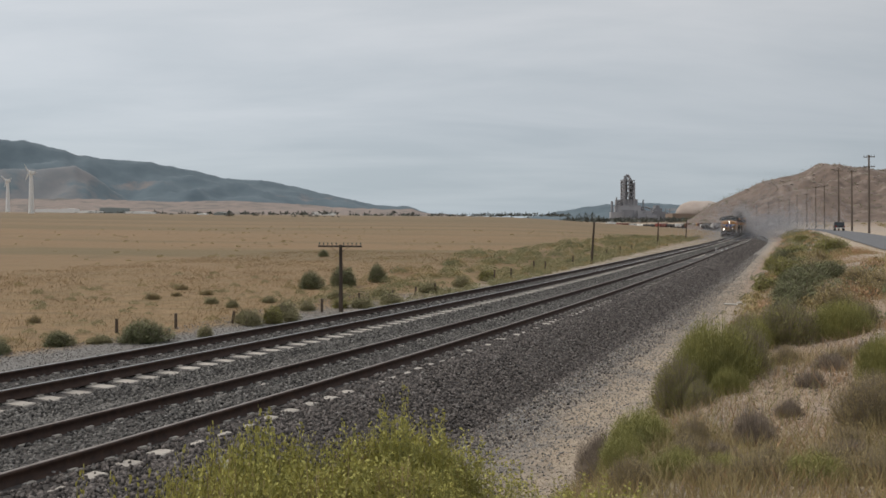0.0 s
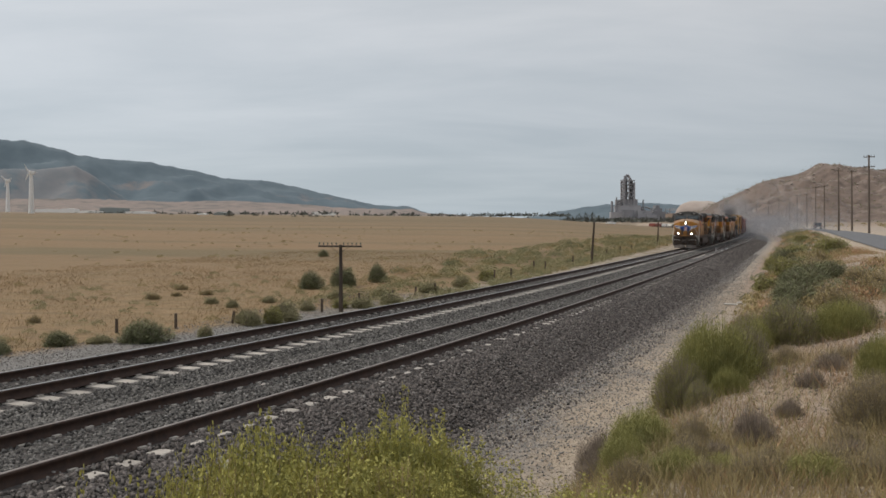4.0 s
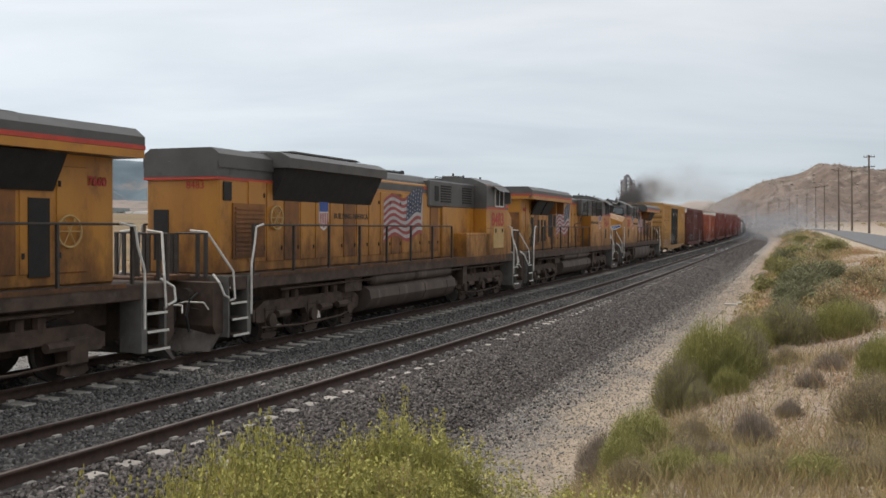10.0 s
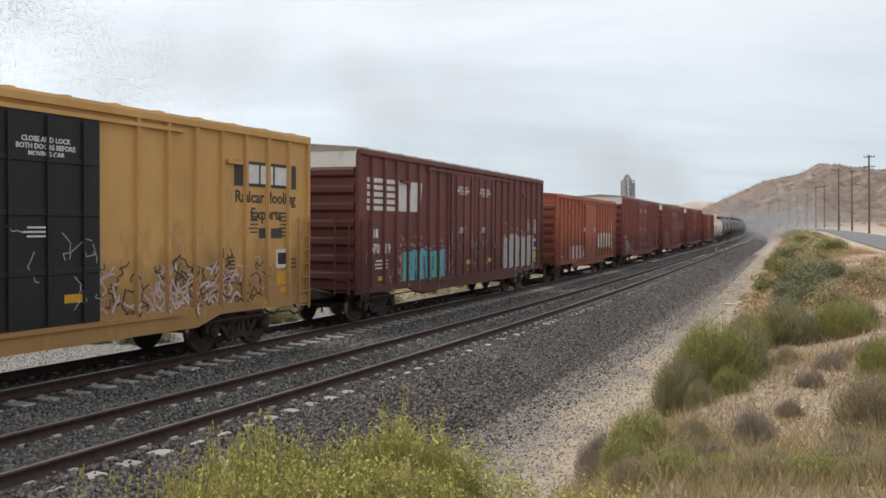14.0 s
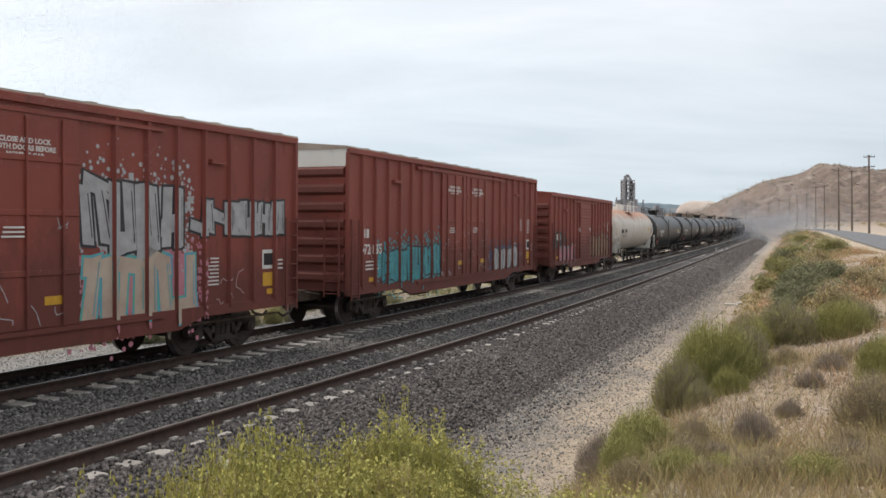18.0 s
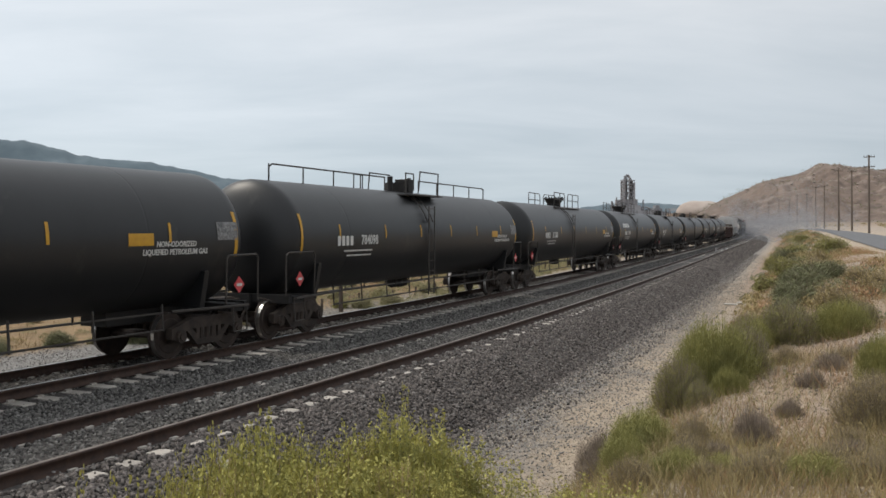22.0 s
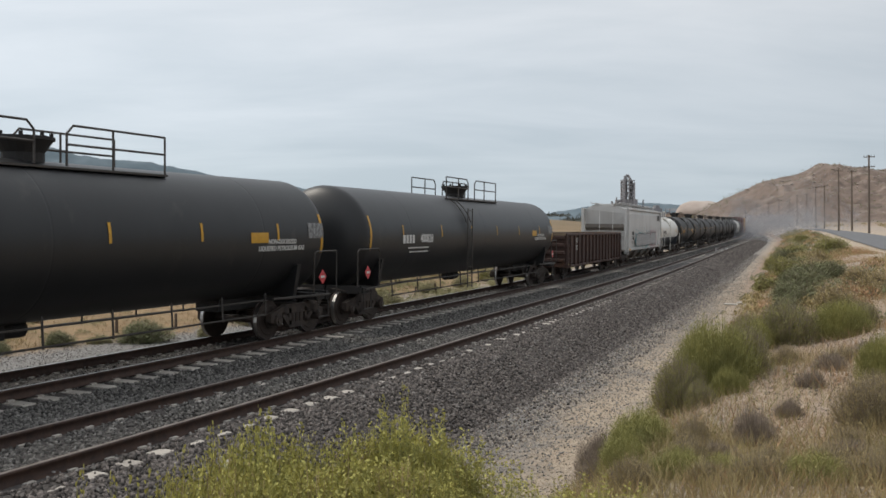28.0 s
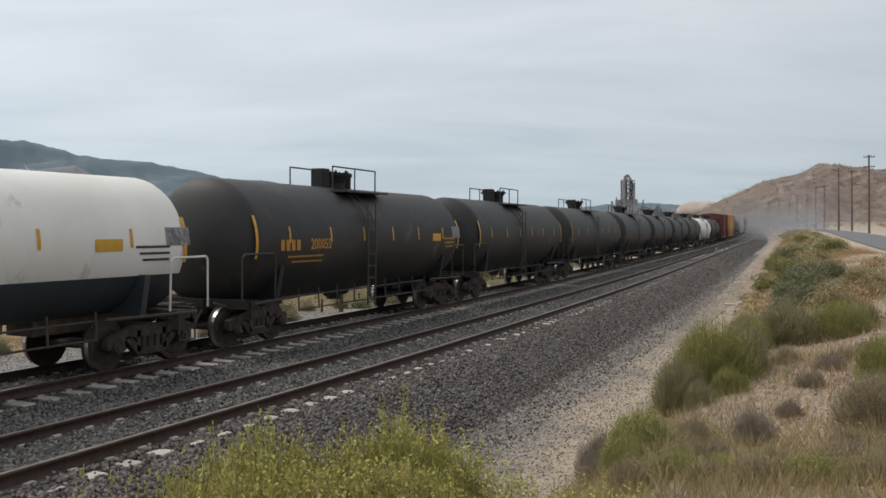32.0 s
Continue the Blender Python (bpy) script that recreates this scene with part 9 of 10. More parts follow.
# ---- loose stones ----
def stones(name, label, n, s_rng, lat_rng, size, material, seed, height=None, near=1.0, fall=1.0):
    rng = np.random.default_rng(seed)
    u = rng.random(n) ** near
    s = s_rng[0] + (s_rng[1] - s_rng[0]) * u
    la = lat_rng[0] + (lat_rng[1] - lat_rng[0]) * rng.random(n) ** fall
    if height is not None:
        # the tie ends and rail seats stay clear of stones
        off_n, off_f = np.abs((s - TIE_NEAR + TIE_STEP / 2) % TIE_STEP - TIE_STEP / 2), np.abs((s - TIE_FAR + TIE_STEP / 2) % TIE_STEP - TIE_STEP / 2)
        ln, lf = np.abs(la), np.abs(la - B)
        over = ((off_n < 0.155) & (ln < 1.29) & (np.abs(ln - 0.8) > 0.22) & (ln > 0.46)) | ((off_f < 0.155) & (lf < 1.30) & (lf > 0.42))
        free = ~over | (rng.random(n) < 0.07)
        s, la, n = s[free], la[free], int(free.sum())
    h = np.interp(s, TS, TH)
    x, y = np.interp(s, TS, TX) + np.cos(h) * la, np.interp(s, TS, TY) - np.sin(h) * la
    if height is None:
        z = ground_z(x, y)
    else:
        ls = [p for p, _ in height][::-1]
        z = np.interp(la, ls, [q for _, q in height][::-1]) + np.interp(s, TS, TZ)
    r = size * rng.uniform(0.45, 1.25, n)
    base = np.array([(1, 0, 0), (0, 1, 0), (-1, 0, 0), (0, -1, 0), (0, 0, 1), (0, 0, -1)], float)
    q = rng.normal(size=(n, 3, 3))
    q, _ = np.linalg.qr(q)
    pts = base[None] * rng.uniform(0.6, 1.1, (n, 6, 1)) * np.array([1.0, 0.85, 0.7])
    v = np.einsum("nij,nkj->nki", q, pts) * r[:, None, None] + np.stack([x, y, z + r * 0.25], 1)[:, None, :]
    f = np.array([(0, 1, 4), (1, 2, 4), (2, 3, 4), (3, 0, 4), (1, 0, 5), (2, 1, 5), (3, 2, 5), (0, 3, 5)])
    faces = (np.arange(n)[:, None, None] * 6 + f[None]).reshape(-1, 3)
    tagged(new(name, raw_mesh(name, v.reshape(-1, 3), faces, material)), label, "stones", kind="stuff")


M_STONE = mat("broken ballast stone", (0.155, 0.136, 0.126), (0.080, 0.070, 0.065), 0.9, scale=9, per=0.75, island=True)
M_STONEG = mat("grey-green ballast stone", (0.168, 0.160, 0.148), (0.074, 0.069, 0.065), 0.9, scale=9, per=0.8, island=True)
M_STONEL = mat("pale ballast stone", (0.300, 0.285, 0.265), (0.190, 0.180, 0.170), 0.9, scale=9, per=0.4, island=True)
M_PEBBLE = mat("sandy pebbles", (0.440, 0.370, 0.290), (0.290, 0.245, 0.195), 0.9, scale=9, per=0.5, island=True)
stones("ballast_stones", "dark crushed stones of the near shoulder", 80000, (2, 80), (0.95, 3.5), 0.046, M_STONE, 51, bed, 2.2)
stones("ballast_stones", "grey-green crushed stones between the tracks", 34000, (6, 70), (-2.75, -0.95), 0.046, M_STONEG, 52, bed, 1.9)
stones("ballast_stones", "crushed stones between the rails", 17000, (3, 50), (-0.68, 0.68), 0.040, M_STONEG, 53, bed, 1.5)
stones("ballast_stones", "crushed stones around the far rails", 16000, (8, 46), (-7.0, -3.2), 0.042, M_STONEG, 54, bed, 1.4)
stones("pale_stones", "pale stones mixed into the ballast", 12000, (2, 70), (-7.0, 3.6), 0.042, M_STONEL, 55, bed, 1.4)
stones("path_pebbles", "pebbles on the sandy path", 30000, (3, 60), (2.9, 6.2), 0.022, M_PEBBLE, 56, None, 1.6)
stones("path_pebbles", "grey stones strewn on the path", 8000, (3, 70), (2.9, 6.0), 0.026, M_STONEG, 57, None, 1.6, 1.9)
stones("bank_stones", "pale rubble on the bank", 11000, (7, 30), (6.6, 10.5), 0.024, M_PEBBLE, 58, None, 1.4)
stones("shoulder_stones", "grey gravel on the far fill slope", 22000, (8, 62), (-23.5, -7.0), 0.045, M_STONEL, 59, None, 1.2)
stones("shoulder_stones", "dark gravel on the far fill slope", 12000, (8, 62), (-23.5, -7.0), 0.045, M_STONE, 63, None, 1.2)
stones("toe_stones", "dark stones spilled from the ballast toe", 17000, (2, 120), (3.25, 4.35), 0.038, M_STONE, 60, None, 2.4, 2.3)
stones("toe_stones", "grey stones scattered beside the ballast", 20000, (2, 120), (3.1, 5.3), 0.028, M_STONEL, 61, None, 2.2, 1.6)
stones("ballast_stones", "dark crushed stones of the distant shoulder", 15000, (70, 190), (0.95, 3.5), 0.085, M_STONE, 64, bed, 1.3)
stones("ballast_stones", "dark crushed stones between the distant tracks", 8000, (65, 170), (-2.75, -0.95), 0.075, M_STONEG, 65, bed, 1.3)


# ---- fence, poles and things beside the line ----
M_POLE = mat("weathered pole wood", (0.090, 0.066, 0.050), (0.050, 0.038, 0.030), 0.95, scale=4, streak=(1, 1, 0.1), bump=0.2, bscale=20)
M_UPOLE = mat("brown power pole wood", (0.165, 0.130, 0.104), (0.105, 0.082, 0.066), 0.95, scale=4, streak=(1, 1, 0.1))
M_POST = mat("old fence post", (0.120, 0.090, 0.068), (0.070, 0.052, 0.040), 0.95, scale=6)
M_WIRE = mat("fence wire", (0.12, 0.10, 0.09), None, 0.6, 0.6)
M_INSUL = mat("glass insulators", (0.10, 0.12, 0.11), None, 0.25)


def telegraph_pole(x, y, h, lean, arm=True):
    ob = tagged(new("telegraph_pole", None), "old wooden telegraph pole with a ten-pin crossarm" if arm else "leaning bare wooden telegraph pole on the plain", "pole", "old telegraph poles")
    bm = bm_new()
    tube(bm, (0, 0, -0.3), (0, 0, h), 0.14, 10, 0.10)
    part("shaft", bm, M_POLE, ob)
    if arm:
        bm = bm_new()
        box(bm, -1.5, 1.5, -0.16, -0.06, h - 0.16, h - 0.05, 0.01)
        part("crossarm", bm, M_POLE, ob)
        bm = bm_new()
        for sgn in (1, -1):
            rail_bar(bm, [(0, -0.15, h - 0.55), (sgn * 0.6, -0.15, h - 0.16)], 0.014)
        part("arm_brace", bm, M_POLE, ob)
        for i in range(10):
            px = (-1.42 + 0.29 * i) if i < 5 else (1.42 - 0.29 * (9 - i))
            bm = bm_new()
            tube(bm, (px, -0.11, h - 0.06), (px, -0.11, h + 0.10), 0.02, 6)
            tube(bm, (px, -0.11, h + 0.02), (px, -0.11, h + 0.13), 0.045, 8, 0.035)
            part("insulator", bm, M_INSUL, ob)
    ob.matrix_basis = Matrix.Translation((x, y, ground_at(x, y))) @ pose(0, 0, 0, 0, lean, -20)
    return ob


telegraph_pole(-6.35, 56.6, 4.2, -0.5)
telegraph_pole(15.9, 97.0, 4.5, 3.0, False)
telegraph_pole(40.8, 172.5, 4.5, 1.0, False)
telegraph_pole(57.5, 215.0, 5.0, 2.0, False)


def fence_post(x, y, h, lean):
    ob = tagged(new("fence_post", None), "short weathered wooden fence post on the fill edge", "fence post", "posts of the old fence")
    bm = bm_new()
    tube(bm, (0, 0, -0.2), (0, 0, h), 0.085, 8, 0.075)
    part("post", bm, M_POST, ob)
    bm = bm_new()
    for z in (0.35, 0.6):
        tube(bm, (-0.095, 0, h * z / 0.8), (0.095, 0, h * z / 0.8), 0.012, 5)
    part("staple", bm, M_WIRE, ob)
    ob.matrix_basis = Matrix.Translation((x, y, ground_at(x, y))) @ pose(0, 0, 0, 0, lean, random.uniform(0, 90))


for i, (x, y, h) in enumerate(((-16.95, 47.1, 0.75), (-14.4, 48.9, 0.85), (-11.9, 51.3, 0.7), (-7.5, 56.3, 0.85), (-5.6, 60.6, 0.8), (-3.7, 63.2, 0.8), (-2.0, 65.7, 0.8), (-0.5, 68.6, 0.8), (4.45, 78.1, 1.05), (6.1, 81.2, 1.0),
                               (9.2, 91.8, 1.1), (10.6, 93.6, 1.0), (14.6, 101.9, 1.1), (18.3, 112.0, 1.0), (22.0, 122.0, 1.0), (25.8, 132.0, 1.0), (29.5, 142.0, 1.0))):
    fence_post(x, y, h, (0, 0, 8, 0, 1, 24, 12, -8, 0, 3, 0, -4, 0, 2, 0, -3, 2)[i])


def utility_pole(x, y, h, arms=1):
    ob = tagged(new("utility_pole", None), "tall brown wooden power pole with short crossarms", "pole", "power poles along the road")
    bm = bm_new()
    tube(bm, (0, 0, -0.5), (0, 0, h), 0.20, 10, 0.13)
    part("shaft", bm, M_UPOLE, ob)
    for k in range(arms):
        z = h - 0.35 - 1.6 * k
        bm = bm_new()
        box(bm, -0.85, 0.85, -0.22, -0.1, z - 0.07, z + 0.07)
        part("crossarm", bm, M_UPOLE, ob)
        for px in (-0.78, -0.32, 0.32, 0.78):
            bm = bm_new()
            tube(bm, (px, -0.16, z + 0.05), (px, -0.16, z + 0.28), 0.05, 6)
            part("insulator", bm, M_INSUL, ob)
    ob.matrix_basis = Matrix.Translation((x, y, ground_at(x, y))) @ pose(0, 0, 0, 0, -1.2, -15)


POLES = ((69.6, 148.3), (84.3, 187.2), (83.2, 190.9), (109.4, 260.5), (114.7, 279.4), (137.9, 344.2), (139.2, 357), (159.8, 419), (162, 438), (181.7, 507), (201.6, 584), (213.8, 642), (228.6, 714))
for i, (x, y) in enumerate(POLES):
    z = ground_at(x, y)
    base = (2.8, 2.8, 3.2, 3.2, 3.7, 4.0, 4.0, 4.2, 4.7, 5.3, 6.0, 7.1, 8.8)[i]
    utility_pole(x, y, 12.0 + max(-1.5, base - z), 2 if i == 0 else 1)


def parked_car(x, y, yaw):
    ob = tagged(new("pickup_truck", None), "dark pickup truck driving away on the road", "pickup truck")
    paint = mat("dark car paint", (0.03, 0.028, 0.030), None, 0.35, scale=3)
    bm = bm_new()
    prism(bm, [(-2.6, 0.45), (-2.6, 1.0), (-0.9, 1.02), (-0.7, 1.75), (0.75, 1.78), (1.25, 1.08), (2.5, 0.98), (2.6, 0.5)], -0.92, 0.92)
    part("body", bm, paint, ob)
    bm = bm_new()
    box(bm, -0.86, -0.80, -0.75, 0.75, 1.15, 1.62)
    part("rear_window", bm, M_GLASS, ob)
    for sgn in (1, -1):
        bm = bm_new()
        box(bm, -2.63, -2.59, *sorted((sgn * 0.7, sgn * 0.9)), 0.7, 0.98)
        part("tail_light", bm, M_RED, ob)
    bm = bm_new()
    box(bm, -2.72, -2.6, -0.9, 0.9, 0.42, 0.6, 0.02)
    part("bumper", bm, M_RAILW, ob)
    for px in (-1.65, 1.6):
        for sgn in (1, -1):
            bm = bm_new()
            tube(bm, (px, sgn * 0.72, 0.36), (px, sgn * 0.94, 0.36), 0.36, 16)
            wh = part("wheel", bm, M_SOOT, ob)
            bm = bm_new()
            tube(bm, (px, sgn * 0.93, 0.36), (px, sgn * 0.955, 0.36), 0.2, 12)
            part("rim", bm, M_RAILW, wh)
    return ob


def road_point(s, lat):
    bend = 0.4 * float(sstep(40, 120, np.array(s))) - 0.012 * max(0, s - 170)
    q = on_track(s, lat + bend, 0)
    e = on_track(s, ROAD_A + bend, 0)
    return Vector((q.x, q.y, ground_at(e.x, e.y) + 0.10))


car = parked_car(0, 0, 0)


def road_pose(s, lat):
    q, r = road_point(s, lat), road_point(s + 4, lat)
    d = r - q
    return pose(q.x, q.y, q.z, 0, -math.degrees(math.atan2(d.z, math.hypot(d.x, d.y))), math.degrees(math.atan2(d.y, d.x)))



M_PALE = mat("bleached scrap board", (0.62, 0.60, 0.57), (0.45, 0.43, 0.40), 0.8, scale=5)
for x, y, w, d, rz in ((13.25, 41.0, 1.0, 0.25, -15), (13.2, 39.7, 0.6, 0.2, 8)):
    bm = bm_new()
    box(bm, -w / 2, w / 2, -d / 2, d / 2, 0, 0.05, 0.01)
    ob = new("scrap_board", mesh_of("scrap_board", bm, M_PALE))
    tagged(ob, "bleached white scrap board lying on the path", "board", "scrap on the path")
    ob.matrix_basis = pose(x, y, ground_at(x, y) + 0.005, 0, 2, rz)

# small white detector boxes on the near track
for s, la in ((112, -0.35), (112, 0.35), (120, -0.95), (120, 0.3)):
    bm = bm_new()
    box(bm, -0.11, 0.11, -0.09, 0.09, 0, 0.17, 0.02)
    box(bm, -0.15, 0.15, -0.12, 0.12, -0.04, 0.0)
    ob = new("track_detector", mesh_of("track_detector", bm, M_WHITE))
    tagged(ob, "small white detector box between the near rails", "detector", "trackside detectors")
    ob.matrix_basis = Matrix.Translation(on_track(s, la, -0.17))


# ---- distance: works, turbines, farm buildings, trees ----
# both works greys are lightened so their colour carries the distance haze
M_CONC = mat("haze-paled grey concrete", (0.400, 0.392, 0.405), (0.315, 0.310, 0.322), 0.9, scale=0.05, spots=(0.24, 0.238, 0.250), spot_at=0.62, sscale=0.08)
M_WORKS = mat("haze-paled works steel", (0.290, 0.288, 0.302), (0.225, 0.226, 0.240), 0.8, scale=0.06)


def far_block(name, label, category, a0, a1, u0, u1, dist, depth, material, group="", rise=0.0):
    ob = tagged(new(name, None), label, category, group)
    bm = bm_new()
    x0, x1, z0, z1 = a0 * dist / 1000, a1 * dist / 1000, EYE + u0 * dist / 1000 - 8, EYE + u1 * dist / 1000
    prism(bm, [(x0, z0), (x1, z0), (x1, z1), ((x0 + x1) / 2, z1 + rise), (x0, z1)], dist, dist + depth)
    part("walls", bm, material, ob)
    return ob, (x0, x1, z0, z1)


works = tagged(new("cement_works", None), "grey cement works with a tall open preheater tower", "cement works")
WD = 1500.0


def wx(px):
    return (px - 784) / F_PX * WD


def wz(py, px=1110):
    return EYE + (400.2 + 0.0069 * (px - 784) - py) / F_PX * WD


for px0, px1, top, y0, y1, name, m in ((1080, 1084.5, 357, 0, 8, "stack", M_WORKS), (1087.5, 1090, 350, -6, 0, "stack", M_WORKS), (1087, 1098, 354, 0, 10, "silo", M_CONC), (1136, 1138.6, 354, 0, 6, "stack", M_WORKS), (1133.5, 1141, 366, 4, 30, "stack_base", M_WORKS),
                                       (1098, 1128, 353, 2, 30, "kiln_house", M_CONC), (1094, 1132, 364, -6, 40, "kiln_house", M_CONC), (1099, 1118, 372, -16, 0, "filter_house", M_WORKS), (1126, 1150, 373, -10, 40, "kiln_house", M_CONC), (1141, 1158, 380, -14, 30, "store", M_CONC), (1078, 1100, 376, -12, 0, "store", M_CONC),
                                       (1157, 1179, 374, 10, 45, "mill_house", M_WORKS), (1160, 1174, 368, 12, 40, "mill_house", M_WORKS), (1163, 1170, 363, 14, 34, "mill_house", M_WORKS), (1180, 1182, 368, 16, 20, "stack", M_WORKS), (1188, 1190, 369, 16, 20, "stack", M_WORKS), (1108, 1170, 385, -26, -16, "store", M_WORKS)):
    bm = bm_new()
    if name in ("stack", "silo"):
        tube(bm, ((wx(px0) + wx(px1)) / 2, WD + y0, wz(392) - 10), ((wx(px0) + wx(px1)) / 2, WD + y0, wz(top)), (wx(px1) - wx(px0)) / 2, 14, (wx(px1) - wx(px0)) / 2 * 0.92)
    else:
        box(bm, wx(px0), wx(px1), WD + y0, WD + y1, wz(392) - 10, wz(top))
    part(name, bm, m, works)
for px, half, top in ((1103, 2.2, 318), (1121.3, 1.5, 323), (1112, 0.7, 312)):
    for dy in (0, 18):
        bm = bm_new()
        box(bm, wx(px - half), wx(px + half), WD + dy - 1.5, WD + dy + 1.5, wz(390), wz(top))
        part("tower_column", bm, M_CONC, works)
for py in (348, 341, 334, 327, 320):
    bm = bm_new()
    box(bm, wx(1101), wx(1122.6), WD - 2, WD + 20, wz(py) - 0.7, wz(py) + 0.7)
    part("tower_floor", bm, M_WORKS, works)
for px, py, r in ((1108, 316, 3.4), (1115.5, 322, 3.6), (1108, 331, 3.6), (1117, 336, 3.4), (1109, 344, 3.8), (1117, 350, 3.6)):
    bm = bm_new()
    tube(bm, (wx(px), WD + 9, wz(py) - 4), (wx(px), WD + 9, wz(py) + 4), r * 0.6, 12, r)
    tube(bm, (wx(px), WD + 9, wz(py) - 10), (wx(px), WD + 9, wz(py) - 4), 1.2, 10, r * 0.6)
    part("cyclone", bm, M_WORKS, works)
bm = bm_new()
rail_bar(bm, [(wx(1104), WD + 9, wz(330)), (wx(1107), WD + 9, wz(313)), (wx(1110.5), WD + 9, wz(309.5)), (wx(1115), WD + 9, wz(314)), (wx(1120), WD + 9, wz(328)), (wx(1119), WD + 9, wz(350))], 2.0, 10)
part("gas_duct", bm, M_WORKS, works)
for x0, y0, x1, y1 in ((1126, 366, 1157, 381), (1086, 366, 1100, 358), (1140, 366, 1160, 374), (1100, 352, 1088, 362), (1178, 376, 1200, 384)):
    bm = bm_new()
    rail_bar(bm, [(wx(x0), WD - 4, wz(y0)), (wx(x1), WD - 4, wz(y1))], 1.3)
    part("conveyor", bm, M_WORKS, works)

dome = tagged(new("limestone_pile", None), "pale limestone pile under a low dome", "stockpile")
bm = bm_new()
lo = [(1196, 376), (1203, 366), (1222, 359), (1240, 356), (1258, 359), (1275, 367), (1290, 376)]
D2 = 1250.0
cx = (1243 - 784) / F_PX * D2
bmesh.ops.create_icosphere(bm, subdivisions=4, radius=1.0, matrix=Matrix.Translation((cx, D2, EYE + 20)) @ Matrix.Diagonal((38, 24, 17, 1)))
for v in bm.verts:
    v.co += Vector(noise.noise_vector(v.co * 0.05)) * 3
part("pile", bm, mat("pale limestone", (0.50, 0.43, 0.38), (0.40, 0.33, 0.29), 1.0, scale=0.06), dome, smooth=True)
bm = bm_new()
prism(bm, [((1180 - 784) / F_PX * D2, -5), ((1345 - 784) / F_PX * D2, -5), ((1345 - 784) / F_PX * D2, EYE + 17), ((1180 - 784) / F_PX * D2, EYE + 19)], D2 - 30, D2 + 10)
part("bench", bm, mat("quarry bench", (0.30, 0.225, 0.175), (0.22, 0.165, 0.13), 1.0, scale=0.03), dome)

M_TURB = mat("white turbine", (0.88, 0.87, 0.85), None, 0.5, scale=1)


def turbine(px, py_base, py_hub, dist, a0):
    ob = tagged(new("wind_turbine", None), "white three-bladed wind turbine on the plain", "wind turbine", "wind turbines")
    x = (px - 784) / F_PX * dist
    hor = 400.2 + 0.0069 * (px - 784)
    zb, zh = EYE + (hor - py_base) / F_PX * dist, EYE + (hor - py_hub) / F_PX * dist
    bm = bm_new()
    tube(bm, (0, 0, -10), (0, 0, zh - zb), 3.0, 16, 1.5)
    part("tower", bm, M_TURB, ob)
    bm = bm_new()
    box(bm, -1.8, 1.8, -4, 4.5, zh - zb - 1.2, zh - zb + 2.4, 0.5)
    nac = part("nacelle", bm, M_TURB, ob)
    for k in range(3):
        a = radians(a0 + 120 * k)
        bm = bm_new()
        tip = Vector((math.sin(a), 0, math.cos(a)))
        side = Vector((math.cos(a), 0, -math.sin(a)))
        c = Vector((0, -5, zh - zb + 0.6))
        tip, side = Matrix.Rotation(radians(62), 3, "Z") @ tip, Matrix.Rotation(radians(62), 3, "Z") @ side
        ring = [c + tip * 1 - side * 0.5, c + tip * 3 - side * 0.9, c + tip * 9, c + tip * 9 + side * 0.3, c + tip * 3 + side * 0.6, c + tip * 1 + side * 0.6]
        fa = [bm.verts.new(v - Vector((0, 0.35, 0))) for v in ring]
        fb = [bm.verts.new(v + Vector((0, 0.35, 0))) for v in ring]
        bm.faces.new(fa)
        bm.faces.new(fb[::-1])
        for i in range(6):
            bm.faces.new((fa[i], fb[i], fb[(i + 1) % 6], fa[(i + 1) % 6]))
        part("blade", bm, M_TURB, ob)
    ob.matrix_basis = Matrix.Translation((x, dist, zb))


turbine(55.5, 377, 307, 900.0, -35)
turbine(14, 375, 321, 1150.0, -50)

M_SHED = mat("pale metal shed", (0.86, 0.86, 0.84), (0.74, 0.74, 0.73), 0.6, scale=0.3)
M_SHEDG = mat("grey-green shed roof", (0.26, 0.30, 0.30), (0.20, 0.23, 0.23), 0.7, scale=0.3)
for px0, px1, py0, py1, dist, m, lab in ((108, 132, 374, 370, 1300, M_SHED, "white"), (62, 108, 374, 371, 1400, M_SHED, "pale"), (132, 176, 376, 374, 1250, M_SHED, "pale"), (176, 222, 376, 369, 1300, M_SHEDG, "grey-green"), (222, 262, 378, 375, 1250, M_SHED, "pale"),
                                          (234, 268, 380, 376, 1150, M_SHED, "white"), (268, 282, 390, 386, 900, M_SHED, "white"), (378, 398, 383, 377, 1000, M_SHEDG, "grey"), (348, 362, 382, 379, 1050, M_SHED, "white"), (552, 592, 378.5, 376, 1300, M_SHED, "long white"),
                                          (576, 584, 388, 385, 900, M_SHED, "white"), (1076, 1090, 398, 394, 1080, M_SHED, "white"), (425, 455, 389, 386.5, 850, M_SHED, "low white")):
    hor = 400.2 + 0.0069 * ((px0 + px1) / 2 - 784)
    far_block("farm_shed", "%s low farm shed far across the plain" % lab, "shed", (px0 - 784) / F_PX * 1000, (px1 - 784) / F_PX * 1000, (hor - py0) / F_PX * 1000, (hor - py1) / F_PX * 1000, dist, 18, m, "farm sheds", 0.8)

M_FARTREE = mat("dark distant trees", (0.125, 0.130, 0.112), (0.090, 0.098, 0.088), 1.0, scale=0.3, per=0.3, island=True)


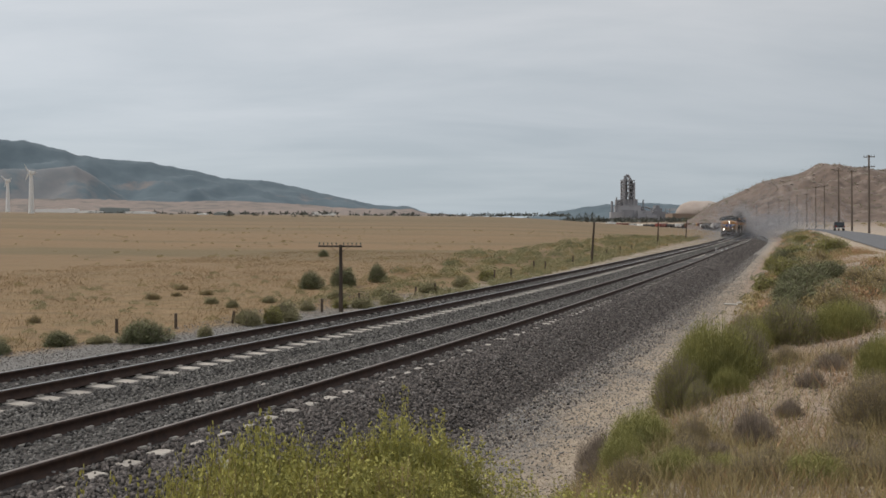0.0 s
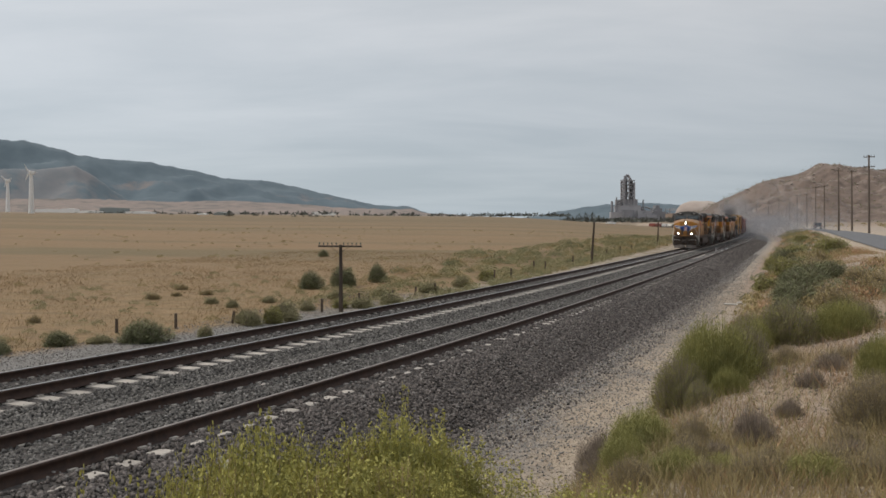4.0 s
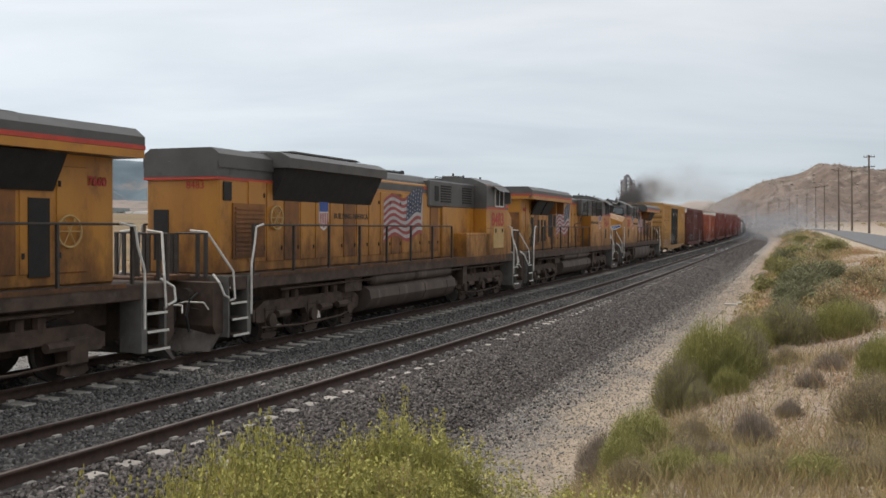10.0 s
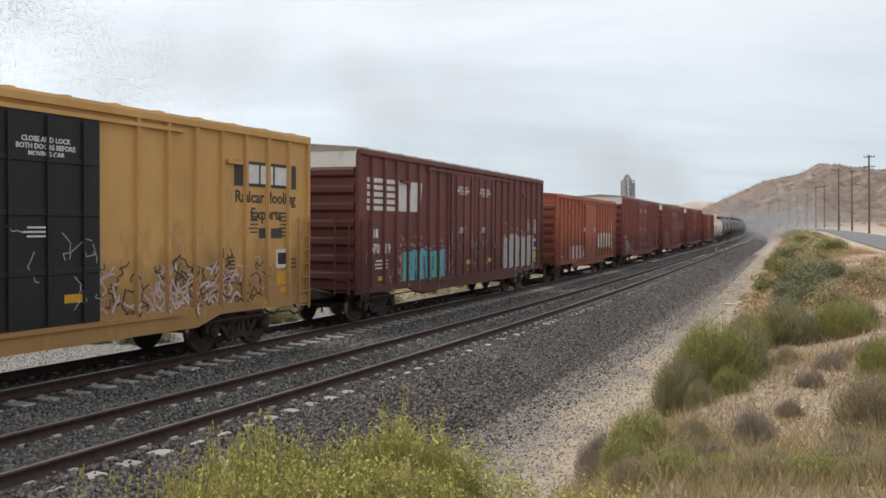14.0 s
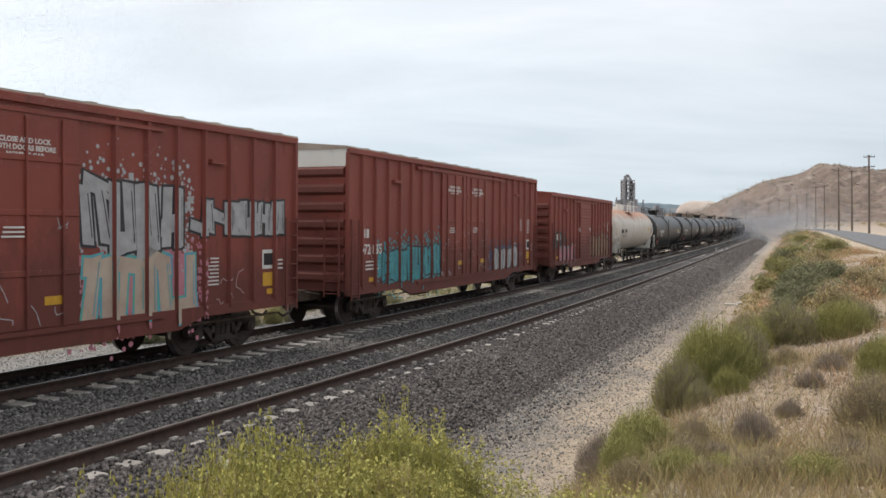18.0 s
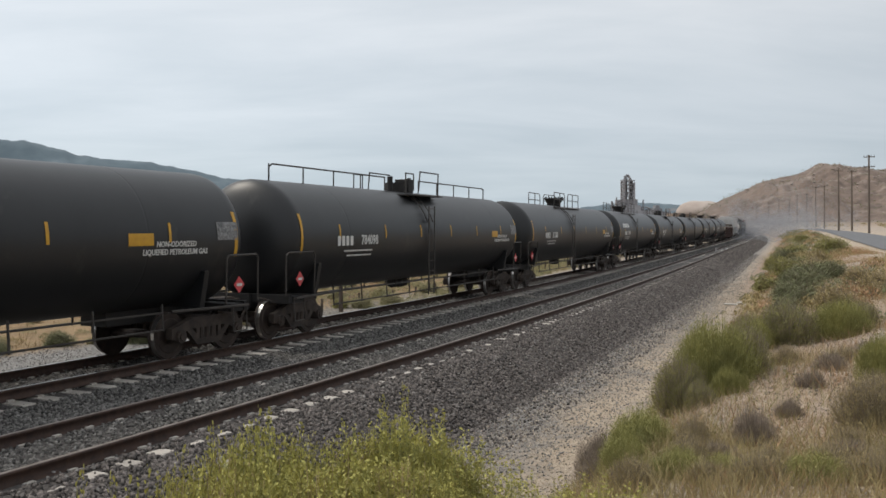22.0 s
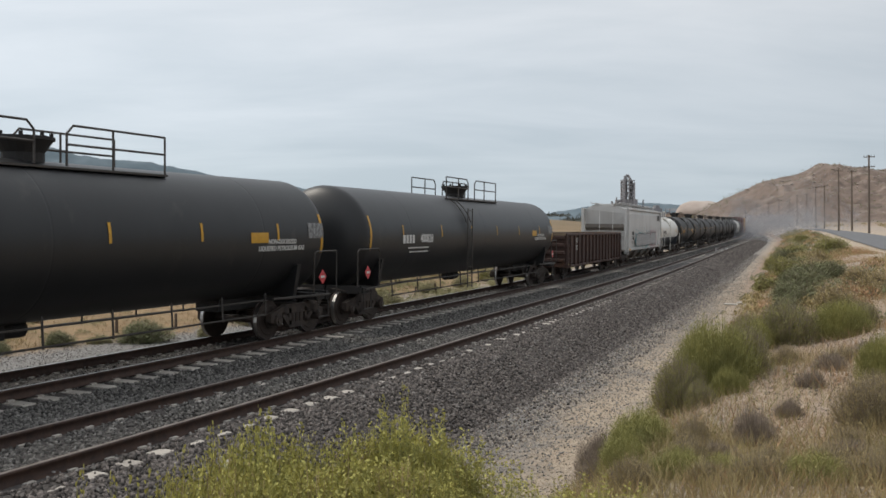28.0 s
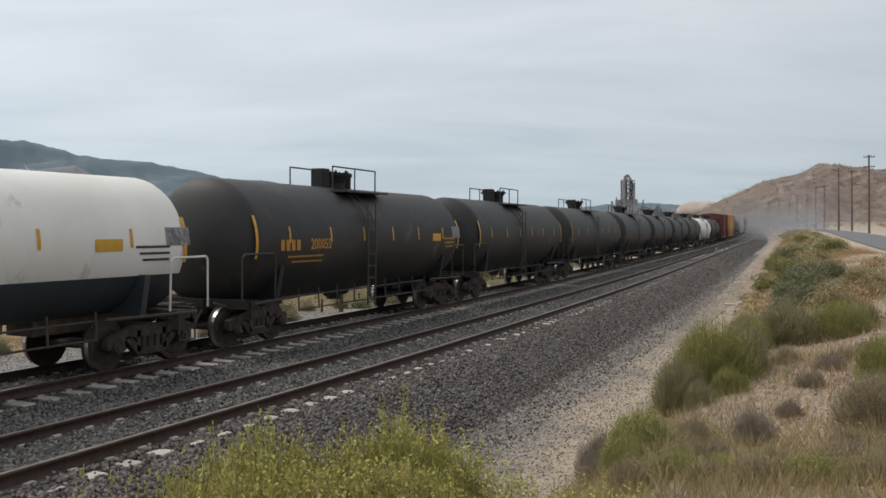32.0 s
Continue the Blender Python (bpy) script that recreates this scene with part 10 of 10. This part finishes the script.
def tree(px, py, w, h, dist, seed):
    """A distant tree: short trunk, limbs and a crown of many leaf clumps."""
    rng = np.random.default_rng(seed)
    ob = tagged(new("tree", None), "dark green distant tree on the plain", "tree", "distant trees")
    k = F_PX / dist
    hor = 400.2 + 0.0069 * (px - 784)
    W_, H_ = w / k, h / k
    bm = bm_new()
    tube(bm, (0, 0, -4), (0, 0, H_ * 0.5), W_ * 0.05, 8, W_ * 0.03)
    for q in range(4):
        a = q * 1.7 + seed
        tube(bm, (0, 0, H_ * 0.25), (math.cos(a) * W_ * 0.3, math.sin(a) * W_ * 0.3, H_ * 0.65), W_ * 0.025, 6, W_ * 0.01)
    part("trunk", bm, M_POLE, ob)
    n = 260
    a, e, u = rng.uniform(0, 2 * np.pi, n), rng.uniform(0.1, 1.0, n), rng.random(n) ** 0.4
    prof = np.sin(np.clip(e, 0, 1) * np.pi * 0.86 + 0.35)
    at = np.stack([np.cos(a) * u * prof * W_ * 0.5, np.sin(a) * u * prof * W_ * 0.5, e * H_ * rng.uniform(0.85, 1.0, n)], 1)
    v, f = leaves(at, 0.24 * max(W_ * 0.6, H_ * 0.4), rng, 0.1)
    o = new("crown", raw_mesh("crown", v, f, M_FARTREE))
    o.parent = ob
    ob.matrix_basis = Matrix.Translation(((px - 784) / F_PX * dist, dist, EYE + (hor - py) / F_PX * dist))


for i, (px, py, w, h, dist) in enumerate(((406, 385, 18, 12, 800), (452, 385, 12, 7, 900), (303, 382, 10, 5, 1000), (521, 388, 9, 9, 800), (536, 387, 7, 6, 820), (549, 387, 11, 8, 820), (560, 387, 11, 8, 820), (574, 387, 6, 6, 830), (588, 387, 6, 6, 830), (598, 387, 7, 6, 830),
                                          (619, 376, 4, 5, 1400), (654, 376, 5, 4, 1400), (697, 378, 12, 5, 1400), (730, 379, 8, 4, 1400), (1004, 390, 10, 13, 1150), (1013, 391, 7, 9, 1150), (1024, 391, 12, 14, 1150), (1036, 391, 13, 15, 1150), (1048, 391, 13, 15, 1150), (1060, 391, 10, 10, 1150), (796, 387, 10, 6, 1200), (815, 388, 12, 6, 1200), (840, 388, 9, 6, 1200), (830, 389, 8, 4, 1100), (905, 387, 8, 5, 1250), (935, 388, 9, 5, 1250))):
    tree(px, py + 1, w, h, dist, 100 + i)


def tree_line(name, label, px0, px1, py, h, dist, n, seed):
    rng = np.random.default_rng(seed)
    px = rng.uniform(px0, px1, n)
    hor = 400.2 + 0.0069 * (px - 784)
    k = F_PX / dist
    hh = h * rng.uniform(0.4, 1.1, n) / k
    x, z0 = (px - 784) / k, EYE + (hor - py) / k
    c = 14
    at = np.repeat(np.stack([x, dist + rng.uniform(-40, 40, n), z0], 1), c, 0)
    e = rng.random(n * c)
    at += np.stack([rng.normal(size=n * c) * 2.2, rng.normal(size=n * c) * 2.2, e * np.repeat(hh, c)], 1)
    v, f = leaves(at, 4.5, rng, 0.0)
    tagged(new(name, raw_mesh(name, v, f, M_FARTREE)), label, "trees", kind="stuff")


tree_line("distant_tree_line", "thin dark tree line along the far plain", 620, 1000, 383.5, 3.4, 1500, 110, 61)
tree_line("distant_tree_line", "scattered dark trees before the foothills", 130, 620, 381, 3.2, 1250, 60, 62)
tree_line("distant_tree_line", "scattered scrub below the cement works", 1000, 1330, 394, 5, 1120, 150, 63)


# ---- exhaust smoke of the fourth locomotive: rigid puffs of fine specks ----
M_SMOKE = mat("diesel smoke", (0.135, 0.125, 0.125), (0.095, 0.088, 0.088), 1.0, scale=1.5)
M_SMOKE2 = mat("thinning diesel smoke", (0.30, 0.29, 0.29), (0.24, 0.235, 0.24), 1.0, scale=1.5)
M_SMOKE3 = mat("old diesel smoke", (0.52, 0.52, 0.53), (0.44, 0.44, 0.455), 1.0, scale=1.5)
M_HAZE = mat("thin smoke haze", (0.42, 0.43, 0.46), (0.34, 0.355, 0.385), 1.0, scale=1.5)


def puff_mesh(seed, r, n, size, material):
    """A puff: fine specks, dense in the middle of several lobes and thin towards the rim."""
    rng = np.random.default_rng(seed)
    m = 9
    lobes = rng.normal(size=(m, 3)) * np.array([0.55, 0.40, 0.38]) * r
    k = rng.integers(0, m, n)
    at = lobes[k] + rng.normal(size=(n, 3)) * r * rng.uniform(0.16, 0.40, m)[k][:, None]
    a, b = rng.normal(size=(n, 3)), rng.normal(size=(n, 3))
    s = size * rng.uniform(0.6, 1.3, (n, 1))
    a *= s / np.linalg.norm(a, axis=1, keepdims=True)
    b *= s / np.linalg.norm(b, axis=1, keepdims=True)
    v = np.stack([at, at + a, at + b], 1).reshape(-1, 3)
    return raw_mesh("smoke_puff", v, np.arange(3 * n).reshape(-1, 3), material)


PUFFS = []
# radius, specks and speck size of the plume as it ages
AGES = ((0.26, 9000, 0.009), (0.38, 13000, 0.010), (0.55, 17000, 0.010), (0.75, 19000, 0.011), (1.0, 18000, 0.012), (1.3, 24000, 0.012), (1.7, 26000, 0.012), (2.3, 50000, 0.008), (3.4, 90000, 0.007))
PUFF_MESH = [[puff_mesh(10 * i + k, r, n, d, M_SMOKE if i < 4 else M_SMOKE2 if i < 7 else M_SMOKE3) for k in range(2)] for i, (r, n, d) in enumerate(AGES)]
HAZE_MESH = [puff_mesh(130 + i, 7.0, 24000, 0.075, M_HAZE) for i in range(3)]
STACK = 79.7 * PITCH
rng_s = random.Random(77)
back = 0.1
while back < 100:
    i = min(7, int(0.2 + (back / 1.0) ** 0.62)) if back < 34 else 8
    ob = tagged(new("smoke_puff", PUFF_MESH[i][rng_s.randint(0, 1)]), "dark grey drifting puff of diesel exhaust smoke", "smoke", "exhaust smoke")
    PUFFS.append((ob, back, rng_s.uniform(-1, 1), 0.55 * math.sin(back * 0.95) + 0.45 * math.sin(back * 0.41 + 1.0) + rng_s.uniform(-0.3, 0.3), rng_s.uniform(0, 360)))
    back += AGES[i][0] * rng_s.uniform(0.55, 0.95)
HAZE = []
for i in range(26):
    ob = tagged(new("smoke_haze", HAZE_MESH[i % 3]), "thin grey haze of smoke hanging over the line", "smoke", "smoke haze")
    HAZE.append((ob, 190 + 11 * i + rng_s.uniform(-4, 4), rng_s.uniform(-6, 16), rng_s.uniform(0.5, 4.0), rng_s.uniform(0, 360)))


# ---- a small white butterfly that flutters up from the flowering bush ----
fly = tagged(new("butterfly", None), "small white butterfly over the flowering bush", "butterfly")
M_WING = mat("white butterfly wing", (0.80, 0.79, 0.74), (0.62, 0.61, 0.56), 0.7, scale=60)
bm = bm_new()
tube(bm, (0, -0.010, 0), (0, 0.010, 0.001), 0.0016, 8, 0.0010)
part("body", bm, M_SOOT, fly)
for sgn in (1, -1):
    bm = bm_new()
    rim = [(0.001, 0.007, 0.001), (0.012, 0.017, 0.012), (0.020, 0.012, 0.019), (0.016, 0.001, 0.015), (0.018, -0.009, 0.016), (0.010, -0.015, 0.009), (0.001, -0.005, 0.001)]
    top = [bm.verts.new((sgn * x * 1.6, y * 1.6, z * 1.6)) for x, y, z in rim]
    low = [bm.verts.new((sgn * x * 1.6, y * 1.6, z * 1.6 - 0.0006)) for x, y, z in rim]
    bm.faces.new(top)
    bm.faces.new(low[::-1])
    for k in range(7):
        bm.faces.new((top[k], low[k], low[(k + 1) % 7], top[(k + 1) % 7]))
    part("wing", bm, M_WING, fly)


def fly_pose(rise, turn):
    return pose(-1.033, 4.279, 1.865 - 0.26 + rise, 70, 20, turn)


def puff_pose(back, side, lift, turn, t):
    """The plume trails the stack, spreads and rises behind it, and lags a little as it ages."""
    s = S_AT_6 - SPEED * (t - 6) + STACK + back * (1 + 0.006 * t)
    z = 4.50 + 1.0 * (1 - math.exp(-back / 5)) + 0.028 * min(back, 40) + 0.75 * lift * min(1.0, back / 7)
    q = on_track(s, B + side * min(1.6, 0.1 + back / 16), z)
    return pose(q.x, q.y, q.z, 0, 0, turn + 9 * t)


def smoke_motions():
    walk(fly, [(0, fly_pose(0, 0)), (28.75, fly_pose(0, 10)), (29.0, fly_pose(0.26, 40)), (29.2, fly_pose(0.0, 70)), (32, fly_pose(0, 70))])
    walk(car, [(t, road_pose(203 + 16.4 * t - 0.02 * t * t, 17.2)) for t in range(33)])
    for ob, back, side, lift, turn in PUFFS:
        walk(ob, [(t, puff_pose(back, side, lift, turn, t)) for t in range(33)])
    for ob, s, lat, z, turn in HAZE:
        walk(ob, [(t, Matrix.Translation(on_track(s, lat + 0.12 * t, z + 0.02 * t)) @ pose(0, 0, 0, 0, 0, turn + t)) for t in (0, 16, 32)])


motions()
